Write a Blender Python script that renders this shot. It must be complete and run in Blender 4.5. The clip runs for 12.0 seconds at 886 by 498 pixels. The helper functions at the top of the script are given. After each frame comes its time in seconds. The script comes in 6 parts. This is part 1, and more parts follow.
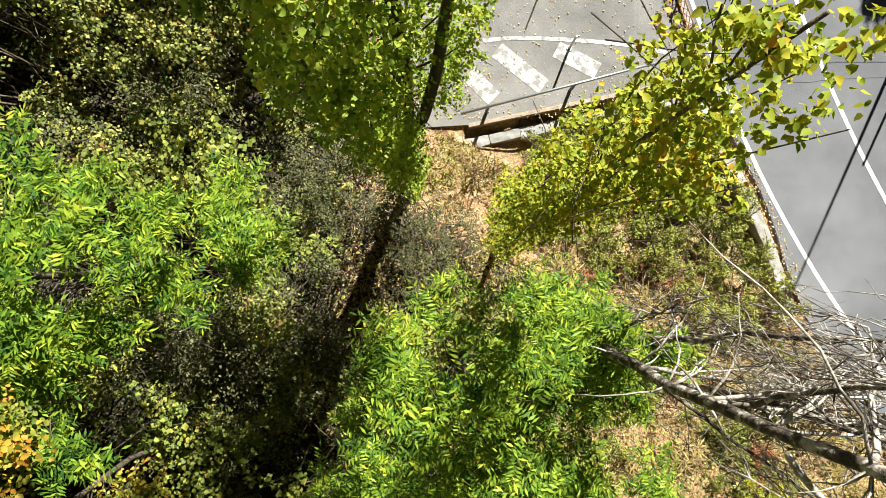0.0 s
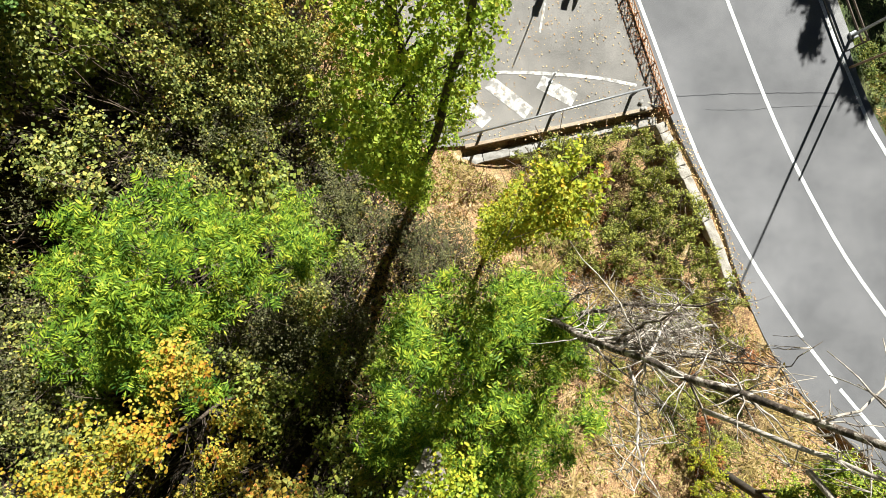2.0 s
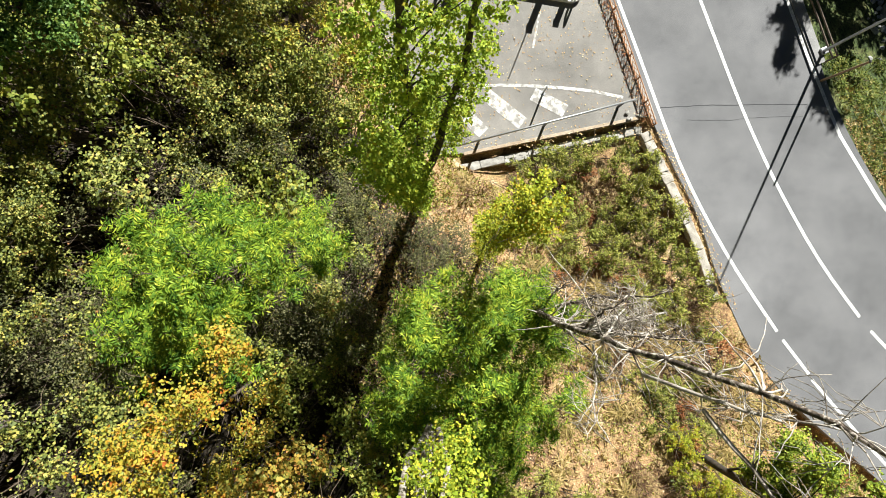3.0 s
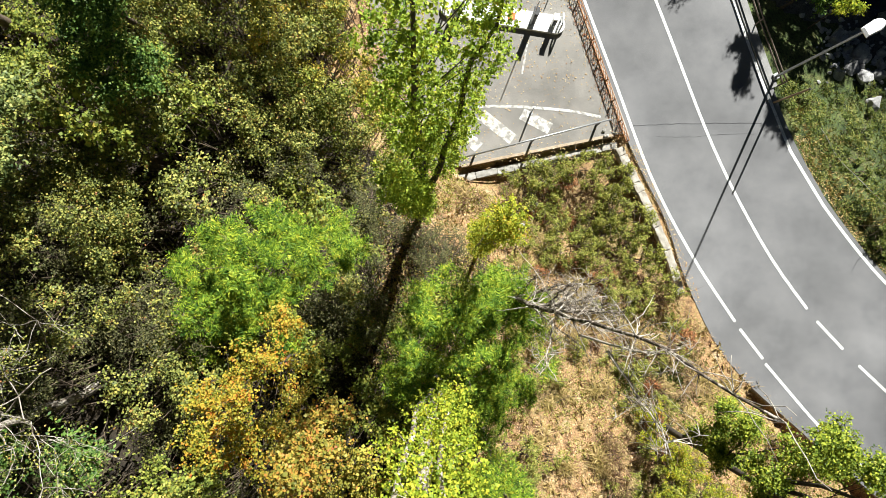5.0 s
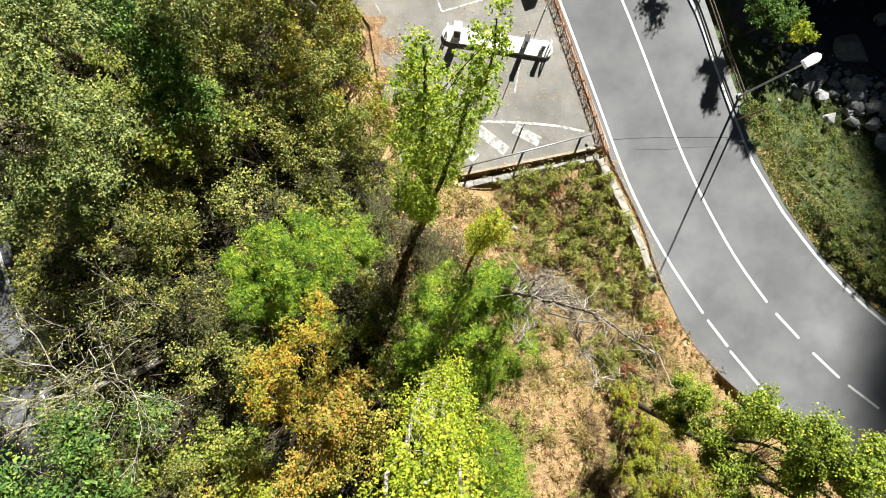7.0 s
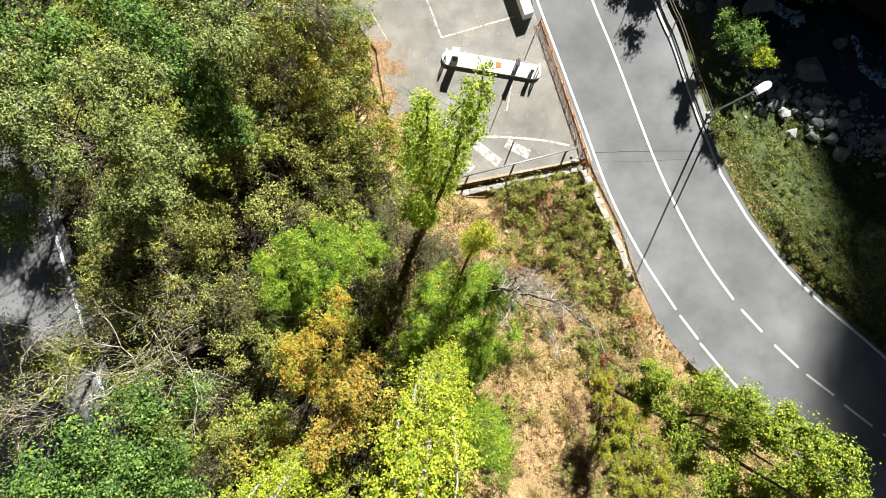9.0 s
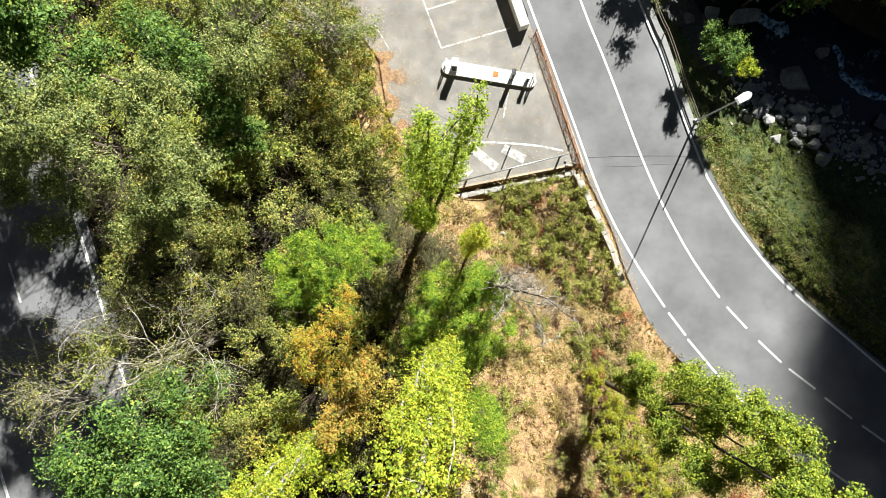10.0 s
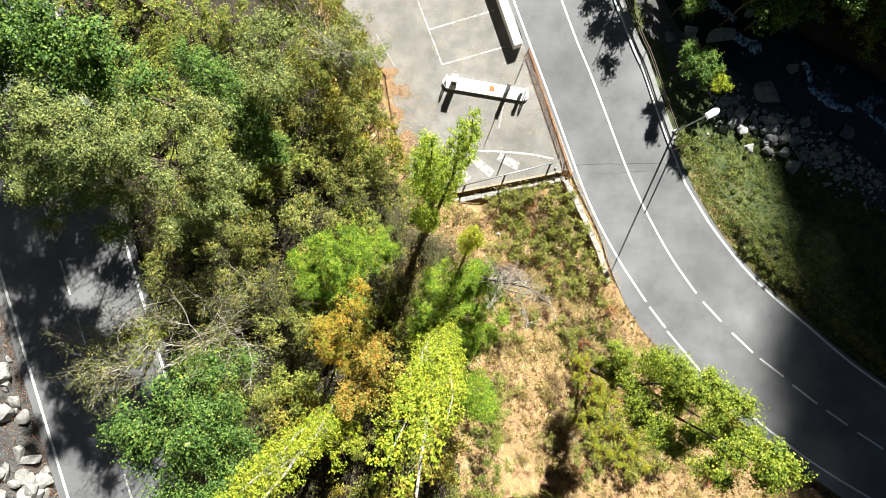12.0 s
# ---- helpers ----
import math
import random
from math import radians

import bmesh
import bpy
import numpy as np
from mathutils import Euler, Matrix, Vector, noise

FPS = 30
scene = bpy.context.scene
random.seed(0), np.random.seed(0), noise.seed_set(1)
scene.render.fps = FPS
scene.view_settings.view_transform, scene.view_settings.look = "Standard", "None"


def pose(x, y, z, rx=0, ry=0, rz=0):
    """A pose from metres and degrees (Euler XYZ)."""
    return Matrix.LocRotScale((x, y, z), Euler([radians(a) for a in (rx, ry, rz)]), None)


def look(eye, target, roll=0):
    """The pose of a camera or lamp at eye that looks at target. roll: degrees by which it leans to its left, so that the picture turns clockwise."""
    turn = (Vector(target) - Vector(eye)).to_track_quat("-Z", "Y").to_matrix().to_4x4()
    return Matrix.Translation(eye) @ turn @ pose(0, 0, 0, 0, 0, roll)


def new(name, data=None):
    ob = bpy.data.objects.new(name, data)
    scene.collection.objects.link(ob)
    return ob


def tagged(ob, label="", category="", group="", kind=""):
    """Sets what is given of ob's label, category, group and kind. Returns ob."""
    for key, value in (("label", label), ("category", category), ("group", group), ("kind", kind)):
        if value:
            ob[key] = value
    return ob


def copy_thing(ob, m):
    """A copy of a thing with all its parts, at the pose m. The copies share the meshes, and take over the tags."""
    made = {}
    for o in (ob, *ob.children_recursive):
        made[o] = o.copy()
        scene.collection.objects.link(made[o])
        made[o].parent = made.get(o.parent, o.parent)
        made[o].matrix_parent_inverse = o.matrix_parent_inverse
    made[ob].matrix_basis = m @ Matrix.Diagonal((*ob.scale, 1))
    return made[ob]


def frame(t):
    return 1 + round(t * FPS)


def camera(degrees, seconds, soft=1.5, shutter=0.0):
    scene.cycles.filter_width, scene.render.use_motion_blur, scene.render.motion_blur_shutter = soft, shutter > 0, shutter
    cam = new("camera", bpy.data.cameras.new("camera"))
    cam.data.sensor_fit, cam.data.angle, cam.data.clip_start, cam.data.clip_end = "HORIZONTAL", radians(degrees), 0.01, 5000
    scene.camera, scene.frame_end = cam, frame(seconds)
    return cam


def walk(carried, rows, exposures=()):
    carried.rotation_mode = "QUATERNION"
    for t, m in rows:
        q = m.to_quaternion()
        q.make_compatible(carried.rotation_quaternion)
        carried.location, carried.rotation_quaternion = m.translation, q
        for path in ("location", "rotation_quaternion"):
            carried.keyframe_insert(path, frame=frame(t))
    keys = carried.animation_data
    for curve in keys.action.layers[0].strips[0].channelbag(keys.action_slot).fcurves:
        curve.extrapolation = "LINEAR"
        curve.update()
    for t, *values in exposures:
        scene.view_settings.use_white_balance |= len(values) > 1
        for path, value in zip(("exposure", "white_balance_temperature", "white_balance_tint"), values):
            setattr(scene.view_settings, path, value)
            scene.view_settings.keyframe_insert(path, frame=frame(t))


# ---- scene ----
cam = camera(71.0, 12.0, soft=0.5)
METRES, EYE, TILT, LEAN, TURN = 23.9, 21.9, -90.0, 0.0, 0.0
ROWS = [
    (0.0, 0.0, 0.0, 0.0, 0.0, 0.0, 0.0),
    (0.5, 0.0002, -0.0414, 0.0005, 0.01, 0.02, 0.02),
    (1.0, -0.0001, -0.0831, 0.0012, 0.01, -0.0, 0.0),
    (1.5, -0.0004, -0.1247, 0.0024, 0.02, -0.02, -0.01),
    (2.0, -0.0009, -0.1663, 0.0037, 0.0, -0.03, -0.03),
    (2.5, -0.001, -0.2069, 0.0045, 0.0, -0.05, -0.04),
    (3.0, -0.001, -0.2489, 0.0052, 0.0, -0.07, -0.05),
    (5.0, -0.002, -0.4165, 0.0058, -0.03, -0.06, -0.1),
    (5.5, -0.0029, -0.4583, 0.0057, -0.04, -0.07, -0.11),
    (6.0, -0.0039, -0.5005, 0.0056, -0.04, -0.07, -0.18),
    (6.5, -0.0048, -0.5427, 0.0049, -0.04, -0.08, -0.19),
    (7.0, -0.0052, -0.585, 0.0046, -0.05, -0.07, -0.24),
    (9.0, -0.0031, -0.7526, 0.0082, -0.06, 0.0, -0.35),
    (9.5, -0.0023, -0.7939, 0.0082, -0.05, 0.02, -0.36),
    (10.0, -0.0021, -0.8355, 0.0085, -0.05, 0.02, -0.37),
    (10.5, -0.0022, -0.8769, 0.0081, -0.05, 0.04, -0.39),
    (11.0, -0.0025, -0.918, 0.0073, -0.05, 0.05, -0.41),
    (11.5, -0.0028, -0.9587, 0.0064, -0.03, 0.07, -0.43),
    (12.0, -0.003, -0.9998, 0.005, -0.03, 0.07, -0.44),
]
walk(cam, [(t, pose(0, 0, EYE, TILT, LEAN, TURN) @ pose(METRES * x, METRES * y, METRES * z, 90 + pitch, roll, yaw)) for t, x, y, z, yaw, pitch, roll in ROWS],
     exposures=[(0.0, 1.3), (3.0, 1.25), (6.5, 1.25), (9.0, 1.37), (12.0, 1.49)])

# ---- world, sun ----
SUN_DIR = Vector((4.0, 10.2, 8.76)).normalized()      # towards the sun
world = bpy.data.worlds.new("sky")
scene.world = world
world.use_nodes = True
wn = world.node_tree
sky = wn.nodes.new("ShaderNodeTexSky")
sky.sky_type, sky.sun_disc = "NISHITA", False
sky.altitude, sky.air_density, sky.dust_density = 1800.0, 0.8, 0.2      # clear mountain air
sky.sun_elevation = math.asin(SUN_DIR.z)
sky.sun_rotation = math.atan2(SUN_DIR.x, SUN_DIR.y)
wn.links.new(sky.outputs[0], wn.nodes["Background"].inputs[0])
wn.nodes["Background"].inputs[1].default_value = 0.0105
sun = new("sun", bpy.data.lights.new("sun", "SUN"))
sun.data.energy, sun.data.angle, sun.data.color = 5.15, radians(0.53), (0.965, 0.97, 0.91)
sun.matrix_world = look(SUN_DIR * 80, (0, 0, 0))


# ---- materials ----
def ramp_of(nt, stops, interpolation="LINEAR"):
    r = nt.nodes.new("ShaderNodeValToRGB")
    r.color_ramp.interpolation = interpolation
    while len(r.color_ramp.elements) < len(stops):
        r.color_ramp.elements.new(0.5)
    for e, (at, c) in zip(r.color_ramp.elements, stops):
        e.position, e.color = at, (*c, 1)
    return r


def noise_of(nt, scale, detail=4.0, rough=0.6, coord="Object"):
    tc = nt.nodes.new("ShaderNodeTexCoord")
    n = nt.nodes.new("ShaderNodeTexNoise")
    n.inputs["Scale"].default_value, n.inputs["Detail"].default_value, n.inputs["Roughness"].default_value = scale, detail, rough
    nt.links.new(tc.outputs[coord], n.inputs["Vector"])
    return n


def mixed(nt, a, b, fac, mode="MIX"):
    m = nt.nodes.new("ShaderNodeMix")
    m.data_type, m.blend_type = "RGBA", mode
    for sock, v in ((m.inputs[0], fac), (m.inputs[6], a), (m.inputs[7], b)):
        if isinstance(v, bpy.types.NodeSocket):
            nt.links.new(v, sock)
        elif isinstance(v, (int, float)):
            sock.default_value = v
        else:
            sock.default_value = (*v, 1)
    return m.outputs[2]


def surface(name, stops, scale=4.0, fine=60.0, fine_amount=0.35, rough=0.85, metal=0.0, bump=0.3, bump_dist=0.02, random_amount=0.0, detail=5.0, coarse=0.0):
    """A worn surface: a ramp over coarse noise, with fine grain and relief."""
    m = bpy.data.materials.new(name)
    m.use_nodes = True
    nt = m.node_tree
    b = nt.nodes["Principled BSDF"]
    b.inputs["Roughness"].default_value, b.inputs["Metallic"].default_value = rough, metal
    n1 = noise_of(nt, scale, detail, 0.65)
    r = ramp_of(nt, stops)
    nt.links.new(n1.outputs[0], r.inputs[0])
    n2 = noise_of(nt, fine, 3, 0.7)
    g = ramp_of(nt, [(0.3, (1 - fine_amount,) * 3), (0.7, (1 + fine_amount * 0.6,) * 3)])
    nt.links.new(n2.outputs[0], g.inputs[0])
    col = mixed(nt, r.outputs[0], g.outputs[0], 1.0, "MULTIPLY")
    if coarse:
        n3 = noise_of(nt, coarse, 3, 0.5)
        g3 = ramp_of(nt, [(0.3, (0.75,) * 3), (0.7, (1.15,) * 3)])
        nt.links.new(n3.outputs[0], g3.inputs[0])
        col = mixed(nt, col, g3.outputs[0], 1.0, "MULTIPLY")
    if random_amount:
        oi = nt.nodes.new("ShaderNodeObjectInfo")
        g2 = ramp_of(nt, [(0.0, (1 - random_amount,) * 3), (1.0, (1 + random_amount * 0.5,) * 3)])
        nt.links.new(oi.outputs["Random"], g2.inputs[0])
        col = mixed(nt, col, g2.outputs[0], 1.0, "MULTIPLY")
    nt.links.new(col, b.inputs["Base Color"])
    bp = nt.nodes.new("ShaderNodeBump")
    bp.inputs["Strength"].default_value, bp.inputs["Distance"].default_value = bump, bump_dist
    nt.links.new(n2.outputs[0], bp.inputs["Height"])
    nt.links.new(bp.outputs[0], b.inputs["Normal"])
    return m


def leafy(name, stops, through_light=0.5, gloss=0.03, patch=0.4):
    """Leaves: each leaf its own tint, whole boughs tinted lighter or darker by a coarse noise that strengthens weak
    self-shading, light passing through, a waxy sheen.
    """
    m = bpy.data.materials.new(name)
    m.use_nodes = True
    nt = m.node_tree
    for n in list(nt.nodes):
        nt.nodes.remove(n)
    out = nt.nodes.new("ShaderNodeOutputMaterial")
    geo = nt.nodes.new("ShaderNodeNewGeometry")
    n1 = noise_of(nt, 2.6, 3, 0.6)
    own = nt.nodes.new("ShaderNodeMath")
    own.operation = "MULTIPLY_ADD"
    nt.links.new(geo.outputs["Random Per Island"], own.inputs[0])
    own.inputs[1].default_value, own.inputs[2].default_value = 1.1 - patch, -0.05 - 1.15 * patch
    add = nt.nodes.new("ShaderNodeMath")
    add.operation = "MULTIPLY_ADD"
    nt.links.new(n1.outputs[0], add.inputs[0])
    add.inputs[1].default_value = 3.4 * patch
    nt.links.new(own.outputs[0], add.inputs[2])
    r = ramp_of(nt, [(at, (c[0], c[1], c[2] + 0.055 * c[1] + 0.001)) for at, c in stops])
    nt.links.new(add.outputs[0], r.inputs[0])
    d = nt.nodes.new("ShaderNodeBsdfDiffuse")
    t = nt.nodes.new("ShaderNodeBsdfTranslucent")
    g = nt.nodes.new("ShaderNodeBsdfGlossy")
    g.inputs["Roughness"].default_value = 0.5
    nt.links.new(r.outputs[0], d.inputs[0])
    warm = mixed(nt, r.outputs[0], (1.0, 1.0, 0.65), 1.0, "MULTIPLY")
    nt.links.new(warm, t.inputs[0])
    m1 = nt.nodes.new("ShaderNodeMixShader")
    m1.inputs[0].default_value = through_light * 0.8
    nt.links.new(d.outputs[0], m1.inputs[1])
    nt.links.new(t.outputs[0], m1.inputs[2])
    m2 = nt.nodes.new("ShaderNodeMixShader")
    m2.inputs[0].default_value = gloss * 0.5
    nt.links.new(m1.outputs[0], m2.inputs[1])
    nt.links.new(g.outputs[0], m2.inputs[2])
    nt.links.new(m2.outputs[0], out.inputs[0])
    return m


ASPHALT = surface("asphalt_worn_grey", [(0.28, (0.13, 0.13, 0.136)), (0.5, (0.172, 0.171, 0.177)), (0.72, (0.21, 0.208, 0.213))], 0.5, 30, 0.3, 0.88, bump=0.25, bump_dist=0.01, coarse=0.12, detail=10)
ASPHALT_PARK = surface("asphalt_pale_car_park", [(0.28, (0.19, 0.18, 0.165)), (0.5, (0.25, 0.235, 0.215)), (0.72, (0.31, 0.29, 0.265))], 0.8, 25, 0.4, 0.9, bump=0.25, bump_dist=0.01, coarse=0.2, detail=10)
PAINT = surface("road_paint_white", [(0.3, (0.4, 0.4, 0.39)), (0.42, (0.62, 0.62, 0.60)), (0.6, (0.8, 0.8, 0.78))], 5, 40, 0.3, 0.7, bump=0.1, detail=8)
PAINT_WORN = surface("road_paint_worn", [(0.42, (0.27, 0.255, 0.235)), (0.54, (0.55, 0.54, 0.51)), (0.68, (0.74, 0.74, 0.72))], 3.5, 50, 0.3, 0.75, bump=0.1)
CONCRETE = surface("concrete_pale", [(0.3, (0.27, 0.255, 0.23)), (0.7, (0.46, 0.44, 0.405))], 2.2, 40, 0.3, 0.9, bump=0.4, random_amount=0.2)
CONCRETE_GREY = surface("concrete_grey_footway", [(0.3, (0.19, 0.187, 0.185)), (0.7, (0.31, 0.305, 0.3))], 1.4, 30, 0.3, 0.9, bump=0.3, detail=8)
CONCRETE_WHITE = surface("concrete_white_painted", [(0.3, (0.66, 0.66, 0.64)), (0.7, (0.82, 0.82, 0.8))], 2.0, 30, 0.12, 0.75, bump=0.2)
STONE = surface("stone_grey", [(0.3, (0.16, 0.15, 0.13)), (0.5, (0.34, 0.325, 0.3)), (0.7, (0.52, 0.505, 0.48))], 2.5, 18, 0.4, 0.9, bump=0.7, bump_dist=0.05, random_amount=0.3)
STONE_WET = surface("stone_river", [(0.3, (0.16, 0.158, 0.158)), (0.7, (0.34, 0.335, 0.335))], 1.5, 14, 0.35, 0.7, bump=0.6, bump_dist=0.05, random_amount=0.35)
STONE_BANK = surface("stone_stream_bank", [(0.3, (0.2, 0.197, 0.192)), (0.5, (0.34, 0.335, 0.33)), (0.7, (0.5, 0.495, 0.485))], 1.8, 16, 0.35, 0.85, bump=0.6, bump_dist=0.05, random_amount=0.35)
RUST = surface("steel_rusty", [(0.3, (0.36, 0.17, 0.08)), (0.7, (0.6, 0.33, 0.18))], 6, 60, 0.4, 0.85, 0.0, bump=0.3, random_amount=0.3)
GALV = surface("steel_galvanised", [(0.3, (0.32, 0.33, 0.34)), (0.7, (0.46, 0.47, 0.48))], 5, 40, 0.15, 0.45, 0.7, bump=0.1)
WHITE_METAL = surface("metal_white_enamel", [(0.3, (0.72, 0.73, 0.74)), (0.7, (0.82, 0.82, 0.82))], 5, 40, 0.08, 0.4, 0.0, bump=0.05)
DARK_METAL = surface("metal_dark", [(0.3, (0.03, 0.03, 0.032)), (0.7, (0.06, 0.06, 0.065))], 5, 40, 0.2, 0.5, 0.3, bump=0.1)
ORANGE = surface("panel_orange", [(0.3, (0.75, 0.12, 0.02)), (0.7, (0.85, 0.17, 0.03))], 5, 40, 0.1, 0.6)
WOOD_POLE = surface("wood_weathered", [(0.3, (0.22, 0.15, 0.09)), (0.7, (0.38, 0.27, 0.16))], 6, 50, 0.35, 0.85, bump=0.4)
BARK = surface("bark_brown", [(0.3, (0.07, 0.05, 0.035)), (0.7, (0.17, 0.125, 0.09))], 6, 30, 0.5, 0.92, bump=0.8, bump_dist=0.03)
BARK_DARK = surface("bark_dark", [(0.3, (0.035, 0.027, 0.02)), (0.7, (0.09, 0.07, 0.05))], 6, 30, 0.5, 0.92, bump=0.8, bump_dist=0.03)
BARK_PALE = surface("bark_bleached", [(0.38, (0.10, 0.075, 0.055)), (0.5, (0.42, 0.37, 0.31)), (0.66, (0.64, 0.58, 0.51))], 3, 30, 0.4, 0.9, bump=0.6, bump_dist=0.02)
BARK_MOTTLED = surface("bark_peeling", [(0.42, (0.05, 0.037, 0.026)), (0.52, (0.14, 0.105, 0.08)), (0.58, (0.5, 0.44, 0.37))], 7, 25, 0.4, 0.92, bump=0.7, bump_dist=0.02)
TWIG = surface("twig_brown", [(0.3, (0.07, 0.05, 0.032)), (0.7, (0.19, 0.14, 0.095))], 4, 30, 0.3, 0.92)
TWIG_RED = surface("twig_red_brown", [(0.3, (0.12, 0.06, 0.035)), (0.7, (0.3, 0.17, 0.1))], 4, 30, 0.3, 0.92)
# soil colour taken near black, holding the deep shade under the thickets
HUMUS_SHADED = surface("ground_humus_shade_dark", [(0.3, (0.018, 0.014, 0.009)), (0.55, (0.045, 0.033, 0.02)), (0.75, (0.09, 0.06, 0.032))], 1.6, 22, 0.55, 0.95, bump=1.0, bump_dist=0.06, detail=8)
LITTER = surface("ground_leaf_litter", [(0.3, (0.07, 0.042, 0.022)), (0.42, (0.27, 0.155, 0.075)), (0.5, (0.5, 0.31, 0.15)), (0.57, (0.34, 0.25, 0.1)), (0.68, (0.62, 0.45, 0.27))], 1.4, 16, 0.7, 0.95, bump=1.0, bump_dist=0.06, detail=10, coarse=0.4)
GRASS = surface("ground_grass", [(0.3, (0.028, 0.05, 0.012)), (0.5, (0.065, 0.09, 0.022)), (0.72, (0.17, 0.155, 0.055))], 1.1, 9, 0.9, 0.95, bump=0.35, bump_dist=0.05, detail=8, coarse=0.2)
GRAVEL = surface("ground_gravel_bed", [(0.3, (0.05, 0.048, 0.045)), (0.7, (0.14, 0.135, 0.128))], 3.0, 12, 0.6, 0.9, bump=1.0, bump_dist=0.1, detail=8)

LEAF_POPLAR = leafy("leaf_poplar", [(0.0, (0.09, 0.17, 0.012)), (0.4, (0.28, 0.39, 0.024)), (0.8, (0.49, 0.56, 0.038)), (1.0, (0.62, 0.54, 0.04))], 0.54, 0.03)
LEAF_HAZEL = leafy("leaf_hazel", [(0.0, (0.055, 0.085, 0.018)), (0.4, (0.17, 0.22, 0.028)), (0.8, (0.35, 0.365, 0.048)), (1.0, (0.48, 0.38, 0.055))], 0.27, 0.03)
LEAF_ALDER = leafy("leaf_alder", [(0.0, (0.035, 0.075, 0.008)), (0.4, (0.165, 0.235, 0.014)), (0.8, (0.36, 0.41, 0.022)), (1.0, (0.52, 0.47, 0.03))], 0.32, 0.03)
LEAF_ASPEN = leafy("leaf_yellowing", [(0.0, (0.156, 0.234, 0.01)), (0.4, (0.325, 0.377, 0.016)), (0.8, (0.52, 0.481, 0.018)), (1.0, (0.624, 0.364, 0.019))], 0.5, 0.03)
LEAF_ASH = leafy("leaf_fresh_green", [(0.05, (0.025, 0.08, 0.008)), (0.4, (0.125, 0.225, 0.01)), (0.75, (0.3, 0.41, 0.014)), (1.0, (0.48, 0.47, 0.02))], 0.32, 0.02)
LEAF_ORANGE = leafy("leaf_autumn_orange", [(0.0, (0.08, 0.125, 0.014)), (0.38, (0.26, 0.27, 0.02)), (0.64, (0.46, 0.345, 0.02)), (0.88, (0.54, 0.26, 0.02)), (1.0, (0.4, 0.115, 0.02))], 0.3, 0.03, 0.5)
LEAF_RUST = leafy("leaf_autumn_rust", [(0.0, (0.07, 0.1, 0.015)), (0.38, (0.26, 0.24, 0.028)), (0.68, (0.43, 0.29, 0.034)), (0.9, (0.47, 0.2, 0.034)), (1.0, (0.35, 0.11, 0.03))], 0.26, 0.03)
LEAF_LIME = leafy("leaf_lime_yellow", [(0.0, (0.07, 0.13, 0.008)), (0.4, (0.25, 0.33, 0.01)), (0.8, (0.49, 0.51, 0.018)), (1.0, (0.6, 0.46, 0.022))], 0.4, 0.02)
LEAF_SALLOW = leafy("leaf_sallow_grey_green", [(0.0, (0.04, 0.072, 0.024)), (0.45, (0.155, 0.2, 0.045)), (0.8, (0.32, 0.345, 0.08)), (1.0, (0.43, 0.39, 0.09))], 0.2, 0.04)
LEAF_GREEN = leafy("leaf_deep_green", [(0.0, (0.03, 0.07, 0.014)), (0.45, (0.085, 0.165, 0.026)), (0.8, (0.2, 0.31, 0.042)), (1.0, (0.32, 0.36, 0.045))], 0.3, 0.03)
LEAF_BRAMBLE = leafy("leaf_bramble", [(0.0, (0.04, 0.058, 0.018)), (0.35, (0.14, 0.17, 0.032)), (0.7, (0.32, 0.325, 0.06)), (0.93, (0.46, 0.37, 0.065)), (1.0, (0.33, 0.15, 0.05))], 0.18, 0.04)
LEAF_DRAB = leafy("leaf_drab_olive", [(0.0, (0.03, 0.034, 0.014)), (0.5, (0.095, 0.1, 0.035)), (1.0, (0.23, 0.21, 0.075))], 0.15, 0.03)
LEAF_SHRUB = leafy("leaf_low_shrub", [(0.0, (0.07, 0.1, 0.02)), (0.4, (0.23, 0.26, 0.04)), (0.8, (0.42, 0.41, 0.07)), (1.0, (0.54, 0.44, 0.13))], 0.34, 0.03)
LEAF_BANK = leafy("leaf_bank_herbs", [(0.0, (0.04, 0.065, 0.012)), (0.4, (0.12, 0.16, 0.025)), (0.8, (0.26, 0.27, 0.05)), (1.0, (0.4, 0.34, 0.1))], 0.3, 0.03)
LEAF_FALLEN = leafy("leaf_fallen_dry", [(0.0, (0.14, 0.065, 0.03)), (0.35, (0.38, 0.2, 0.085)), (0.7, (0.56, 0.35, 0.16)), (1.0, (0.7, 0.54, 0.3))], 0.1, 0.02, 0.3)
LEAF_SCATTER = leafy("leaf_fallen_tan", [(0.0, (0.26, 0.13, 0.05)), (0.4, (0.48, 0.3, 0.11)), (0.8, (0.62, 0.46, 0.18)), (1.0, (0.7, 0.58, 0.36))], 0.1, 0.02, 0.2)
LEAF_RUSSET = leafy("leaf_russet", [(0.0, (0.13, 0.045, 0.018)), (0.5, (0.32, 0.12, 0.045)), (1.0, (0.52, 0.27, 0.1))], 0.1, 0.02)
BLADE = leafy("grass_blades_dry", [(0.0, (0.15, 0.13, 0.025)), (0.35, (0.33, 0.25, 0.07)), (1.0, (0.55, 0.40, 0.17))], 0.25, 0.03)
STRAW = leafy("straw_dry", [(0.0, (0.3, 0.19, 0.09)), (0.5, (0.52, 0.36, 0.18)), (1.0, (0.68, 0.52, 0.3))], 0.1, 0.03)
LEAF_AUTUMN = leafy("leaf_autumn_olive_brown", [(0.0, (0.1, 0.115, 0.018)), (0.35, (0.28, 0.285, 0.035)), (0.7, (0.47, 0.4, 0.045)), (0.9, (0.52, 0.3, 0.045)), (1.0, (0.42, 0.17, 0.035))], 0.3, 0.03)
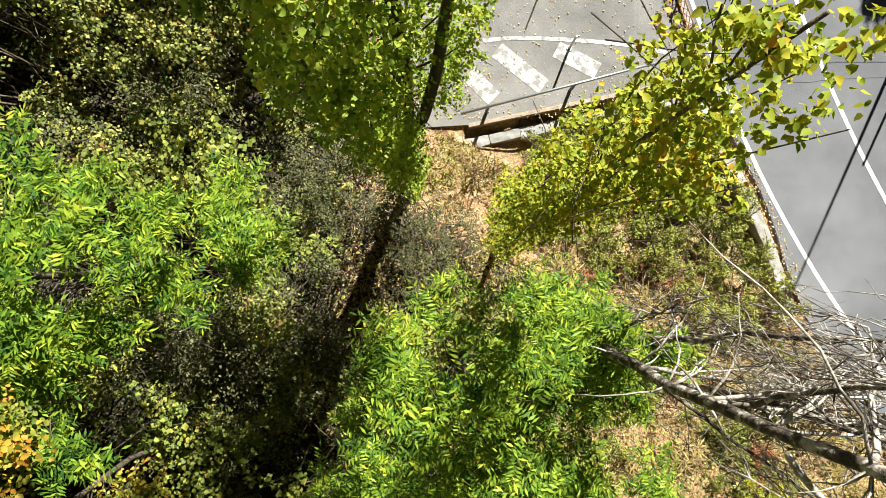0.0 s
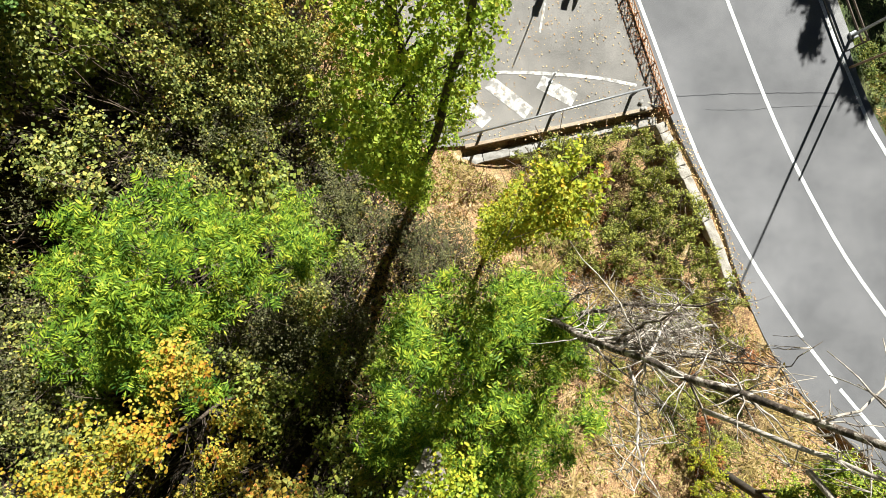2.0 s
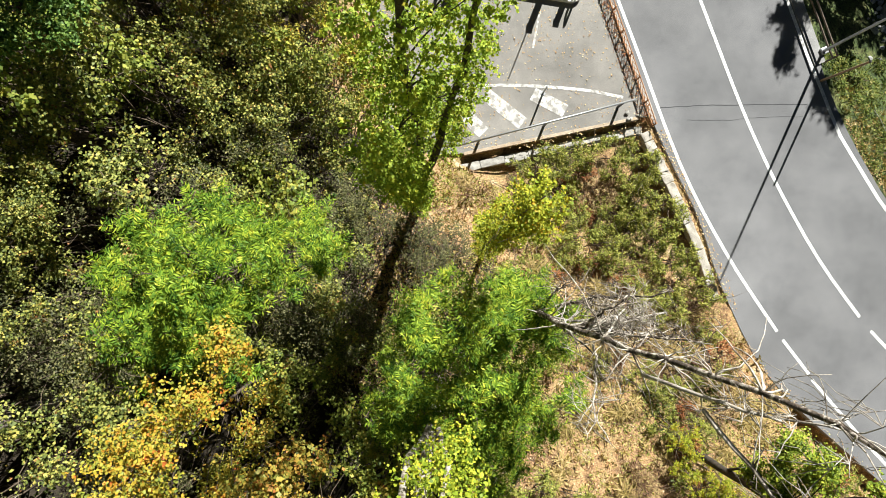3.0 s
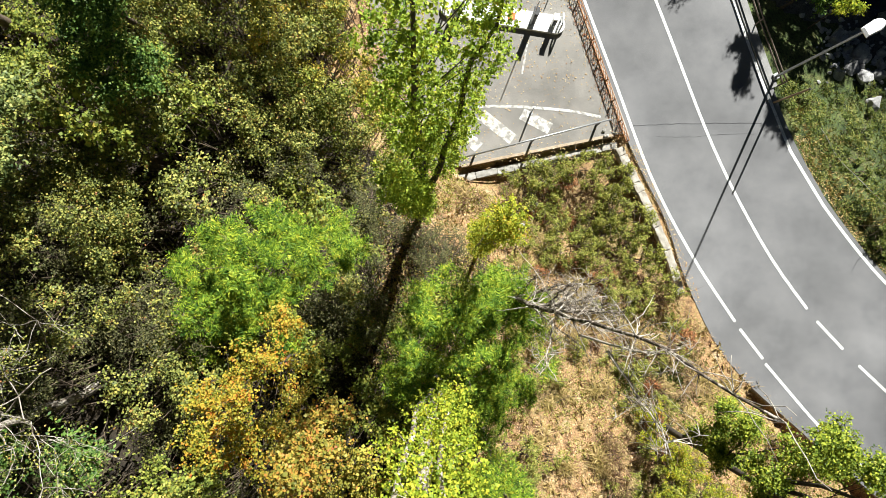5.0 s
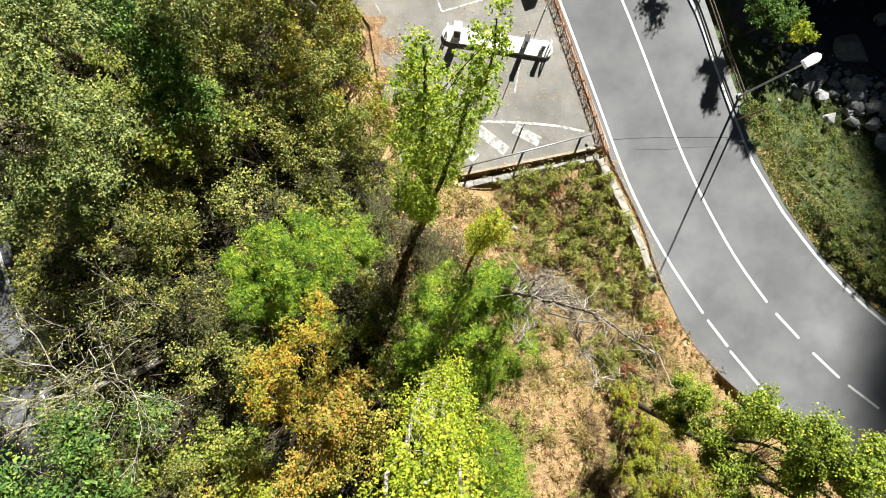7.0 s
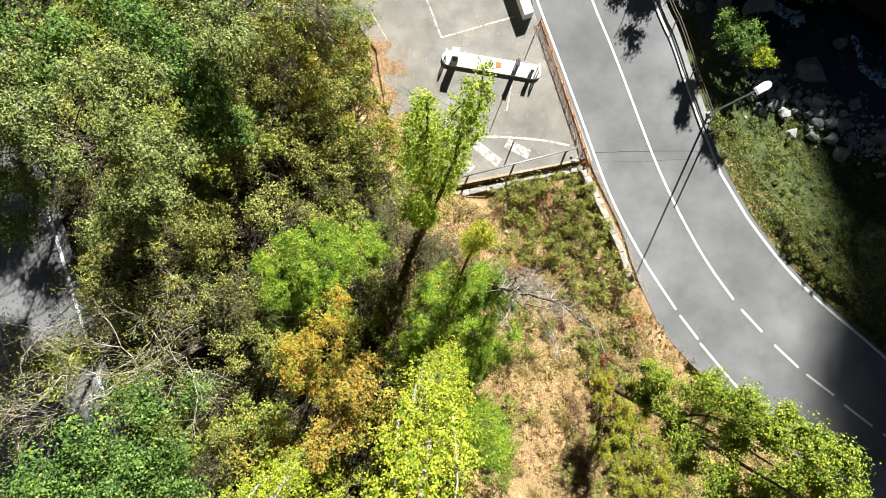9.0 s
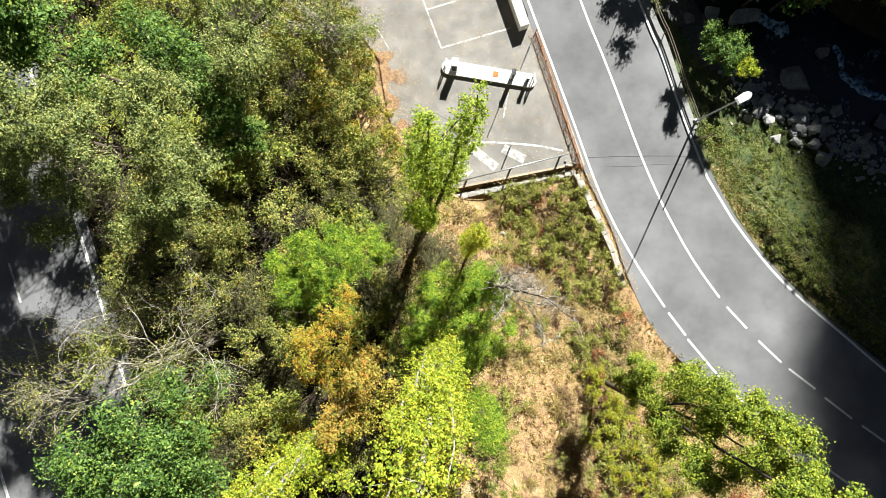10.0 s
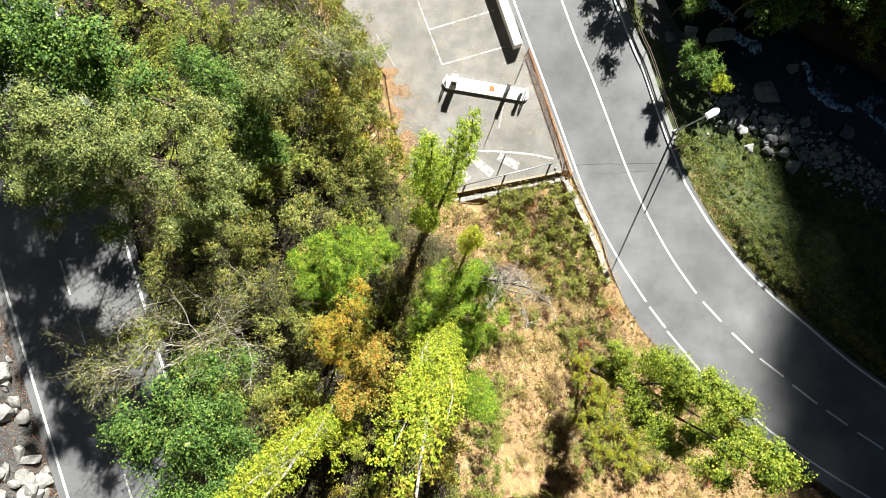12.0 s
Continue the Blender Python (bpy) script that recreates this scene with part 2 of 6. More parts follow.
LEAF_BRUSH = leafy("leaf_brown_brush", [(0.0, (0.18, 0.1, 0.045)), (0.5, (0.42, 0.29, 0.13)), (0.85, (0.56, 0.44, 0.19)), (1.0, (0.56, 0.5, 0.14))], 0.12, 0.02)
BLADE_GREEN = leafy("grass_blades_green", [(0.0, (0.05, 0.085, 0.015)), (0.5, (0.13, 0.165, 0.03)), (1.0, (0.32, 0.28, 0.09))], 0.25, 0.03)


# ---- mesh helpers ----
def put_mesh(name, me, material, parent=None, label=""):
    ob = new(name, me)
    if material:
        me.materials.append(material)
    if parent:
        ob.parent = parent
    if label:
        ob["label"] = label
    return ob


def part(name, bm, material, parent=None, label="", smooth=False):
    me = bpy.data.meshes.new(name)
    bm.to_mesh(me)
    bm.free()
    if smooth:
        me.polygons.foreach_set("use_smooth", [True] * len(me.polygons))
    return put_mesh(name, me, material, parent, label)


def quads(name, verts, smooth=False):
    """A mesh of loose quads, four verts each."""
    verts = np.asarray(verts, dtype=np.float32).reshape(-1, 3)
    n = len(verts) // 4
    me = bpy.data.meshes.new(name)
    me.vertices.add(4 * n)
    me.vertices.foreach_set("co", verts.ravel())
    me.loops.add(4 * n)
    me.loops.foreach_set("vertex_index", np.arange(4 * n, dtype=np.int32))
    me.polygons.add(n)
    me.polygons.foreach_set("loop_start", np.arange(0, 4 * n, 4, dtype=np.int32))
    me.update(calc_edges=True)
    return me


def indexed(name, verts, faces, smooth=False):
    me = bpy.data.meshes.new(name)
    me.from_pydata([tuple(v) for v in verts], [], [tuple(int(i) for i in f) for f in faces])
    me.update()
    if smooth:
        me.polygons.foreach_set("use_smooth", [True] * len(me.polygons))
    return me


class Tubes:
    """Collects tapered tubes along paths into one mesh."""

    def __init__(self):
        self.v, self.f, self.n = [], [], 0

    def add(self, path, radii, sides=6):
        path = np.asarray(path, float)
        k = len(path)
        radii = np.broadcast_to(np.asarray(radii, float), (k,)) if np.ndim(radii) == 0 else np.asarray(radii, float)
        tang = np.gradient(path, axis=0)
        tang /= np.linalg.norm(tang, axis=1)[:, None] + 1e-9
        ref = np.array((0.31, 0.83, 0.46)) if abs(tang[0][2]) > 0.7 else np.array((0.0, 0.0, 1.0))
        a = np.cross(tang, ref)
        a /= np.linalg.norm(a, axis=1)[:, None] + 1e-9
        b = np.cross(tang, a)
        ang = np.arange(sides) * 2 * np.pi / sides
        ring = path[:, None, :] + radii[:, None, None] * (np.cos(ang)[None, :, None] * a[:, None, :] + np.sin(ang)[None, :, None] * b[:, None, :])
        self.v.append(ring.reshape(-1, 3))
        for i in range(k - 1):
            for j in range(sides):
                j2 = (j + 1) % sides
                self.f.append((self.n + i * sides + j, self.n + i * sides + j2, self.n + (i + 1) * sides + j2, self.n + (i + 1) * sides + j))
        self.f.append(tuple(self.n + j for j in range(sides))[::-1])
        self.f.append(tuple(self.n + (k - 1) * sides + j for j in range(sides)))
        self.n += k * sides

    def mesh(self, name):
        return indexed(name, np.concatenate(self.v), self.f, True)


def bent(p0, p1, k, rng, wobble=0.05, sag=0.0):
    """A wavering path from p0 to p1 with k points; sag lifts the middle."""
    p0, p1 = np.asarray(p0, float), np.asarray(p1, float)
    s = np.linspace(0, 1, k)[:, None]
    path = p0 + (p1 - p0) * s
    length = np.linalg.norm(p1 - p0)
    w = np.cumsum(rng.normal(0, wobble * length / k, (k, 3)), axis=0)
    w -= s * w[-1]
    path = path + w * np.minimum(1, 4 * s * 1.0)
    path[:, 2] += sag * length * (s[:, 0] * (1 - s[:, 0])) * 4
    return path


def unit(a):
    return a / (np.linalg.norm(a, axis=-1, keepdims=True) + 1e-9)


def leaf_frame(n, rng, wild, droop, out=None):
    """Blades held to the light: normals up and a little sunwards, turned with the bough they clothe; the tip direction lies in the blade."""
    nrm = rng.normal(0, wild * 1.75, (n, 3)) + np.array((0.12, 0.30, 0.8))
    if out is not None:
        nrm += out * 0.85
    nrm = unit(nrm)
    d = rng.normal(0, 1, (n, 3))
    d -= nrm * np.sum(d * nrm, axis=1, keepdims=True)
    d = unit(d)
    d[:, 2] -= droop
    d = unit(d)
    s = unit(np.cross(d, nrm))
    return d, s, np.cross(s, d)


def leaf_quads(pos, size, rng, aspect=0.6, droop=0.25, wild=0.55, out=None):
    """One folded four-cornered leaf at each place."""
    n = len(pos)
    d, s, nrm = leaf_frame(n, rng, wild, droop, out)
    L = size * rng.uniform(0.65, 1.3, n)[:, None]
    W = L * aspect * 0.5
    mid = pos + d * L * 0.45
    v = np.stack([pos, mid + s * W + nrm * W * 0.25, pos + d * L, mid - s * W + nrm * W * 0.25], axis=1)
    return v.reshape(-1, 3)


def broad_leaves(pos, size, rng, droop=0.4, out=None):
    """Broad heart-shaped leaves of two halves each, folded along the rib (two quads a leaf, joined)."""
    n = len(pos)
    d, s, nrm = leaf_frame(n, rng, 0.5, droop, out)
    L = size * rng.uniform(0.6, 1.25, n)[:, None]
    lift = nrm * L * 0.10
    base, tip = pos, pos + d * L - nrm * L * 0.08
    r1, r2 = pos + d * L * 0.12 + s * L * 0.40 + lift, pos + d * L * 0.60 + s * L * 0.33 + lift * 0.8
    l1, l2 = pos + d * L * 0.12 - s * L * 0.40 + lift, pos + d * L * 0.60 - s * L * 0.33 + lift * 0.8
    return np.stack([base, r1, r2, tip, l2, l1], axis=1).reshape(-1, 3)


def round_leaves(pos, size, rng, aspect=0.8, droop=0.25, wild=0.5, out=None):
    """One slightly cupped leaf of six corners at each place."""
    n = len(pos)
    d, s, nrm = leaf_frame(n, rng, wild, droop, out)
    L = size * rng.uniform(0.65, 1.3, n)[:, None]
    W, lift = L * aspect * 0.5, nrm * L * 0.09
    a, b = pos + d * L * 0.25, pos + d * L * 0.68
    return np.stack([pos, a + s * W + lift, b + s * W * 0.75 + lift, pos + d * L, b - s * W * 0.75 + lift, a - s * W + lift], axis=1).reshape(-1, 3)


def puffs(clumps, per, spread, rng):
    """Places of leaves and the way outwards there: short leafy sprays set over the upper side of each clump, so that boughs and sprays stand apart with dark gaps between."""
    k = len(clumps)
    sprays = max(3, per // 9)
    each = max(2, per // sprays)
    n = k * sprays
    d = unit(rng.normal(0, 1, (n, 3)))
    d[:, 2] = np.where(rng.uniform(0, 1, n) < 0.85, np.abs(d[:, 2]), d[:, 2])
    stretch = rng.uniform(0.6, 1.4, (k, 3)).repeat(sprays, axis=0) * np.array((1, 1, 0.75))
    root = np.repeat(clumps, sprays, axis=0) + d * spread * rng.uniform(0.25, 0.85, (n, 1)) * stretch
    way = unit(d + rng.normal(0, 0.55, (n, 3))) * spread * rng.uniform(0.35, 0.75, (n, 1))
    root, way, out = (np.repeat(a, each, axis=0) for a in (root, way, d))
    s = np.tile(np.linspace(0, 1, each), n)[:, None] + rng.normal(0, 0.08, (n * each, 1))
    return root + way * s + rng.normal(0, spread * 0.085, (n * each, 3)), out


def inner(clumps, per, spread, rng):
    """Places inside the clumps, for the leaves that fill a bough's heart."""
    k = len(clumps)
    d = unit(rng.normal(0, 1, (k * per, 3)))
    return np.repeat(clumps, per, axis=0) + d * spread * rng.uniform(0.1, 0.7, (k * per, 1)) * np.array((1, 1, 0.6)), d


def broad_mesh(name, verts):
    n = len(verts) // 6
    me = bpy.data.meshes.new(name)
    me.vertices.add(6 * n)
    me.vertices.foreach_set("co", np.asarray(verts, np.float32).ravel())
    me.loops.add(8 * n)
    idx = (np.arange(n)[:, None] * 6 + np.array([0, 1, 2, 3, 0, 3, 4, 5])[None, :]).astype(np.int32)
    me.loops.foreach_set("vertex_index", idx.ravel())
    me.polygons.add(2 * n)
    me.polygons.foreach_set("loop_start", np.arange(0, 8 * n, 4, dtype=np.int32))
    me.update(calc_edges=True)
    return me


def fronds(centres, rng, per=8, length=0.42, pairs=7, leaflet=0.14, width=0.26, droop=0.4):
    """Feathered leaves: rosettes of arching fronds, each with pairs of leaflets."""
    c = np.repeat(centres, per, axis=0)
    n = len(c)
    az = rng.uniform(0, 2 * np.pi, n)
    el = rng.uniform(-0.1, 0.55, n)
    d = np.stack([np.cos(az) * np.cos(el), np.sin(az) * np.cos(el), np.sin(el)], axis=1)
    L = length * rng.uniform(0.65, 1.25, n)
    side = unit(np.cross(d, np.array((0, 0, 1.0))) + rng.normal(0, 0.18, (n, 3)))
    out = []
    for k in range(pairs + 1):
        s = (k + 1.0) / (pairs + 1.0)
        p = c + d * (L * s)[:, None]
        p[:, 2] -= droop * L * s * s
        ll = leaflet * (1 - 0.35 * abs(s - 0.5)) * (L / length)
        for sg in ((1, -1) if k < pairs else (0,)):
            ld = unit(side * sg + d * (0.55 if sg else 1.0) + np.array((0, 0, -0.25)) + rng.normal(0, 0.1, (n, 3)))
            ls = unit(np.cross(ld, np.array((0, 0, 1.0)) + rng.normal(0, 0.65, (n, 3))))
            W = (ll * width * 0.5)[:, None]
            tip = p + ld * ll[:, None]
            mid = p + ld * (ll * 0.45)[:, None]
            out.append(np.stack([p, mid + ls * W, tip, mid - ls * W], axis=1))
    return np.concatenate(out).reshape(-1, 3)


def box(bm, size, at=(0, 0, 0), rz=0.0, bevel=0.0):
    r = bmesh.ops.create_cube(bm, size=1, matrix=Matrix.Translation(at) @ Matrix.Rotation(rz, 4, "Z") @ Matrix.Diagonal((*size, 1)))
    if bevel:
        es = list({e for v in r["verts"] for e in v.link_edges})
        bmesh.ops.bevel(bm, geom=es, offset=bevel, segments=2, affect="EDGES", profile=0.6)
    return bm


def rod(bm, p0, p1, r, sides=10, r2=None):
    p0, p1 = Vector(p0), Vector(p1)
    q = (p1 - p0).to_track_quat("Z", "Y").to_matrix().to_4x4()
    bmesh.ops.create_cone(bm, cap_ends=True, segments=sides, radius1=r, radius2=r if r2 is None else r2, depth=(p1 - p0).length,
                          matrix=Matrix.Translation((p0 + p1) / 2) @ q)
    return bm


def empty(name, at, label, category, group="", kind=""):
    ob = new(name)
    ob.location = at
    return tagged(ob, label, category, group, kind)


def resampled(pts, n):
    """A smooth line through pts (Catmull-Rom), n points evenly along it."""
    p = np.asarray(pts, float)
    p = np.vstack([2 * p[0] - p[1], p, 2 * p[-1] - p[-2]])
    out = []
    for i in range(1, len(p) - 2):
        for s in np.linspace(0, 1, 24, endpoint=False):
            out.append(0.5 * (2 * p[i] + (p[i + 1] - p[i - 1]) * s + (2 * p[i - 1] - 5 * p[i] + 4 * p[i + 1] - p[i + 2]) * s ** 2 + (3 * p[i] - p[i - 1] - 3 * p[i + 1] + p[i + 2]) * s ** 3))
    out.append(p[-2])
    out = np.array(out)
    d = np.concatenate([[0], np.cumsum(np.linalg.norm(np.diff(out, axis=0), axis=1))])
    t = np.linspace(0, d[-1], n)
    return np.stack([np.interp(t, d, out[:, k]) for k in range(out.shape[1])], axis=1)


def ribbon(name, left, right, z, material, thick=0.12, rows=6):
    """A slab between two lines of equal count: a grid on top and skirts down."""
    left, right = np.asarray(left), np.asarray(right)
    n = len(left)
    verts, faces = [], []
    for i in range(n):
        for j in range(rows + 1):
            p = left[i] + (right[i] - left[i]) * j / rows
            verts.append((p[0], p[1], z))
    for i in range(n - 1):
        for j in range(rows):
            a = i * (rows + 1) + j
            faces.append((a, a + rows + 1, a + rows + 2, a + 1))
    base = len(verts)
    for i in range(n):
        verts.append((left[i][0], left[i][1], z - thick))
        verts.append((right[i][0], right[i][1], z - thick))
    for i in range(n - 1):
        faces.append((i * (rows + 1), base + 2 * i, base + 2 * i + 2, (i + 1) * (rows + 1)))
        faces.append((i * (rows + 1) + rows, (i + 1) * (rows + 1) + rows, base + 2 * i + 3, base + 2 * i + 1))
    return put_mesh(name, indexed(name, verts, faces), material)


def stripe(line, width, z, material, label):
    """A painted line of that width along a 2D line."""
    line = np.asarray(line, float)
    t = unit(np.gradient(line, axis=0))
    nrm = np.stack([-t[:, 1], t[:, 0]], axis=1) * width / 2
    n = len(line)
    verts = [(*(line[i] + nrm[i]), z) for i in range(n)] + [(*(line[i] - nrm[i]), z) for i in range(n)]
    faces = [(i, n + i, n + i + 1, i + 1) for i in range(n - 1)]
    ob = put_mesh("road_marking", indexed("road_marking", verts, faces), material)
    return tagged(ob, label, "road marking", kind="structure")


def rock_mesh(name, seed, rough=0.28, level=2):
    """An angular boulder about one metre across."""
    bm = bmesh.new()
    bmesh.ops.create_icosphere(bm, subdivisions=level, radius=0.5)
    rng = random.Random(seed)
    planes = [Vector((rng.gauss(0, 1), rng.gauss(0, 1), rng.gauss(0, 1))).normalized() for _ in range(8)]
    cuts = [rng.uniform(0.19, 0.36) for _ in planes]
    off = Vector((seed * 7.1, 3.3, 1.7))
    for v in bm.verts:
        for nrm, c in zip(planes, cuts):
            h = v.co.dot(nrm)
            if h > c:
                v.co -= nrm * (h - c) * 0.97
        v.co *= 1 + rough * 0.4 * noise.noise(v.co * 3 + off)
    me = bpy.data.meshes.new(name)
    bm.to_mesh(me)
    bm.free()
    return me


# ---- plan ----
FOOT_Y = [-80, -30, -20, -16, -12, -8, -4.7, -2, 0, 2, 3.8, 5.5, 9.3, 13, 16, 22, 45, 120]
FOOT_X = [120, 48, 31, 25.7, 20.7, 16.3, 13.2, 11.0, 8.0, 4.0, 0.3, -2.9, -4.3, -4.9, -7.2, -9.8, -18.5, -50]
HIGH = 12.0                                            # the upper road lies this far above the lower one
EDGE_Y = [-80, -34, -26, -19.5, -15.9, -11.96, -8.75, -5, -3.39, -0.1, 4.1, 7.6, 18.6, 45, 120]
EDGE_X = [130, 70, 62, 49, 44, 36.8, 31.9, 26.9, 25.0, 21.6, 18.7, 17.25, 13.3, 2.8, -27]
RIVER = [(2, 62), (13, 36), (20, 20.5), (24.3, 16.7), (29.5, 13.4), (34.5, 10.3), (39, 5.5), (45, -4), (56, -16), (80, -26), (130, -42)]
RIVER_LINE = resampled(RIVER, 140)


def upper_edge(y):
    """x of the upper road's edge line, on its downhill side."""
    return -17.5 - 0.31 * (y - 0.9)


def to_river(x, y):
    return float(np.min(np.hypot(RIVER_LINE[:, 0] - x, RIVER_LINE[:, 1] - y)))


DRAIN = resampled([(15.9, -7.35), (17.0, -8.55), (18.3, -9.7), (21.2, -12.2), (26.25, -16.25), (33.7, -21)], 90)


def lay(x, y):
    """The height of the ground."""
    foot = float(np.interp(y, FOOT_Y, FOOT_X))
    edge = float(np.interp(y, EDGE_Y, EDGE_X))
    top = upper_edge(y) + 0.7
    bump = 0.22 * noise.noise(Vector((x * 0.35, y * 0.35, 0.3))) + 0.09 * noise.noise(Vector((x * 1.3, y * 1.3, 2.1)))
    if -22 < y < -6.5 and float(np.min(np.hypot(DRAIN[:, 0] - x, DRAIN[:, 1] - y))) < 0.4:
        return -0.85
    if x < foot:
        s = (foot - x) / (foot - top)
        if s < 1:
            return HIGH * s - (0.12 if y > -2.6 else 0.03) * (1 - min(1, (foot - x) / 1.0)) + bump * min(1, (foot - x) / 2) * min(1, (1 - s) * 12) - 0.1 * max(0, (s - 0.96) / 0.04)
        far = top - 8.9 - x
        if far < 0:
            return HIGH - 0.1
        return HIGH - 0.1 + min(far * 1.0, 14 + far * 0.25) + 2.0 * bump * min(1, far)
    if x > edge:
        d = x - edge
        r = to_river(x, y)
        bank = -0.12 - d * (0.16 + 0.18 * min(1.0, max(0.0, (y - 2.0) / 5.0)))
        bank = max(bank, -2.6)
        if -14 < y < 4.5:
            rise = min(1.0, max(0.0, (d - 0.75) / 1.0))
            bank += 0.75 * rise * rise * (3 - 2 * rise) * min(1.0, (4.5 - y) / 2.5)
        if r < 9:
            bank = min(bank, -3.4 + max(0, r - 2.2) * 0.42)
        beyond = 0.0
        if r > 9 and d > 14:
            beyond = (r - 9) * 0.3
        return bank + beyond + bump * min(1, d / 1.5)
    if y > -3 and x < float(np.interp(y, [-3, 6], [12.2, 8.9])) and y < 4.2 + 0.21 * (x - 1.2) + 0.1:
        return -0.14 - 0.5 * min(1, max(0, (y + 3) / 5)) * min(1, (x - foot) / 1.5) + bump * 0.4
    return -0.14 if y > -2.6 or x > foot + 1.6 else -0.03


# ---- ground: one sheet ----
def axis(fine0, fine1, step, far):
    a = list(np.arange(fine0, fine1, step))
    g, x = step, fine1
    while x < far:
        a.append(x)
        g *= 1.35
        x += g
    a.append(far)
    g, x = step, fine0
    while x > -far:
        g *= 1.35
        x -= g
        a.insert(0, max(x, -far))
    return sorted(set(a))


gx, gy = axis(-36, 38, 0.36, 900), axis(-26, 26, 0.36, 900)
verts = [(x, y, lay(x, y)) for y in gy for x in gx]
w = len(gx)
faces = [(j * w + i, j * w + i + 1, (j + 1) * w + i + 1, (j + 1) * w + i) for j in range(len(gy) - 1) for i in range(w - 1)]
ground_me = indexed("ground", verts, faces, True)
for m in (LITTER, GRASS, GRAVEL, HUMUS_SHADED, STONE):
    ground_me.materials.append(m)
idx = []
for f in faces:
    x, y = (verts[f[0]][0] + verts[f[2]][0]) / 2, (verts[f[0]][1] + verts[f[2]][1]) / 2
    k = 0
    if x > np.interp(y, EDGE_Y, EDGE_X) - 1.2:
        # far bank gets the shade-dark soil too
        k = 3 if y > np.interp(x, [p[0] for p in RIVER], [p[1] for p in RIVER]) + 2.6 else 2 if to_river(x, y) < 5.5 + 1.5 * noise.noise(Vector((x * 0.4, y * 0.4, 9))) else 1
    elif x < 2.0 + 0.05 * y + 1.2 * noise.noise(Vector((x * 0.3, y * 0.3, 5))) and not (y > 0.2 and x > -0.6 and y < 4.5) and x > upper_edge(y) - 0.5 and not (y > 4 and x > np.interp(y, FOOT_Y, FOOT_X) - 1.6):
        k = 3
    elif x < upper_edge(y) - 7.5:
        k = 2
    idx.append(k)
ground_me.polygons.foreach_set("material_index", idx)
ground = tagged(new("ground", ground_me), "wooded hillside with dry leaf litter, grass bank and stony stream bed", "ground", kind="structure")

# ---- lower road ----
LEFT_EDGE = resampled([(-22, 86), (-6, 46), (4.65, 18.6), (5.65, 15.7), (9.35, 5.9), (11.35, 1.7), (12.4, -1.4), (13.97, -4.73), (15.65, -6.8), (17.3, -8.3), (21.5, -11.96), (26.55, -15.9), (34, -20.6), (48, -27), (80, -38)], 160)
RIGHT_EDGE = resampled([(-13.2, 86), (2.9, 45), (13.2, 18.6), (15.75, 11.9), (17.2, 7.5), (18.0, 5.6), (18.8, 4.1), (20.12, 1.95), (22.92, -1.45), (26.66, -4.85), (32.68, -9.5), (41, -14.5), (53, -19.6), (83, -29)], 160)
road = ribbon("road", LEFT_EDGE, RIGHT_EDGE, 0.0, ASPHALT, 1.0)
tagged(road, "grey worn asphalt road bending down the valley", "road", kind="structure")
LINE_L = [(-21.2, 86), (-5.3, 46), (5.04, 18.53), (6.98, 13.45), (8.85, 8.52), (9.83, 5.85), (10.72, 3.65), (11.7, 1.65), (12.8, -0.3), (13.55, -1.5), (14.96, -3.6)]
stripe(resampled(LINE_L, 90), 0.14, 0.006, PAINT, "solid white edge line on grey asphalt")
stripe(resampled([(15.21, -3.97), (16.39, -5.5)], 6), 0.14, 0.006, PAINT, "short white edge dash on grey asphalt")
stripe(resampled([(16.52, -5.75), (19.46, -9.15), (21.81, -11.25), (30.77, -17.48), (48, -26), (80, -37)], 60), 0.14, 0.006, PAINT, "solid white edge line on grey asphalt")
LINE_C = [(-17.5, 86), (-1.6, 46), (8.58, 18.56), (10.45, 13.9), (11.52, 11.2), (13.35, 6.47), (14.6, 3.68), (15.5, 1.93), (16.5, 0.16), (17.45, -1.3), (18.66, -2.94)]
stripe(resampled(LINE_C, 90), 0.14, 0.006, PAINT, "solid white centre line on grey asphalt")
for a, b in (((19.16, -3.57), (20.51, -5.01)), ((21.31, -5.84), (22.86, -7.29)), ((23.36, -7.7), (25.16, -9.06)), ((25.8, -9.64), (27.64, -11.04)),
             ((28.31, -11.5), (29.9, -12.61)), ((30.61, -13.1), (32.54, -14.34)), ((33.3, -14.8), (35.2, -15.9)), ((36.0, -16.4), (38, -17.4))):
    stripe(resampled([a, b], 5), 0.14, 0.006, PAINT, "short white centre dash on grey asphalt")
stripe(resampled([(-13.9, 86), (2.2, 45), (12.5, 18.6), (14.2, 14.37), (15.3, 11.5), (16.28, 8.85), (16.95, 7.2), (17.8, 5.13), (18.55, 3.92), (19.82, 1.9), (22.68, -1.6), (26.59, -5.05), (32.67, -9.8), (45, -17), (82, -30)], 150), 0.15, 0.006, PAINT, "solid white edge line on grey asphalt")

# concrete edging between the line and the verge
ed = resampled([(6.75, 13.3), (8.6, 8.45), (9.52, 5.95)], 40)
tn = unit(np.gradient(ed, axis=0))
nn = np.stack([-tn[:, 1], tn[:, 0]], axis=1)
edging = ribbon("kerb_edging", ed + nn * 0.0, ed - nn * 0.2, 0.03, CONCRETE, 0.3, 2)
tagged(edging, "flat worn concrete edging beside the white line", "kerb", kind="structure")

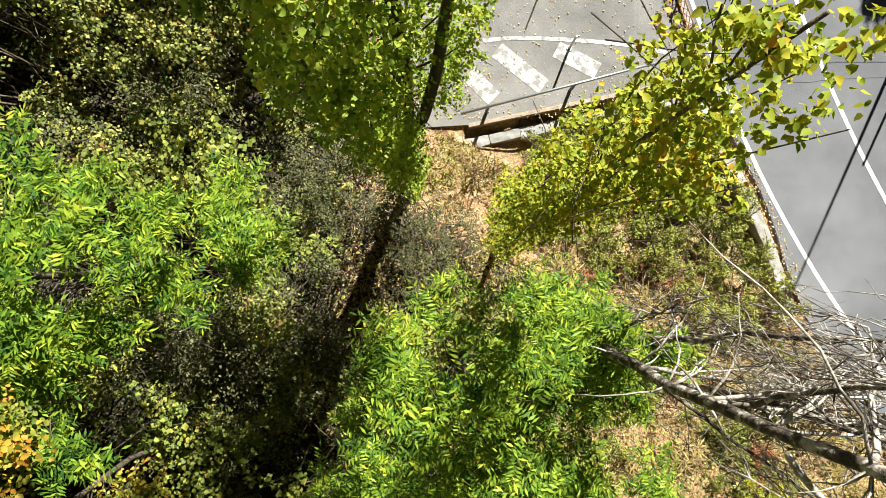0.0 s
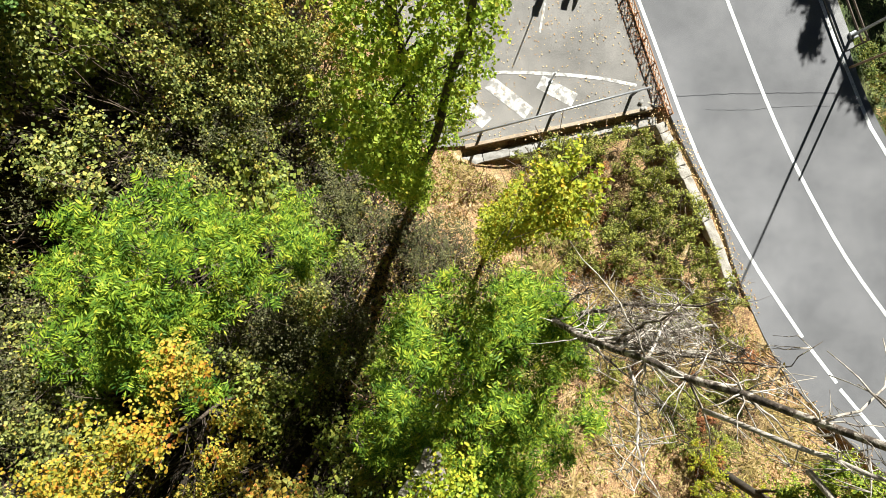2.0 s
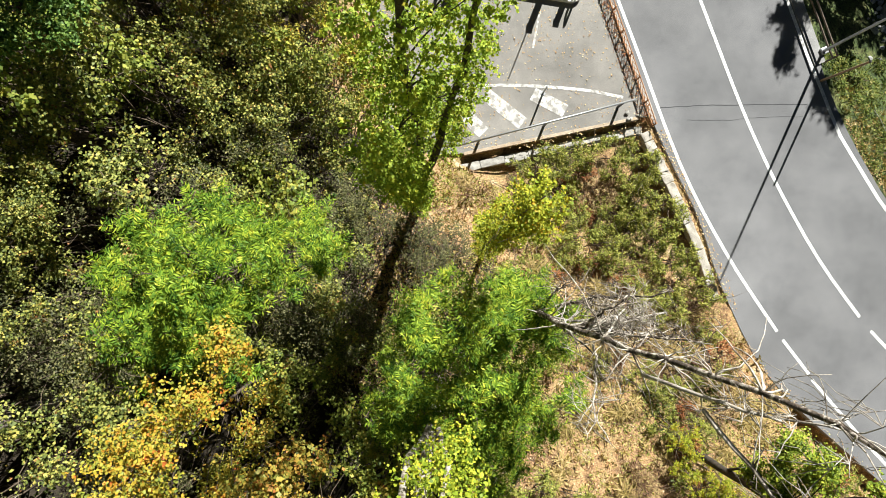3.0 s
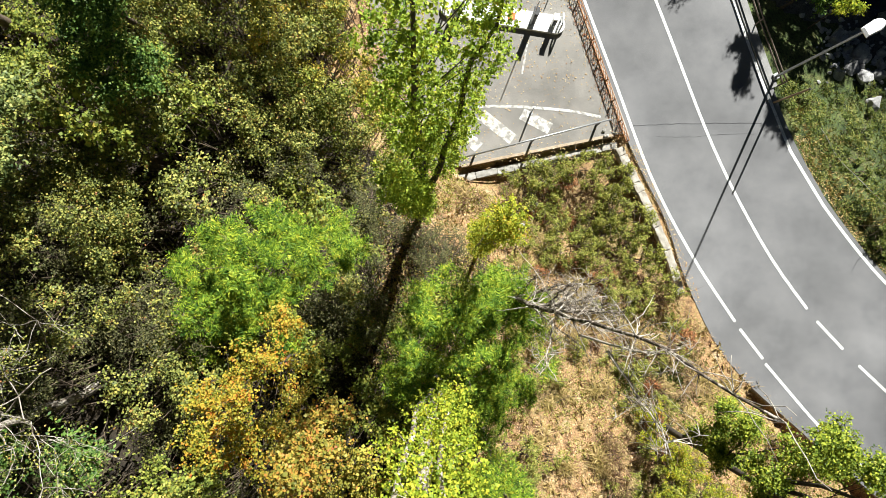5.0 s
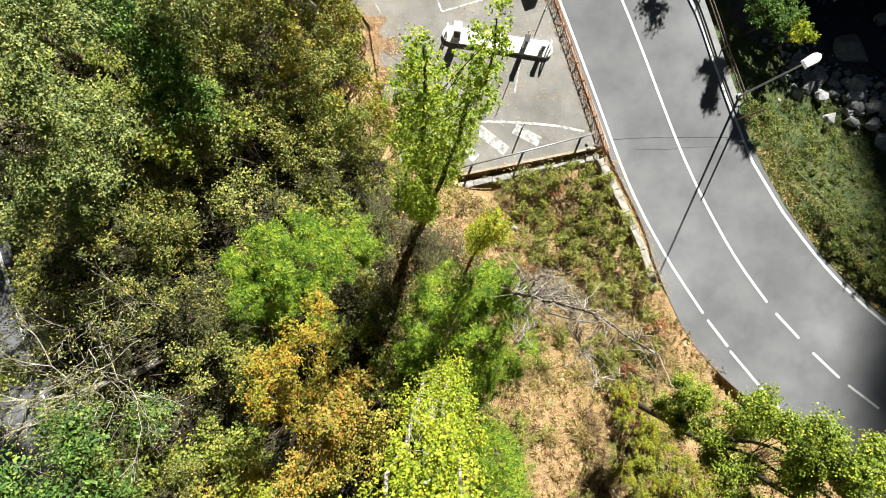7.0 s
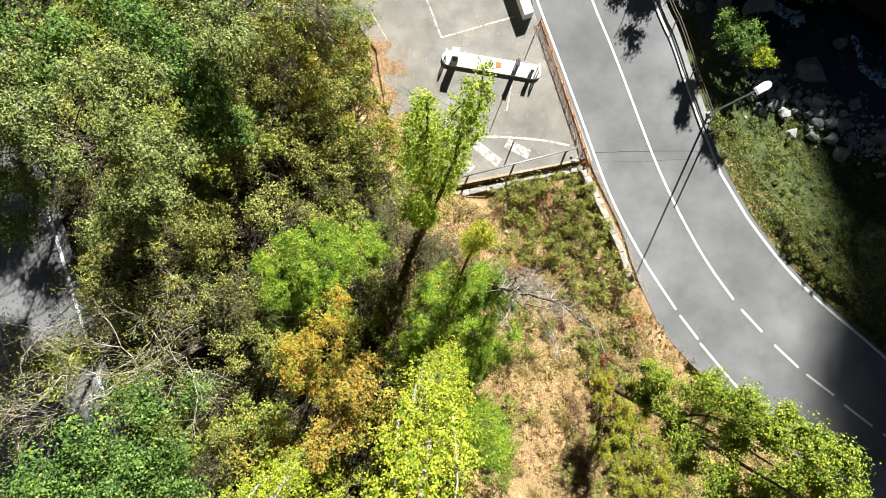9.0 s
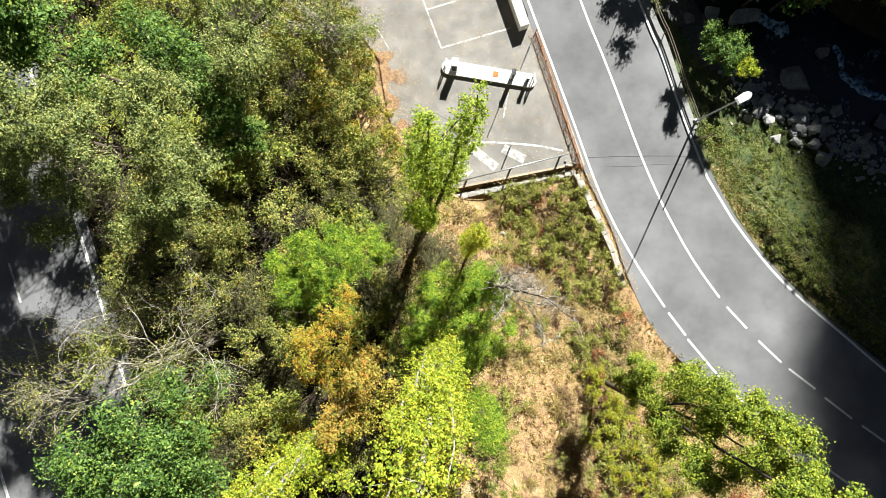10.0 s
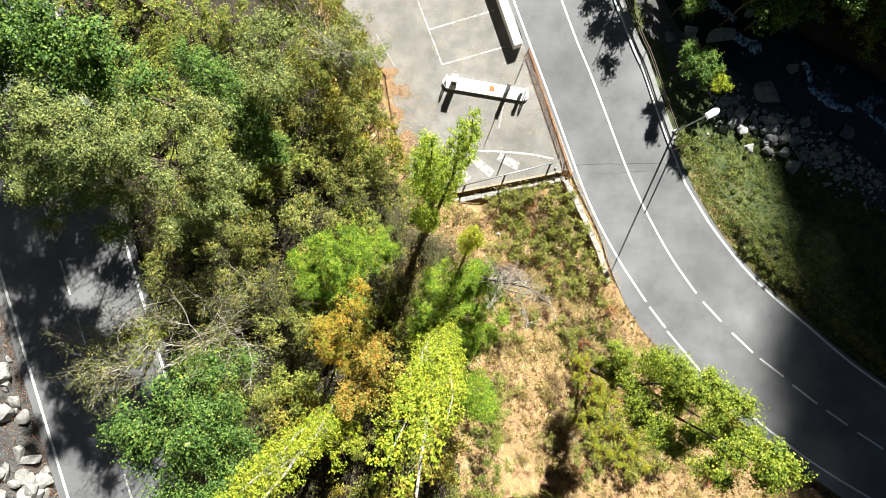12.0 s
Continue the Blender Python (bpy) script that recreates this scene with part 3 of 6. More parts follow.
# cracks across the road
rng = np.random.default_rng(5)
for p0, p1, wd in (((9.7, 6.46), (16.3, 6.73), 0.035), ((10.9, 5.86), (16.1, 6.04), 0.018)):
    line = resampled([p0, p1], 40)
    line[:, 1] += np.cumsum(rng.normal(0, 0.012, 40))
    ob = stripe(line, wd, 0.004, DARK_METAL, "thin dark crack across the asphalt")
    ob.name, ob["category"] = "road_crack", "road crack"

# ---- upper road ----
ys = np.linspace(-90, 90, 90)
up_l = np.stack([[upper_edge(y) - 7.8 for y in ys], ys], axis=1)
up_r = np.stack([[upper_edge(y) + 0.45 for y in ys], ys], axis=1)
upper_road = ribbon("road_upper", up_l, up_r, HIGH, ASPHALT, 0.3)
tagged(upper_road, "grey asphalt road above the slope, dappled by tree shade", "road", kind="structure")
for off in (0.0, -7.3):
    stripe(np.stack([[upper_edge(y) + off for y in ys], ys], axis=1), 0.15, HIGH + 0.006, PAINT, "solid white edge line on grey asphalt")
for k in range(-14, 14):
    y0 = k * 2.9 + 0.4
    stripe(np.array([(upper_edge(y) - 3.85, y) for y in np.linspace(y0, y0 + 1.9, 4)]), 0.12, HIGH + 0.006, PAINT_WORN, "worn white centre dash on grey asphalt")

# ---- car park ----
park_line = [(0.9, 4.38), (4.6, 5.14), (8.75, 6.0), (9.35, 6.05), (8.6, 8.0), (7.2, 11.6), (5.7, 15.55), (4.7, 18.6), (-6, 46), (-22, 86), (-50, 86), (-18, 44), (-9.3, 22), (-6.7, 16), (-4.4, 13), (-3.8, 9.3), (-2.4, 5.5), (-2.2, 4.2)]
bm = bmesh.new()
top = [bm.verts.new((x, y, -0.006)) for x, y in park_line]
bot = [bm.verts.new((x, y, -0.6)) for x, y in park_line]
bm.faces.new(top)
for i in range(len(top)):
    j = (i + 1) % len(top)
    bm.faces.new((top[j], top[i], bot[i], bot[j]))
bmesh.ops.triangulate(bm, faces=[f for f in bm.faces if len(f.verts) > 4])
park = part("pavement_car_park", bm, ASPHALT_PARK)
tagged(park, "pale grey asphalt car park scattered with fallen leaves", "car park", kind="structure")
for a, b, wd in (((-0.22, 13.78), (-2.6, 19.9), 0.11), ((-0.22, 13.78), (4.44, 15.15), 0.11), ((-1.2, 16.36), (3.58, 17.81), 0.11), ((-2.25, 19.0), (2.7, 20.5), 0.11), ((-5.1, 16.0), (-3.7, 13.6), 0.07), ((4.3, 10.75), (4.0, 9.1), 0.09)):
    stripe(resampled([a, b], 12), wd, 0.003, PAINT_WORN, "worn white parking bay line")
stripe(resampled([(1.4, 7.35), (2.41, 7.43), (4.08, 7.4), (6.37, 7.21), (8.04, 6.89)], 30), 0.14, 0.003, PAINT_WORN, "curved worn white line on car park")
for a, b in (((1.9, 7.02), (3.55, 5.72)), ((4.0, 7.05), (5.45, 6.28)), ((0.9, 6.2), (1.8, 5.3))):
    stripe(resampled([a, b], 8), 0.6, 0.003, PAINT_WORN, "broad worn white hatch bar on car park")


# ---- trees ----
def spaced(pts, n, squash=(1, 1, 1)):
    """n of the given places, each as far from those before it as can be."""
    q = pts / np.asarray(squash, float)
    pick, near = [0], np.linalg.norm(q - q[0], axis=1)
    while len(pick) < n:
        i = int(np.argmax(near))
        pick.append(i)
        near = np.minimum(near, np.linalg.norm(q - q[i], axis=1))
    return pts[pick]


def ellipsoid_points(n, c, r, rng, shell=0.6):
    """Places over an uneven ellipsoid, gathered into boughs that stand apart."""
    r = np.asarray(r, float)
    boughs = max(4, n // 6)
    m = boughs * 3
    d = unit(rng.normal(0, 1, (m, 3)))
    d[:, 2] = np.where(d[:, 2] < -0.35, -d[:, 2], d[:, 2])
    q = rng.uniform(shell ** 3, 1, m) ** (1 / 3)
    # an uneven outline: each direction reaches a different way out
    reach = np.array([0.74 + 0.62 * noise.noise(Vector(v) * 2.5 + Vector(c)) for v in d])
    tips = spaced(np.asarray(c) + d * r * (q * reach)[:, None], boughs)
    near = 0.62 * (r[0] * r[1] * r[2] / boughs) ** (1 / 3) * rng.uniform(0.7, 1.35, boughs)
    which = np.arange(n) % boughs
    e = unit(rng.normal(0, 1, (n, 3)))
    e[:, 2] = np.abs(e[:, 2]) * 0.9
    return tips[which] + e * (near[which] * rng.uniform(0.3, 1.0, n))[:, None]


def column_points(n, p0, p1, radii, rng):
    """Places round an axis whose radius follows the given list from foot to tip."""
    m = n * 3
    s = rng.uniform(0, 1, m)
    rad = np.interp(s, np.linspace(0, 1, len(radii)), radii)
    ang = rng.uniform(0, 2 * np.pi, m)
    q = np.sqrt(rng.uniform(0.05, 1, m))
    p = np.asarray(p0) + (np.asarray(p1) - np.asarray(p0)) * s[:, None]
    wave = np.array([0.75 + 0.6 * abs(noise.noise(Vector((a, b * 6, p0[0])))) for a, b in zip(ang, s)])
    p[:, 0] += np.cos(ang) * rad * q * wave
    p[:, 1] += np.sin(ang) * rad * q * wave
    return spaced(p, n, (1, 1, 1.6))


def branches(tubes, trunk, points, rng, r0, lift=0.55, sag=0.06, sides=5):
    """Limbs from the trunk up to the given places, with twigs off them."""
    tz = trunk[:, 2]
    for p in points:
        reach = np.linalg.norm(p[:2] - np.array([np.interp(p[2], tz, trunk[:, 0]), np.interp(p[2], tz, trunk[:, 1])]))
        z0 = np.clip(p[2] - reach * (lift + rng.uniform(-0.1, 0.5)) - 0.3, tz[0] + 0.25 * (tz[-1] - tz[0]), tz[-1])
        a = np.array([np.interp(z0, tz, trunk[:, 0]), np.interp(z0, tz, trunk[:, 1]), z0])
        path = bent(a, p, 7, rng, 0.12, sag)
        rad = r0 * rng.uniform(0.6, 1.1) * (1 - 0.55 * (z0 - tz[0]) / (tz[-1] - tz[0] + 1e-6))
        tubes.add(path, np.linspace(rad, max(0.008, rad * 0.18), 7), sides)
        for _ in range(2):
            i = rng.integers(2, 6)
            q = path[i] + unit(rng.normal(0, 1, 3) + unit(p - a) * 0.8) * rng.uniform(0.3, 0.8)
            tubes.add(bent(path[i], q, 4, rng, 0.1), np.linspace(rad * 0.3, 0.005, 4), 4)


def tree(kind, label, base, tip, crown, leaf, bark, trunk_r, seed, n_limbs=26, leaf_kind="quad", size=0.08, per=60, spread=0.42, aspect=0.6, lean=0.08, sub=None, fill=True, share=1.0, group="trees on the slope"):
    """One tree: trunk, limbs and a crown of many single leaves in uneven clumps. crown: ('e', n, centre, radii) or ('c', n, foot, tip, radii)."""
    rng = np.random.default_rng(seed)
    base = (base[0], base[1], lay(base[0], base[1]) - 0.15)
    root = empty(kind, base, label, "tree", group)
    off = np.array(base)
    trunk = bent(base, tip, 14, rng, lean)
    t = Tubes()
    t.add(trunk - off, np.concatenate([[trunk_r * 1.45], np.linspace(trunk_r, trunk_r * 0.12, 13)]), 9)
    put_mesh("trunk", t.mesh("trunk"), bark, root)
    clumps = []
    for c in crown:
        if c[0] == "e":
            clumps.append(ellipsoid_points(max(5, int(c[1] * share)), c[2], c[3], rng))
        else:
            clumps.append(column_points(max(5, int(c[1] * share)), c[2], c[3], c[4], rng))
    clumps = np.concatenate(clumps)
    limbs = Tubes()
    pick = clumps[rng.permutation(len(clumps))[:n_limbs]]
    branches(limbs, trunk, pick, rng, trunk_r * 0.2)
    if sub:
        for a, b, r in sub:
            limbs.add(bent(a, b, 12, rng, 0.08), np.linspace(r, r * 0.12, 12), 7)
    limbs.v = [v - off for v in limbs.v]
    put_mesh("limb", limbs.mesh("limb"), bark, root)
    if leaf_kind == "frond":
        me = quads("crown", fronds(clumps - off, rng, per, *size))
    else:
        pos, out = puffs(clumps, per, spread * 1.5, rng)
        pos = pos - off
        if leaf_kind == "round":
            me = broad_mesh("crown", round_leaves(pos, size, rng, aspect, 0.3, 0.5, out))
        elif leaf_kind == "broad":
            me = broad_mesh("crown", broad_leaves(pos, size, rng, 0.4, out))
        else:
            p2, o2 = inner(clumps, max(6, per // 3) if fill else 1, spread * 1.5, rng)
            me = quads("crown", np.concatenate([leaf_quads(pos, size, rng, aspect, 0.25, 0.5, out), leaf_quads(p2 - off, size * 1.4, rng, min(1, aspect * 1.2), 0.1, 0.35, o2)]))
    put_mesh("crown", me, leaf, root)
    return root


# the tall poplar beside the car park wall: two leaders and a leafy low bough
tree("poplar_tree", "tall twin-stemmed poplar with yellow-green leaves", (-0.85, 2.1), (-0.5, 3.9, 24.2),
     [("c", 96, (-0.8, 2.95, 12.6), (-0.62, 3.95, 24.6), [0.35, 0.65, 0.8, 0.85, 0.8, 0.6, 0.2]),
      ("c", 92, (-0.2, 2.95, 9.6), (1.05, 5.0, 23.2), [0.3, 0.55, 0.68, 0.66, 0.62, 0.5, 0.2]),
      ("c", 62, (-0.8, 1.7, 10.4), (-1.1, 1.66, 19.2), [0.3, 0.45, 0.52, 0.48, 0.25]),
      ("c", 24, (-0.9, 1.9, 5.6), (-0.85, 1.75, 10.0), [0.4, 0.55, 0.45])],
     LEAF_POPLAR, BARK_DARK, 0.19, 11, 44, "round", 0.062, 136, 0.2, 0.85, lean=0.03,
     sub=[((-0.8, 2.3, 7.6), (1.0, 4.95, 22.8), 0.14), ((-0.82, 2.2, 6.4), (-1.15, 1.62, 18.8), 0.06)])
# the slim yellowing aspen
tree("aspen_tree", "slim aspen with broad yellowing leaves", (1.5, -0.2), (1.3, 0.8, 19.8),
     [("c", 80, (1.4, 0.1, 7.5), (1.16, 0.6, 13.0), [0.3, 0.4, 0.44, 0.42]),
      ("c", 90, (1.14, 0.6, 13.0), (1.25, 0.9, 19.8), [0.42, 0.38, 0.33, 0.27, 0.17]),
      ("c", 44, (1.2, 0.5, 13.5), (1.46, 0.72, 19.6), [0.24, 0.27, 0.22, 0.15]),
      ("c", 40, (1.25, 0.4, 13.5), (1.6, 0.52, 19.2), [0.24, 0.27, 0.22, 0.15])],
     LEAF_ASPEN, BARK, 0.075, 12, 50, "broad", 0.048, 64, 0.13, lean=0.03,
     sub=[((1.25, 0.3, 9.0), (1.5, 0.74, 19.4), 0.03), ((1.22, 0.35, 10.0), (1.7, 0.5, 19.3), 0.03), ((1.15, 0.5, 12.0), (1.2, 1.0, 19.4), 0.024), ((1.18, 0.45, 11.0), (1.62, 0.34, 18.6), 0.024)])
# the dead bleached tree
def dead_tree():
    rng = np.random.default_rng(13)
    base = np.array((2.0, -1.25, lay(2.0, -1.25) - 0.15))
    root = empty("dead_tree", base, "tall dead leafless tree with bleached drooping twigs", "tree", "trees on the slope")
    t = Tubes()
    stem = resampled([tuple(base), (2.1, -1.28, 9), (2.17, -1.31, 15), (2.42, -1.28, 18.5), (3.2, -1.32, 22.4), (3.58, -1.7, 25.3)], 26)
    stem[1:-1] += rng.normal(0, 0.03, (24, 3))
    t.add(stem - base, np.linspace(0.11, 0.015, 26), 9)
    put_mesh("trunk", t.mesh("trunk"), BARK_MOTTLED, root)
    limbs = [((2.15, -1.3, 12.6), (3.55, -0.55, 18.0), 0.085), ((2.45, -1.32, 16.0), (3.5, -1.15, 19.4), 0.05), ((2.4, -1.42, 15.4), (3.9, -1.35, 17.6), 0.06), ((2.45, -1.45, 16.2), (2.6, -0.55, 19.0), 0.05), ((2.2, -1.32, 11.0), (3.8, -1.15, 13.8), 0.055),
             ((2.3, -1.36, 13.2), (3.4, -2.3, 16.4), 0.05), ((2.7, -1.6, 19.4), (3.6, -1.5, 22.4), 0.045), ((2.85, -1.66, 21), (3.0, -2.5, 23.4), 0.04), ((2.2, -1.32, 9.5), (3.4, -2.2, 11.6), 0.06),
             ((2.5, -1.5, 17.4), (2.0, -2.2, 19.6), 0.04), ((2.3, -1.36, 12.5), (2.4, -0.6, 15.4), 0.05)]
    for k in range(5):
        a0 = stem[rng.integers(13, 19)]
        limbs.append((tuple(a0), (rng.uniform(2.7, 4.3), rng.uniform(-2.1, -0.6), rng.uniform(15.0, 17.5)), 0.035))
    for a, b, r in limbs:
        lt = Tubes()
        path = bent(a, b, 10, rng, 0.09, 0.05)
        lt.add(path - base, np.linspace(r * 0.68, 0.009, 10), 6)
        for k in range(20):
            i = rng.integers(3, 10)
            q = path[i] + np.array((rng.normal(0, 0.26), rng.normal(0, 0.26), rng.normal(0.0, 0.3)))
            pth = bent(path[i], q, 5, rng, 0.16)
            lt.add(pth - base, np.linspace(0.009, 0.003, 5), 4)
            for _ in range(4):
                tip = pth[3] + np.array((rng.normal(0, 0.15), rng.normal(0, 0.15), -rng.uniform(0.15, 1.1)))
                lt.add(bent(pth[3], tip, 5, rng, 0.18) - base, np.linspace(0.006, 0.0025, 5), 3)
        put_mesh("limb", lt.mesh("limb"), BARK_MOTTLED if r > 0.045 else BARK_PALE, root)
    tw = Tubes()
    for k in range(52):
        i = rng.integers(12, 22)
        q = stem[i] + np.array((rng.normal(0.5, 0.6), rng.normal(0, 0.7), -rng.uniform(0.2, 1.6)))
        tw.add(bent(stem[i], q, 9, rng, 0.12, 0.22) - base, np.linspace(0.014, 0.004, 9), 4)
    for k in range(60):
        i = rng.integers(17, 26)
        q = stem[i] + np.array((rng.normal(0, 0.3), rng.normal(0, 0.3), rng.normal(0.1, 0.4)))
        tw.add(bent(stem[i], q, 5, rng, 0.2) - base, np.linspace(0.009, 0.003, 5), 4)
    tagged(put_mesh("twig", tw.mesh("twig"), BARK_PALE, root), kind="stuff")


dead_tree()
# feathery-leaved trees
tree("ash_tree", "bushy tree with fresh green feathered leaves", (0.5, -2.4), (0.5, -2.3, 14.5),
     [("e", 97, (0.3, -2.2, 12.6), (2.0, 1.9, 3.0)), ("e", 72, (1.6, -3.0, 11.2), (1.7, 1.7, 2.6)), ("e", 54, (-0.9, -2.9, 11.4), (1.3, 1.3, 2.5)), ("e", 56, (2.2, -1.6, 10.5), (1.3, 1.0, 2.2)), ("e", 53, (1.4, -4.6, 10.6), (1.8, 1.1, 2.0)), ("e", 44, (-0.9, -4.4, 10.8), (1.3, 1.0, 2.0)), ("e", 53, (1.2, -4.9, 12.0), (1.5, 0.9, 1.7)), ("e", 60, (1.95, -1.3, 13.0), (0.9, 0.7, 1.8))],
     LEAF_ASH, BARK, 0.14, 14, 40, "frond", (0.33, 5, 0.13, 0.27), 10, share=0.96)
tree("ash_tree", "spreading tree with fresh green feathered leaves", (-5.0, -0.4), (-5.2, -0.4, 15.0),
     [("e", 100, (-5.2, 0.0, 14.2), (1.6, 1.4, 2.0)), ("e", 78, (-5.4, -1.3, 13.6), (1.6, 1.3, 2.4)), ("e", 54, (-3.7, 0.1, 12.4), (0.9, 0.9, 2.0)), ("e", 47, (-6.5, -0.2, 13.0), (1.0, 1.0, 2.0)), ("e", 44, (-7.3, -1.1, 12.8), (1.1, 1.0, 1.8)), ("e", 37, (-6.6, -2.3, 13.0), (1.1, 0.9, 1.6))],
     LEAF_ASH, BARK, 0.13, 15, 40, "frond", (0.33, 5, 0.13, 0.27), 10, share=0.96)
# autumn-coloured trees
tree("maple_tree", "small tree turning from green to orange and yellow", (-4.9, -3.6), (-4.6, -3.3, 18.2),
     [("e", 22, (-5.3, -4.3, 17.4), (0.8, 0.7, 1.5)), ("e", 20, (-4.75, -3.5, 17.6), (0.7, 0.65, 1.4)), ("e", 16, (-4.2, -2.6, 17.0), (0.55, 0.55, 1.3)), ("e", 14, (-3.9, -1.6, 16.2), (0.45, 0.5, 1.2)), ("e", 20, (-5.9, -3.6, 15.4), (0.8, 0.7, 1.6)), ("e", 22, (-4.5, -4.9, 15.4), (0.8, 0.8, 1.8)), ("e", 14, (-4.0, -3.6, 13.6), (0.8, 0.8, 1.4))],
     LEAF_ORANGE, BARK, 0.07, 16, 40, "round", 0.055, 118, 0.22, 0.8)
tree("maple_tree", "slender tree with russet and olive autumn leaves", (-3.7, -5.8), (-3.8, -5.9, 19.4),
     [("c", 46, (-3.2, -4.7, 14.0), (-3.4, -4.9, 19.0), [0.6, 0.75, 0.6, 0.3]), ("c", 60, (-4.0, -6.4, 13.0), (-4.2, -6.7, 19.8), [0.7, 0.85, 0.7, 0.35])],
     LEAF_RUST, BARK, 0.11, 33, 40, "quad", 0.075, 90, 0.24, 0.75)
# tall yellow-green poplars in a row down the slope
tree("poplar_tree", "very tall yellow-green poplar lit by the sun", (-0.2, -4.6), (-0.5, -4.2, 35.0),
     [("c", 84, (0.2, -3.9, 15.0), (0.05, -4.1, 31.0), [0.5, 0.65, 0.6, 0.5, 0.2]), ("c", 92, (-0.3, -4.3, 15.0), (-0.5, -3.8, 35.6), [0.5, 0.6, 0.6, 0.5, 0.15]),
      ("c", 80, (-0.6, -4.4, 14.6), (-1.2, -4.2, 33.4), [0.4, 0.6, 0.6, 0.45, 0.15]), ("c", 44, (0.0, -4.9, 14.0), (0.1, -5.2, 26.0), [0.4, 0.6, 0.6, 0.2])],
     LEAF_LIME, BARK_PALE, 0.2, 17, 34, "quad", 0.066, 140, 0.25, 0.85, lean=0.02, share=0.56, fill=False,
     sub=[((-0.25, -4.5, 10.0), (0.05, -4.1, 30.6), 0.09), ((-0.3, -4.5, 9.0), (-1.2, -4.25, 33.0), 0.1)])
tree("poplar_tree", "bright yellow-green poplar with bleached top branches", (-5.6, -8.4), (-5.9, -8.0, 27.6),
     [("c", 46, (-4.9, -7.4, 16.0), (-5.1, -7.3, 23.6), [0.5, 0.65, 0.6, 0.25]), ("c", 60, (-5.5, -8.0, 16.0), (-5.9, -7.8, 27.4), [0.5, 0.65, 0.6, 0.25]),
      ("c", 60, (-6.3, -8.3, 15.0), (-7.0, -8.0, 27.0), [0.5, 0.65, 0.6, 0.25]), ("c", 34, (-4.5, -8.5, 13.0), (-4.4, -8.7, 20.4), [0.5, 0.6, 0.5, 0.2]), ("c", 44, (-7.2, -9.0, 15.0), (-7.9, -9.2, 25.0), [0.5, 0.6, 0.6, 0.2])],
     LEAF_LIME, BARK_PALE, 0.17, 19, 34, "quad", 0.066, 130, 0.26, 0.85, lean=0.02, share=0.6, fill=False,
     sub=[((-5.6, -8.3, 11.0), (-7.0, -8.1, 26.6), 0.09), ((-5.6, -8.3, 10.0), (-5.1, -7.4, 23.4), 0.08)])
tree("ash_tree", "slim tree with soft green feathered leaves", (1.6, -7.4), (1.8, -7.1, 18.2),
     [("c", 90, (1.7, -7.3, 11.5), (1.85, -7.1, 18.8), [0.8, 1.0, 0.9, 0.6, 0.25])],
     LEAF_ASH, BARK, 0.1, 34, 30, "frond", (0.33, 5, 0.13, 0.27), 10, share=0.96)
# the tall tree by the bend
tree("alder_tree", "tall forked tree with glossy green leaves beside the bend", (9.8, -7.9), (10.5, -6.9, 25.6),
     [("e", 20, (10.1, -5.8, 10.4), (0.8, 0.7, 1.1)), ("e", 26, (11.2, -5.8, 13.0), (1.0, 0.8, 1.5)), ("e", 26, (10.4, -5.6, 15.6), (0.9, 0.8, 1.5)), ("e", 30, (10.8, -5.3, 18.8), (1.0, 0.9, 1.6)), ("e", 26, (11.1, -5.7, 21.6), (0.8, 0.8, 1.3)),
      ("e", 26, (10.2, -7.6, 14.6), (1.0, 0.8, 1.5)), ("e", 30, (11.1, -7.6, 18.4), (1.1, 0.9, 1.7)), ("e", 28, (11.7, -7.2, 21.2), (0.9, 0.8, 1.4)), ("e", 26, (10.2, -7.6, 22.6), (0.9, 0.8, 1.5)), ("e", 24, (10.7, -7.0, 25.2), (0.8, 0.7, 1.1)), ("e", 22, (10.6, -6.6, 17.0), (0.8, 0.7, 1.4)), ("e", 18, (9.5, -7.8, 18.6), (0.7, 0.7, 1.3)), ("e", 16, (9.7, -6.4, 9.2), (0.8, 0.6, 1.0)), ("e", 22, (10.6, -6.9, 12.0), (1.1, 0.8, 1.3)), ("e", 22, (11.6, -6.6, 15.8), (1.0, 0.9, 1.5)), ("e", 22, (11.6, -6.4, 18.6), (0.9, 0.9, 1.4)), ("e", 20, (10.4, -8.4, 17.4), (0.9, 0.7, 1.4)), ("e", 14, (10.0, -7.3, 9.4), (0.6, 0.5, 0.9)), ("e", 14, (10.3, -7.9, 11.6), (0.7, 0.6, 1.0))],
     LEAF_ALDER, BARK_DARK, 0.15, 20, 26, "quad", 0.07, 135, 0.31, 0.85, lean=0.03, share=1.15,
     sub=[((9.95, -7.6, 7.0), (10.9, -5.4, 20.8), 0.12), ((9.9, -7.7, 6.0), (10.1, -5.9, 10.4), 0.06), ((10.2, -7.3, 12.0), (11.6, -7.3, 21.0), 0.08), ((10.0, -7.5, 9.0), (11.1, -5.9, 13.0), 0.06)])
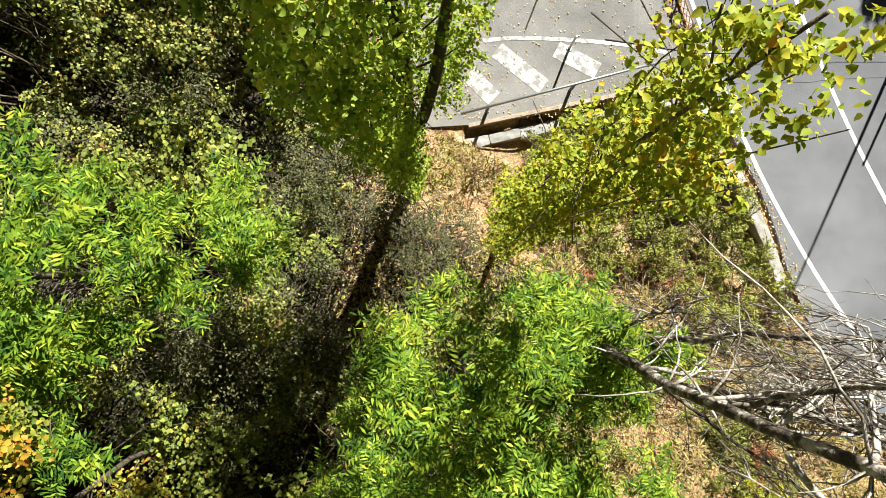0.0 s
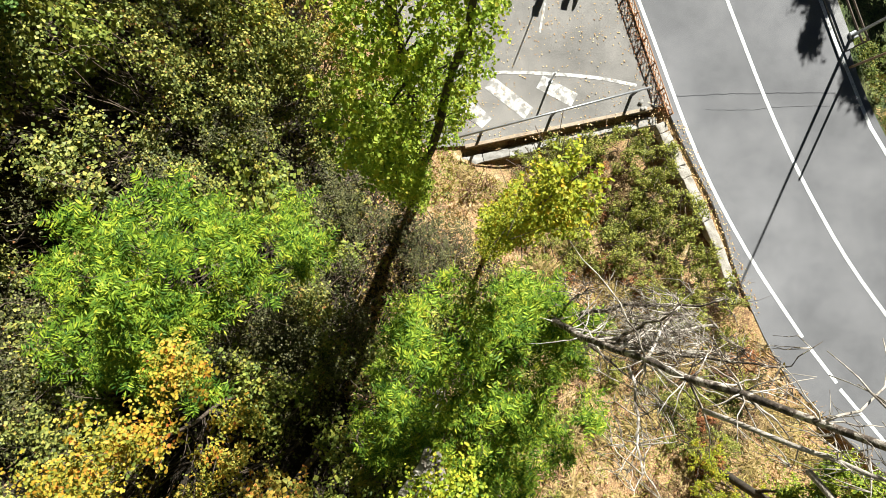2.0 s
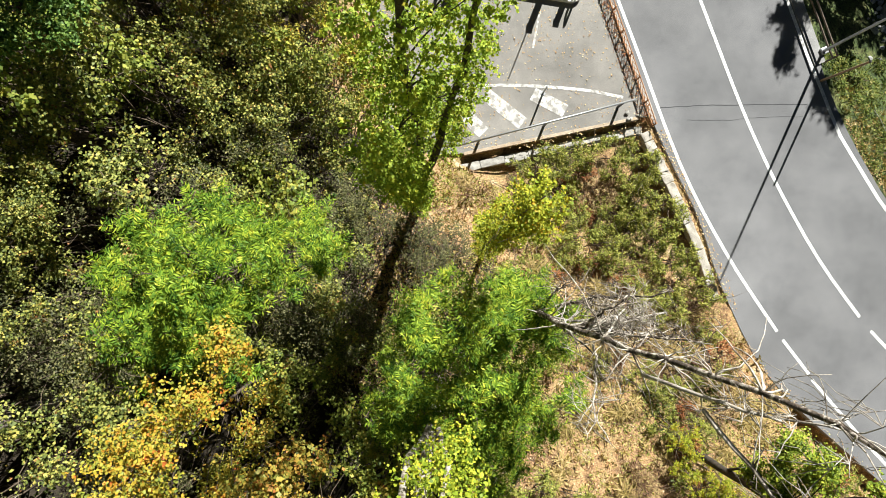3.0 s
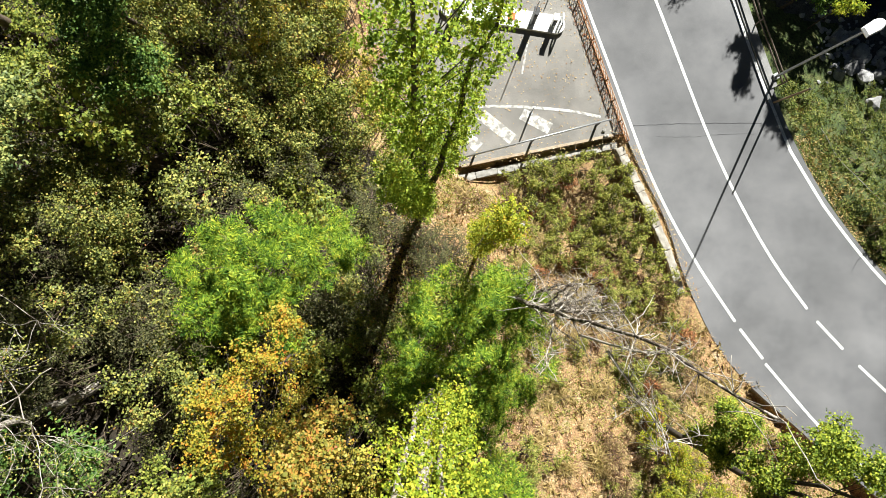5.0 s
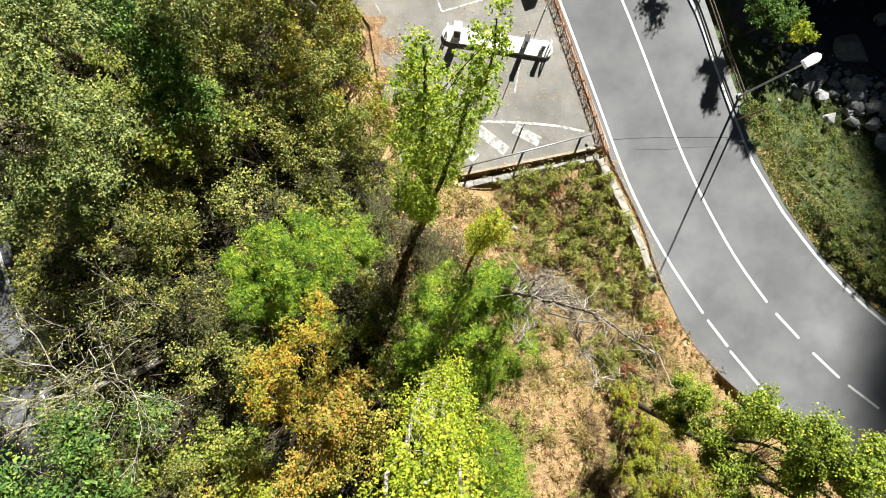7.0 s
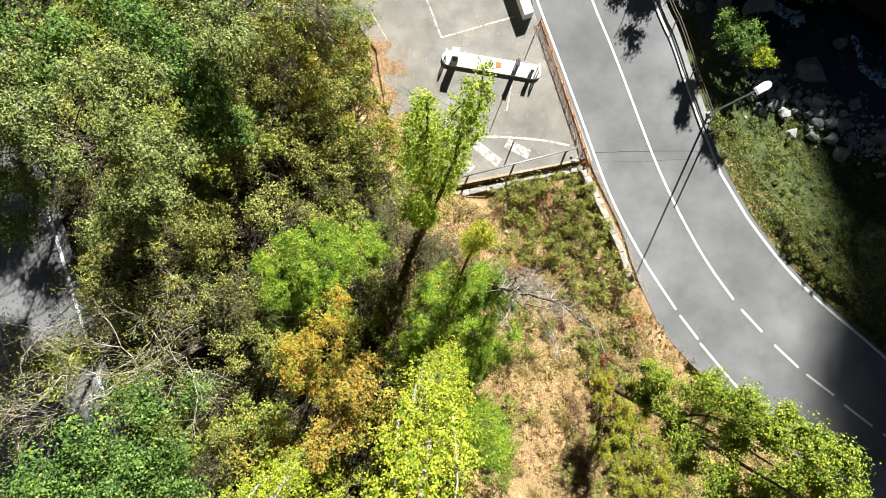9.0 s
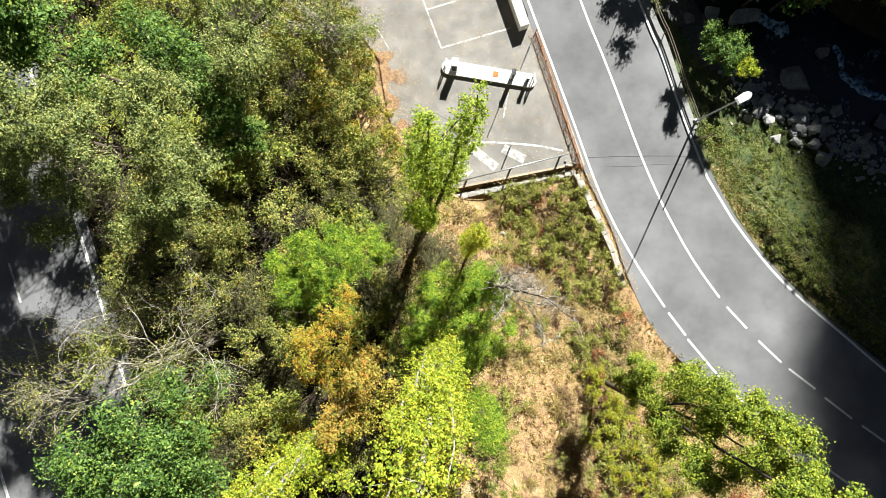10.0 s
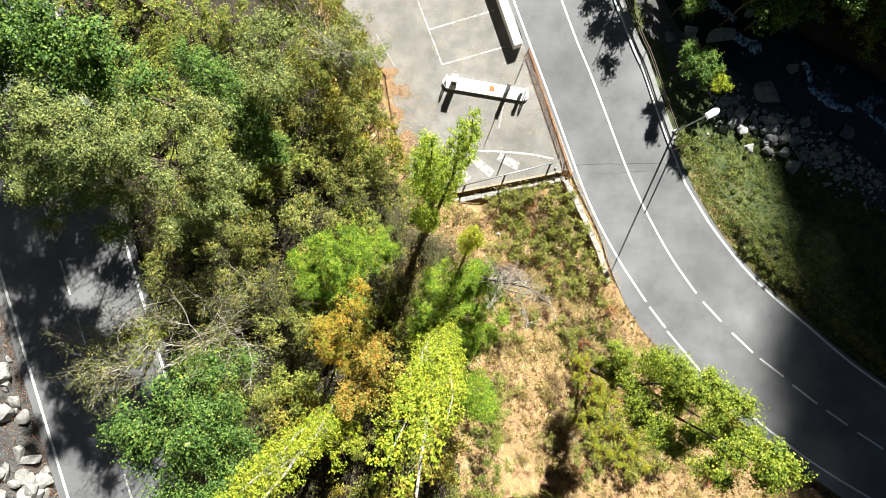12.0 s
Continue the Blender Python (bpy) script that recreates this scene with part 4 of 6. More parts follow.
# large sallow over the upper road
tree("sallow_tree", "broad grey-green sallow leaning over the upper road", (-11.0, 3.4), (-12.4, 3.8, 24.0),
     [("e", 90, (-9.4, 2.7, 20.0), (1.5, 1.6, 2.2)), ("e", 130, (-11.4, 3.8, 22.0), (2.2, 2.0, 2.2)), ("e", 110, (-13.6, 3.4, 21.8), (2.3, 2.0, 2.4)), ("e", 70, (-15.5, 3.6, 20.8), (1.7, 1.8, 2.2)), ("e", 60, (-12.6, 3.8, 24.4), (1.8, 1.5, 1.8)), ("e", 60, (-15.0, 4.4, 24.2), (1.8, 1.6, 1.8)), ("e", 70, (-17.6, 4.6, 19.8), (2.1, 2.0, 2.2)), ("e", 50, (-16.0, 6.0, 20.6), (1.6, 1.4, 2.0)),
      ("e", 60, (-10.0, 5.0, 19.8), (1.6, 1.5, 2.4)), ("e", 50, (-10.6, 1.4, 18.6), (1.5, 1.2, 2.0)), ("e", 60, (-13.2, 1.7, 20.4), (1.7, 1.2, 1.8)), ("e", 50, (-15.4, 2.3, 20.8), (1.6, 1.2, 1.8))],
     LEAF_SALLOW, BARK, 0.26, 21, 70, "quad", 0.08, 150, 0.34, 0.5, share=0.66)
# half-bare tree

def ramify(tubes, p, d, length, r, level, rng, tips, rise=0.15):
    """A bough that forks again and again; tips gathers the twig ends."""
    q = p + d * length
    path = bent(p, q, 7, rng, 0.16, 0.03)
    tubes.add(path, np.linspace(r, max(0.004, r * 0.35), 7), 6 if level > 1 else 4)
    if level == 0:
        tips.append(path[-1])
        tips.append(path[4])
        return
    for k in range(4 if level > 1 else 5):
        i = rng.integers(3, 7) if k else 6
        nd = unit(d * 0.75 + rng.normal(0, 0.62, 3) * np.array((1, 1, 0.6)) + np.array((0, 0, rise)))
        ramify(tubes, path[i], nd, length * rng.uniform(0.45, 0.75), r * 0.5, level - 1, rng, tips, rise)


def bare_tree(label, base, top, boughs, seed, leaf, leaves=5):
    """A half-bare tree: trunk, forking boughs and a few leaves left at the twig ends."""
    rng = np.random.default_rng(seed)
    off = np.array((base[0], base[1], lay(base[0], base[1]) - 0.15))
    root = empty("walnut_tree", off, label, "tree", "trees on the slope")
    t = Tubes()
    trunk = bent(off, top, 12, rng, 0.06)
    t.add(trunk - off, np.linspace(0.19, 0.07, 12), 9)
    put_mesh("trunk", t.mesh("trunk"), BARK_PALE, root)
    tips = []
    for dx, dy, dz, length in boughs:
        lt = Tubes()
        i = rng.integers(8, 12)
        ramify(lt, trunk[i] - off, unit(np.array((dx, dy, dz))), length, 0.03, 3, rng, tips)
        put_mesh("limb", lt.mesh("limb"), BARK_PALE, root)
    pos = np.repeat(np.array(tips), leaves, axis=0)
    pos = pos + rng.normal(0, 0.13, pos.shape)
    put_mesh("crown", quads("crown", leaf_quads(pos, 0.062, rng, 0.6)), leaf, root)
    return root


bare_tree("half-bare tree with pale twigs and few yellow leaves", (-11.0, -4.2), (-11.0, -4.3, 17.4),
          [(-0.9, -0.5, 0.2, 3.2), (0.6, 0.5, 0.3, 2.8), (-0.3, 0.8, 0.4, 2.6), (-1, 0.0, 0.15, 3.4), (-1, -0.15, 0.5, 3.0), (-0.8, -0.5, 0.4, 3.1), (-0.5, 0.5, 0.6, 2.5), (0.5, 0.7, 0.6, 2.4), (0.9, 0.3, 0.5, 2.6), (-1, 0.25, 0.4, 2.8), (0.2, -0.3, 1.0, 2.0), (-0.6, 0.1, 0.8, 2.6), (0.7, -0.1, 0.7, 2.2)], 29, LEAF_BRAMBLE, 6)
tree("elder_tree", "dense tree with deep green leaves", (-11.4, -7.5), (-11.4, -7.3, 19.5),
     [("e", 34, (-11.6, -5.6, 15.4), (2.3, 0.9, 1.6)), ("e", 40, (-10.8, -6.4, 19.0), (2.4, 1.7, 2.6)), ("e", 54, (-12.0, -8.0, 18.8), (2.8, 2.0, 3.0)), ("e", 34, (-9.6, -8.2, 17.2), (1.7, 1.7, 2.6)), ("e", 30, (-11.2, -10.2, 18.0), (2.2, 1.6, 2.4))],
     LEAF_GREEN, BARK, 0.18, 23, 60, "quad", 0.115, 150, 0.5, 0.5, share=0.75)
# trees over the car park's edge
tree("willow_tree", "loose grey-green tree with pale branches at the car park edge", (-6.0, 10.6), (-5.4, 10.4, 14.0),
     [("e", 44, (-5.2, 10.9, 13.6), (1.8, 1.5, 1.6)), ("e", 30, (-6.8, 10.6, 13.6), (1.5, 1.2, 1.6)), ("e", 22, (-3.8, 9.9, 13.4), (1.1, 0.9, 1.2))],
     LEAF_SALLOW, BARK_PALE, 0.17, 24, 90, "quad", 0.10, 36, 0.40, 0.5, fill=False)
tree("birch_tree", "slender green tree on the bank", (-10.2, 7.3), (-10.1, 7.4, 21.6),
     [("c", 100, (-10.2, 7.3, 13.5), (-10.1, 7.5, 22.2), [0.7, 1.1, 1.1, 0.9, 0.4])],
     LEAF_GREEN, BARK, 0.14, 25, 40, "quad", 0.08, 100, 0.28, 0.7)
tree("elder_tree", "deep green bushy tree among brambles on the bank", (-9.2, 6.0), (-9.3, 6.2, 15.2),
     [("e", 40, (-9.3, 6.3, 14.6), (1.2, 1.3, 1.5)), ("e", 22, (-8.9, 5.2, 14.0), (1.0, 0.9, 1.3))],
     LEAF_GREEN, BARK, 0.1, 37, 30, "quad", 0.085, 120, 0.34, 0.6)
# first and last lobes added, hardly seen, to dapple the upper road
tree("elder_tree", "dense tree with deep green leaves on the bank", (-14.6, 7.8), (-14.5, 7.6, 22.0),
     [("e", 38, (-14.0, 7.0, 18.4), (1.9, 1.6, 1.5)), ("e", 100, (-13.4, 7.0, 22.6), (1.7, 1.5, 2.2)), ("e", 80, (-16.0, 7.8, 22.0), (2.0, 1.8, 2.6)), ("e", 60, (-18.6, 8.4, 19.0), (2.2, 2.2, 2.6)), ("e", 64, (-15.2, 11.2, 20.4), (2.1, 1.6, 2.4))],
     LEAF_GREEN, BARK, 0.2, 26, 50, "quad", 0.11, 150, 0.5, 0.65, share=0.62)
tree("sallow_tree", "grey-green tree on the bank above the car park", (-8.6, 8.4), (-8.6, 8.2, 17.0),
     [("e", 60, (-8.6, 8.0, 16.2), (1.4, 1.3, 1.8)), ("e", 40, (-8.4, 10.2, 15.6), (1.4, 1.2, 1.8))],
     LEAF_SALLOW, BARK, 0.18, 27, 60, "quad", 0.10, 80, 0.42, 0.5)

# two trees mostly out of view, set to shade the upper road
tree("elder_tree", "dense green tree beside the upper road, added for its shade", (-16.5, 13.5), (-16.4, 13.2, 23.5),
     [("e", 150, (-16.5, 13.2, 21.5), (3.2, 2.8, 4.0)), ("e", 60, (-19.5, 14.2, 20.5), (2.4, 2.2, 3.0))], LEAF_GREEN, BARK, 0.22, 28, 50, "quad", 0.14, 75, 0.5, 0.6)
tree("elder_tree", "dense green tree beside the upper road, added for its shade", (-19.6, 18.5), (-19.6, 18.3, 25.0),
     [("e", 150, (-19.6, 18.3, 22.0), (3.6, 3.2, 4.5))], LEAF_GREEN, BARK, 0.22, 30, 40, "quad", 0.16, 70, 0.55, 0.6)
tree("willow_tree", "loose grey-green tree with pale branches above the car park", (-10.2, 16.2), (-10.0, 16.0, 15.5),
     [("e", 100, (-9.8, 16.4, 12.6), (2.6, 2.2, 2.4))], LEAF_SALLOW, BARK_PALE, 0.18, 31, 60, "quad", 0.11, 70, 0.42, 0.5)


# ---- shrubs ----
NATIVE = {}


def shrub_master(kind, label, leaf, bark, seed, height, radius, n_clumps, per, size, spread, aspect, stems=26, bare=0.0, group="shrubs on the slope"):
    rng = np.random.default_rng(seed)
    root = empty(kind, (0, 0, -200), label, "shrub", group)
    c = ellipsoid_points(n_clumps, (0, 0, height * 0.62), (radius, radius, height * 0.38), rng, 0.3)
    t = Tubes()
    for p in c[rng.permutation(n_clumps)[:stems]]:
        a = np.array((rng.normal(0, radius * 0.32), rng.normal(0, radius * 0.32), 0.0))
        path = bent(a, p * np.array((1.08, 1.08, 1.04)), 6, rng, 0.16, 0.06)
        t.add(path, np.linspace(0.028, 0.006, 6), 3)
        for _ in range(2):
            i = rng.integers(2, 6)
            t.add(bent(path[i], path[i] + rng.normal(0, 0.4, 3) + np.array((0, 0, 0.15)), 3, rng, 0.2), np.linspace(0.011, 0.004, 3), 3)
    put_mesh("stem", t.mesh("stem"), bark, root)
    pos, out = puffs(c, per, spread * 1.5, rng)
    pos[:, 2] = np.maximum(pos[:, 2], 0.05)
    NATIVE[root] = float(pos[:, 2].max())
    p2, o2 = inner(c, 6 if height > 3 else 1, spread * 1.5, rng)
    p2[:, 2] = np.maximum(p2[:, 2], 0.05)
    put_mesh("foliage", quads("foliage", np.concatenate([leaf_quads(pos, size, rng, aspect, 0.25, 0.5, out), leaf_quads(p2, size * 1.4, rng, min(1, aspect * 1.2), 0.1, 0.35, o2)])), leaf, root)
    return root


bramble = [shrub_master("bramble_thicket", "tangled bramble thicket with yellow-green leaves", LEAF_BRAMBLE, TWIG, 40 + k, 5.2, 1.5, 36, 108, 0.068, 0.27, 0.8, 14) for k in range(3)]
drab = [shrub_master("twiggy_shrub", "dense twiggy shrub with small drab leaves", LEAF_DRAB, TWIG, 50 + k, 4.6, 1.25, 44, 64, 0.055, 0.24, 0.6, 20) for k in range(2)]
gorse = [shrub_master("green_shrub", "low green shrub on dry grass", LEAF_SHRUB, TWIG, 60 + k, 1.25, 0.8, 24, 52, 0.078, 0.15, 0.5, 8) for k in range(3)]
mixed_sh = [shrub_master("hazel_shrub", "leafy hazel shrub, green turning yellow", LEAF_HAZEL, TWIG, 70 + k, 5.0, 1.4, 32, 64, 0.082, 0.26, 0.85, 12) for k in range(2)]
orange_sh = shrub_master("autumn_shrub", "autumn shrub turned olive and orange-brown on the slope", LEAF_AUTUMN, TWIG, 80, 4.4, 1.2, 40, 74, 0.072, 0.23, 0.8, 14)
PLANTED = []


def plant(master, x, y, top=None, wide=1.0, turn=None, height=None):
    rng = random.Random(round(x * 131 + y * 977))
    z = lay(x, y) - 0.08
    native = NATIVE[master]
    h = (top - z) if top else (height or native)
    sz = max(0.25, h / native)
    m = Matrix.Translation((x, y, z)) @ Matrix.Rotation(rng.uniform(0, 6.28) if turn is None else turn, 4, "Z") @ Matrix.Diagonal((wide, wide, min(sz, 1.9), 1))
    if master not in PLANTED:
        PLANTED.append(master)
        master.matrix_basis = m
        master.scale = m.to_scale()
        return master
    keep = master.scale.copy()
    master.scale = (1, 1, 1)
    ob = copy_thing(master, m)
    master.scale = keep
    return ob


rng = random.Random(77)
# bramble bank between the car park and the sallow, down to the middle of the slope
spots = []
tries = 0
while len(spots) < 76 and tries < 9000:
    tries += 1
    x, y = rng.uniform(-19.5, -1.6), rng.uniform(-2.5, 14.5)
    foot = float(np.interp(y, FOOT_Y, FOOT_X))
    if x > foot - 0.7 or x < upper_edge(y) + 1.6 or math.hypot(x + 1.0, y - 3.2) < 1.2:
        continue
    if x > -3.4 and y < 1.4 or min([math.hypot(x - a, y - b) for a, b in spots] or [9]) < 1.1:
        continue
    spots.append((x, y))
for x, y in spots:
    kind = rng.choice([*bramble, *bramble, *mixed_sh, orange_sh]) if y > 7 or x > -5.5 and y > 4 else rng.choice([bramble[1], *bramble, *bramble, mixed_sh[0], drab[0]])
    top = float(np.interp(x, [-9.5, -7.5, -6.9, -4.8, -3.5, -2.5], [15.0, 14.4, 12.6, 10.6, 8.6, 7.8])) + rng.uniform(-1.3, 0.6)
    if x < -9.6 and y > 5.2:
        kind, top = mixed_sh[1], lay(x, y) + 3.0
    plant(kind, x, y, top, rng.uniform(0.95, 1.35))
# drab shrubs in the middle, and below
for x, y, top in ((-3.4, 1.3, 9.2), (-2.6, 2.1, 8.4), (-2.3, 0.9, 7.6), (-1.1, 0.7, 6.4), (-0.6, -0.3, 6.2), (0.3, 0.4, 5.0), (-4.3, -2.0, 11.6), (-3.6, -2.7, 11.2), (-4.4, -3.2, 10.6), (-3.0, -1.2, 9.6), (-7.6, -1.6, 14.4), (-8.0, -3.2, 14.6), (-7.3, -5.4, 14.0), (-5.0, -1.9, 12.2), (-4.9, -2.9, 12.0), (-3.9, -3.8, 10.8), (-4.0, -1.4, 11.8), (-2.9, -2.2, 10.4)):
    plant(rng.choice(drab), x, y, top, rng.uniform(0.85, 1.15))
spots = []
tries = 0
while len(spots) < 56 and tries < 6000:
    tries += 1
    x, y = rng.uniform(-16.5, 4.5), rng.uniform(-18, -1.8)
    if x > 1.8 + 0.06 * y or x < upper_edge(y) + 1.4 or (-3.2 < x < -1.4 and y > -5) or min([math.hypot(x - a, y - b) for a, b in spots] or [9]) < 0.95:
        continue
    spots.append((x, y))
for x, y in spots:
    autumnal = -7.4 < x < 0.5 and y < -4 and rng.random() < 0.55
    kind = (orange_sh if autumnal else rng.choice([*mixed_sh, *mixed_sh, *bramble[:2], drab[0]] if x > -7.4 else [*mixed_sh, *bramble, drab[0]]))
    plant(kind, x, y, lay(x, y) + rng.uniform(3.6, 5.6) + (2.1 if autumnal else 0.7 if x > -6 else 1.8), rng.uniform(0.85, 1.2))
# shrubs filling the bank below the upper road
for x, y, top in ((-12.6, 3.0, 15.6), (-11.4, 2.2, 15.2), (-10.6, 3.6, 14.8), (-13.8, 2.2, 15.8), (-12.0, 0.8, 15.2), (-10.4, 0.6, 14.4), (-13.4, 0.4, 15.6), (-9.6, -2.2, 13.6), (-10.8, -2.6, 14.0), (-12.2, -2.4, 14.6), (-13.6, -3.0, 15.0), (-9.0, -4.6, 13.4), (-13.0, -4.6, 14.6), (-8.6, -6.2, 13.4)):
    # dark drab leaves stand in for the shade where y < 1
    plant(rng.choice(drab) if y < 1 else rng.choice([bramble[0], bramble[2]]), x, y, top - (0.8 if y < 1 else 0.3), rng.uniform(1.0, 1.25))
for x, y in ((-12.4, -7.4), (-11.4, -8.2), (-10.6, -9.4), (-11.6, -10.4), (-10.2, -7.6), (-7.4, -7.6), (-6.6, -8.4), (-7.2, -9.2), (-9.2, -9.0), (-8.6, -7.2), (-12.8, -9.2), (-11.2, -6.8), (-12.2, -5.9)):
    plant(rng.choice([bramble[0], drab[0], drab[1], mixed_sh[0]]), x, y, height=rng.uniform(3.6, 4.8), wide=rng.uniform(1.0, 1.25))
# shrubs overhanging the car park's edge
for x, y, h in ((-3.0, 5.9, 7.0), (-3.5, 7.2, 8.2), (-4.4, 8.6, 8.8), (-4.8, 10.0, 8.6), (-4.9, 11.4, 7.5), (-5.2, 12.8, 6.0), (-4.6, 5.6, 9.0), (-5.4, 6.8, 9.4), (-6.2, 14.2, 6), (-7.1, 15.6, 6), (-7.6, 17.0, 6), (-8.2, 18.6, 6), (-2.2, 4.7, 3.0)):
    plant(rng.choice([mixed_sh[0], orange_sh, orange_sh]), x, y, height=h, wide=rng.uniform(0.85, 1.05))
# low shrubs in the triangle behind the stone kerb
fern = shrub_master("bracken_clump", "dry russet bracken clump on the slope", LEAF_RUSSET, TWIG, 63, 0.8, 0.6, 20, 40, 0.08, 0.14, 0.35, 10)
brush = [shrub_master("dry_brush", "dry red-brown brush with withered leaves", LEAF_BRUSH, TWIG_RED, 66 + k, 1.2, 0.8, 26, 34, 0.055, 0.2, 0.5, 17) for k in range(2)]
placed = []
tries = 0
while len(placed) < 44 and tries < 4000:
    tries += 1
    x, y = rng.uniform(4.0, 11.8), rng.uniform(-2.6, 5.0)
    kerb = float(np.interp(y, [-2.6, -0.85, 2.17, 4.43, 5.2], [12.1, 11.4, 10.3, 9.1, 8.7]))
    if x > kerb - 0.45 or y > 3.7 + 0.22 * (x - 1.0) - 0.55 or x < 5.0 - 0.2 * y + (1.6 if y < 0 else 0) or min([math.hypot(x - a, y - b) for a, b in placed] or [9]) < 0.72:
        continue
    placed.append((x, y))
    tall = 0.5 + 0.5 * noise.noise(Vector((x * 0.55, y * 0.55, 3.0)))
    plant(rng.choice(gorse) if tall > 0.35 else rng.choice(brush), x, y, height=1.0 + 3.0 * max(0.0, tall - 0.1), wide=rng.uniform(0.8, 1.2))
for x, y, h in ((3.0, -3.3, 2.0), (4.0, -4.1, 1.7), (5.0, -3.5, 1.4), (3.4, -5.2, 1.9), (4.8, -5.3, 1.5), (2.6, -4.2, 2.3), (6.2, -4.4, 1.2), (8.6, -5.6, 1.2), (9.6, -5.2, 1.3), (4.6, 4.0, 1.1), (5.4, 4.3, 1.5), (6.1, 4.4, 1.7), (7.9, 4.6, 1.6), (3.4, 3.6, 0.8), (5.0, -0.3, 1.5), (3.6, 0.2, 1.3), (4.9, 3.9, 0.8), (2.6, -0.6, 1.6), (7.3, 0.9, 1.9), (8.2, 0.5, 2.0), (8.9, 1.2, 1.8), (8.1, 1.7, 2.0), (7.1, 1.9, 1.6), (9.3, 0.2, 1.5)):
    plant(rng.choice(gorse), x, y, height=h, wide=0.9)
for x, y in ((5.6, 2.2), (6.2, 1.4), (5.2, 2.9), (6.9, 2.0), (4.6, 1.6), (6.0, -0.8), (7.0, -1.4), (8.2, -1.5), (4.4, -1.2), (6.4, 3.7)):
    plant(fern, x, y, height=0.8, wide=1.0)
for k in range(22):
    y = rng.uniform(-17, -3.6)
    foot = float(np.interp(y, FOOT_Y, FOOT_X))
    x = rng.uniform(9.0, foot - 0.8)
    plant(rng.choice([*brush, *brush, gorse[2], fern]), x, y, height=rng.uniform(0.8, 1.9), wide=rng.uniform(0.8, 1.4))
for k in range(9):
    plant(rng.choice([*gorse, *brush, fern]), rng.uniform(2.2, 4.4), rng.uniform(-13, -5.5), height=rng.uniform(0.8, 1.8), wide=rng.uniform(0.8, 1.3))
for k in range(14):
    plant(rng.choice(brush), 7.6 + 0.07 * k + rng.uniform(-0.35, 0.35), -8.4 - 0.65 * k, height=rng.uniform(1.2, 2.1), wide=rng.uniform(0.7, 1.0))
for x, y in ((2.3, -8.8), (2.9, -9.9), (2.5, -11.2), (3.1, -12.4), (2.6, -13.8), (2.9, -15.0)):
    plant(mixed_sh[1], x, y, height=rng.uniform(2.6, 3.4), wide=0.75)
broom = shrub_master("yellow_shrub", "yellowing leafy shrub under the tree by the bend", LEAF_ASPEN, TWIG, 64, 2.2, 0.85, 30, 60, 0.065, 0.17, 0.6, 12)
for x, y, hgt in ((9.5, -8.5, 2.6), (10.4, -8.9, 2.8), (9.0, -7.5, 2.2), (10.0, -9.8, 2.6), (11.2, -10.0, 2.8), (11.0, -11.3, 2.6), (12.3, -11.0, 2.4), (12.1, -12.4, 2.6), (13.4, -12.0, 2.2), (10.6, -12.6, 2.2), (13.2, -13.6, 2.4), (9.4, -11.0, 2.0), (11.6, -13.9, 2.2)):
    plant(broom, x, y, height=hgt, wide=rng.uniform(0.9, 1.3))
for x, y, hgt in ((10.3, -10.5, 2.4), (11.7, -11.6, 2.7), (13.2, -12.8, 2.9), (11.0, -13.0, 2.3), (9.7, -12.4, 1.8), (12.6, -14.4, 2.6), (14.6, -14.2, 2.6)):
    plant(gorse[2], x, y, height=hgt * 0.85, wide=1.35)
# dry brush and grassy shrubs on the clearing
for k in range(32):
    y = rng.uniform(-16, -3)
    x = rng.uniform(5.0, 10.5) if y < -6 else rng.uniform(4.2, 12)
    if math.hypot(x - 6.2, (y + 9) * 0.4) < 1.3 or x > float(np.interp(y, FOOT_Y, FOOT_X)) - 0.8:
        continue
    plant(rng.choice([fern, *brush, *brush, *brush, gorse[0]]), x, y, height=rng.uniform(0.5, 1.1), wide=rng.uniform(0.7, 1.3))
for x, y, hgt, wd in ((8.9, -6.9, 1.6, 1.0), (9.5, -9.4, 1.6, 1.2), (10.6, -10.4, 1.8, 1.3), (11.7, -11.2, 1.8, 1.3), (10.2, -11.6, 1.4, 1.1), (12.4, -12.4, 1.8, 1.2), (10.0, -14.0, 1.2, 0.9), (10.3, -7.2, 1.4, 0.9), (8.0, -5.0, 1.0, 0.9), (23.6, -0.7, 1.2, 0.4)):
    plant(gorse[1], x, y, height=hgt, wide=wd)
sapling = shrub_master("bare_sapling", "leafless red-brown sapling on leaf litter", LEAF_BRUSH, TWIG_RED, 68, 2.0, 0.7, 12, 6, 0.05, 0.2, 0.6, 10)
for x, y, hgt in ((0.9, 2.3, 2.6), (1.7, 2.7, 2.2), (2.6, 1.9, 2.4), (2.2, 1.2, 2.0), (3.3, 2.5, 1.8)):
    plant(sapling, x, y, height=hgt, wide=rng.uniform(0.8, 1.2))
tussock = shrub_master("grass_tussock", "dry straw-coloured grass tussock", BLADE, TWIG, 65, 0.45, 0.42, 10, 28, 0.30, 0.12, 0.09, 6, group="tussocks on the slope")
for k in range(95):
    y = rng.uniform(-17, 3)
    foot = float(np.interp(y, FOOT_Y, FOOT_X))
    x = rng.uniform(3.0, foot - 0.3) if y < 0 else rng.uniform(1.0, 9.0)
    if y > 0.2 * x + 3.0:
        continue
    plant(tussock, x, y, height=rng.uniform(0.3, 0.6), wide=rng.uniform(0.8, 1.7))


# ---- built things ----
def along(p0, p1, s):
    return Vector(p0).lerp(Vector(p1), s)


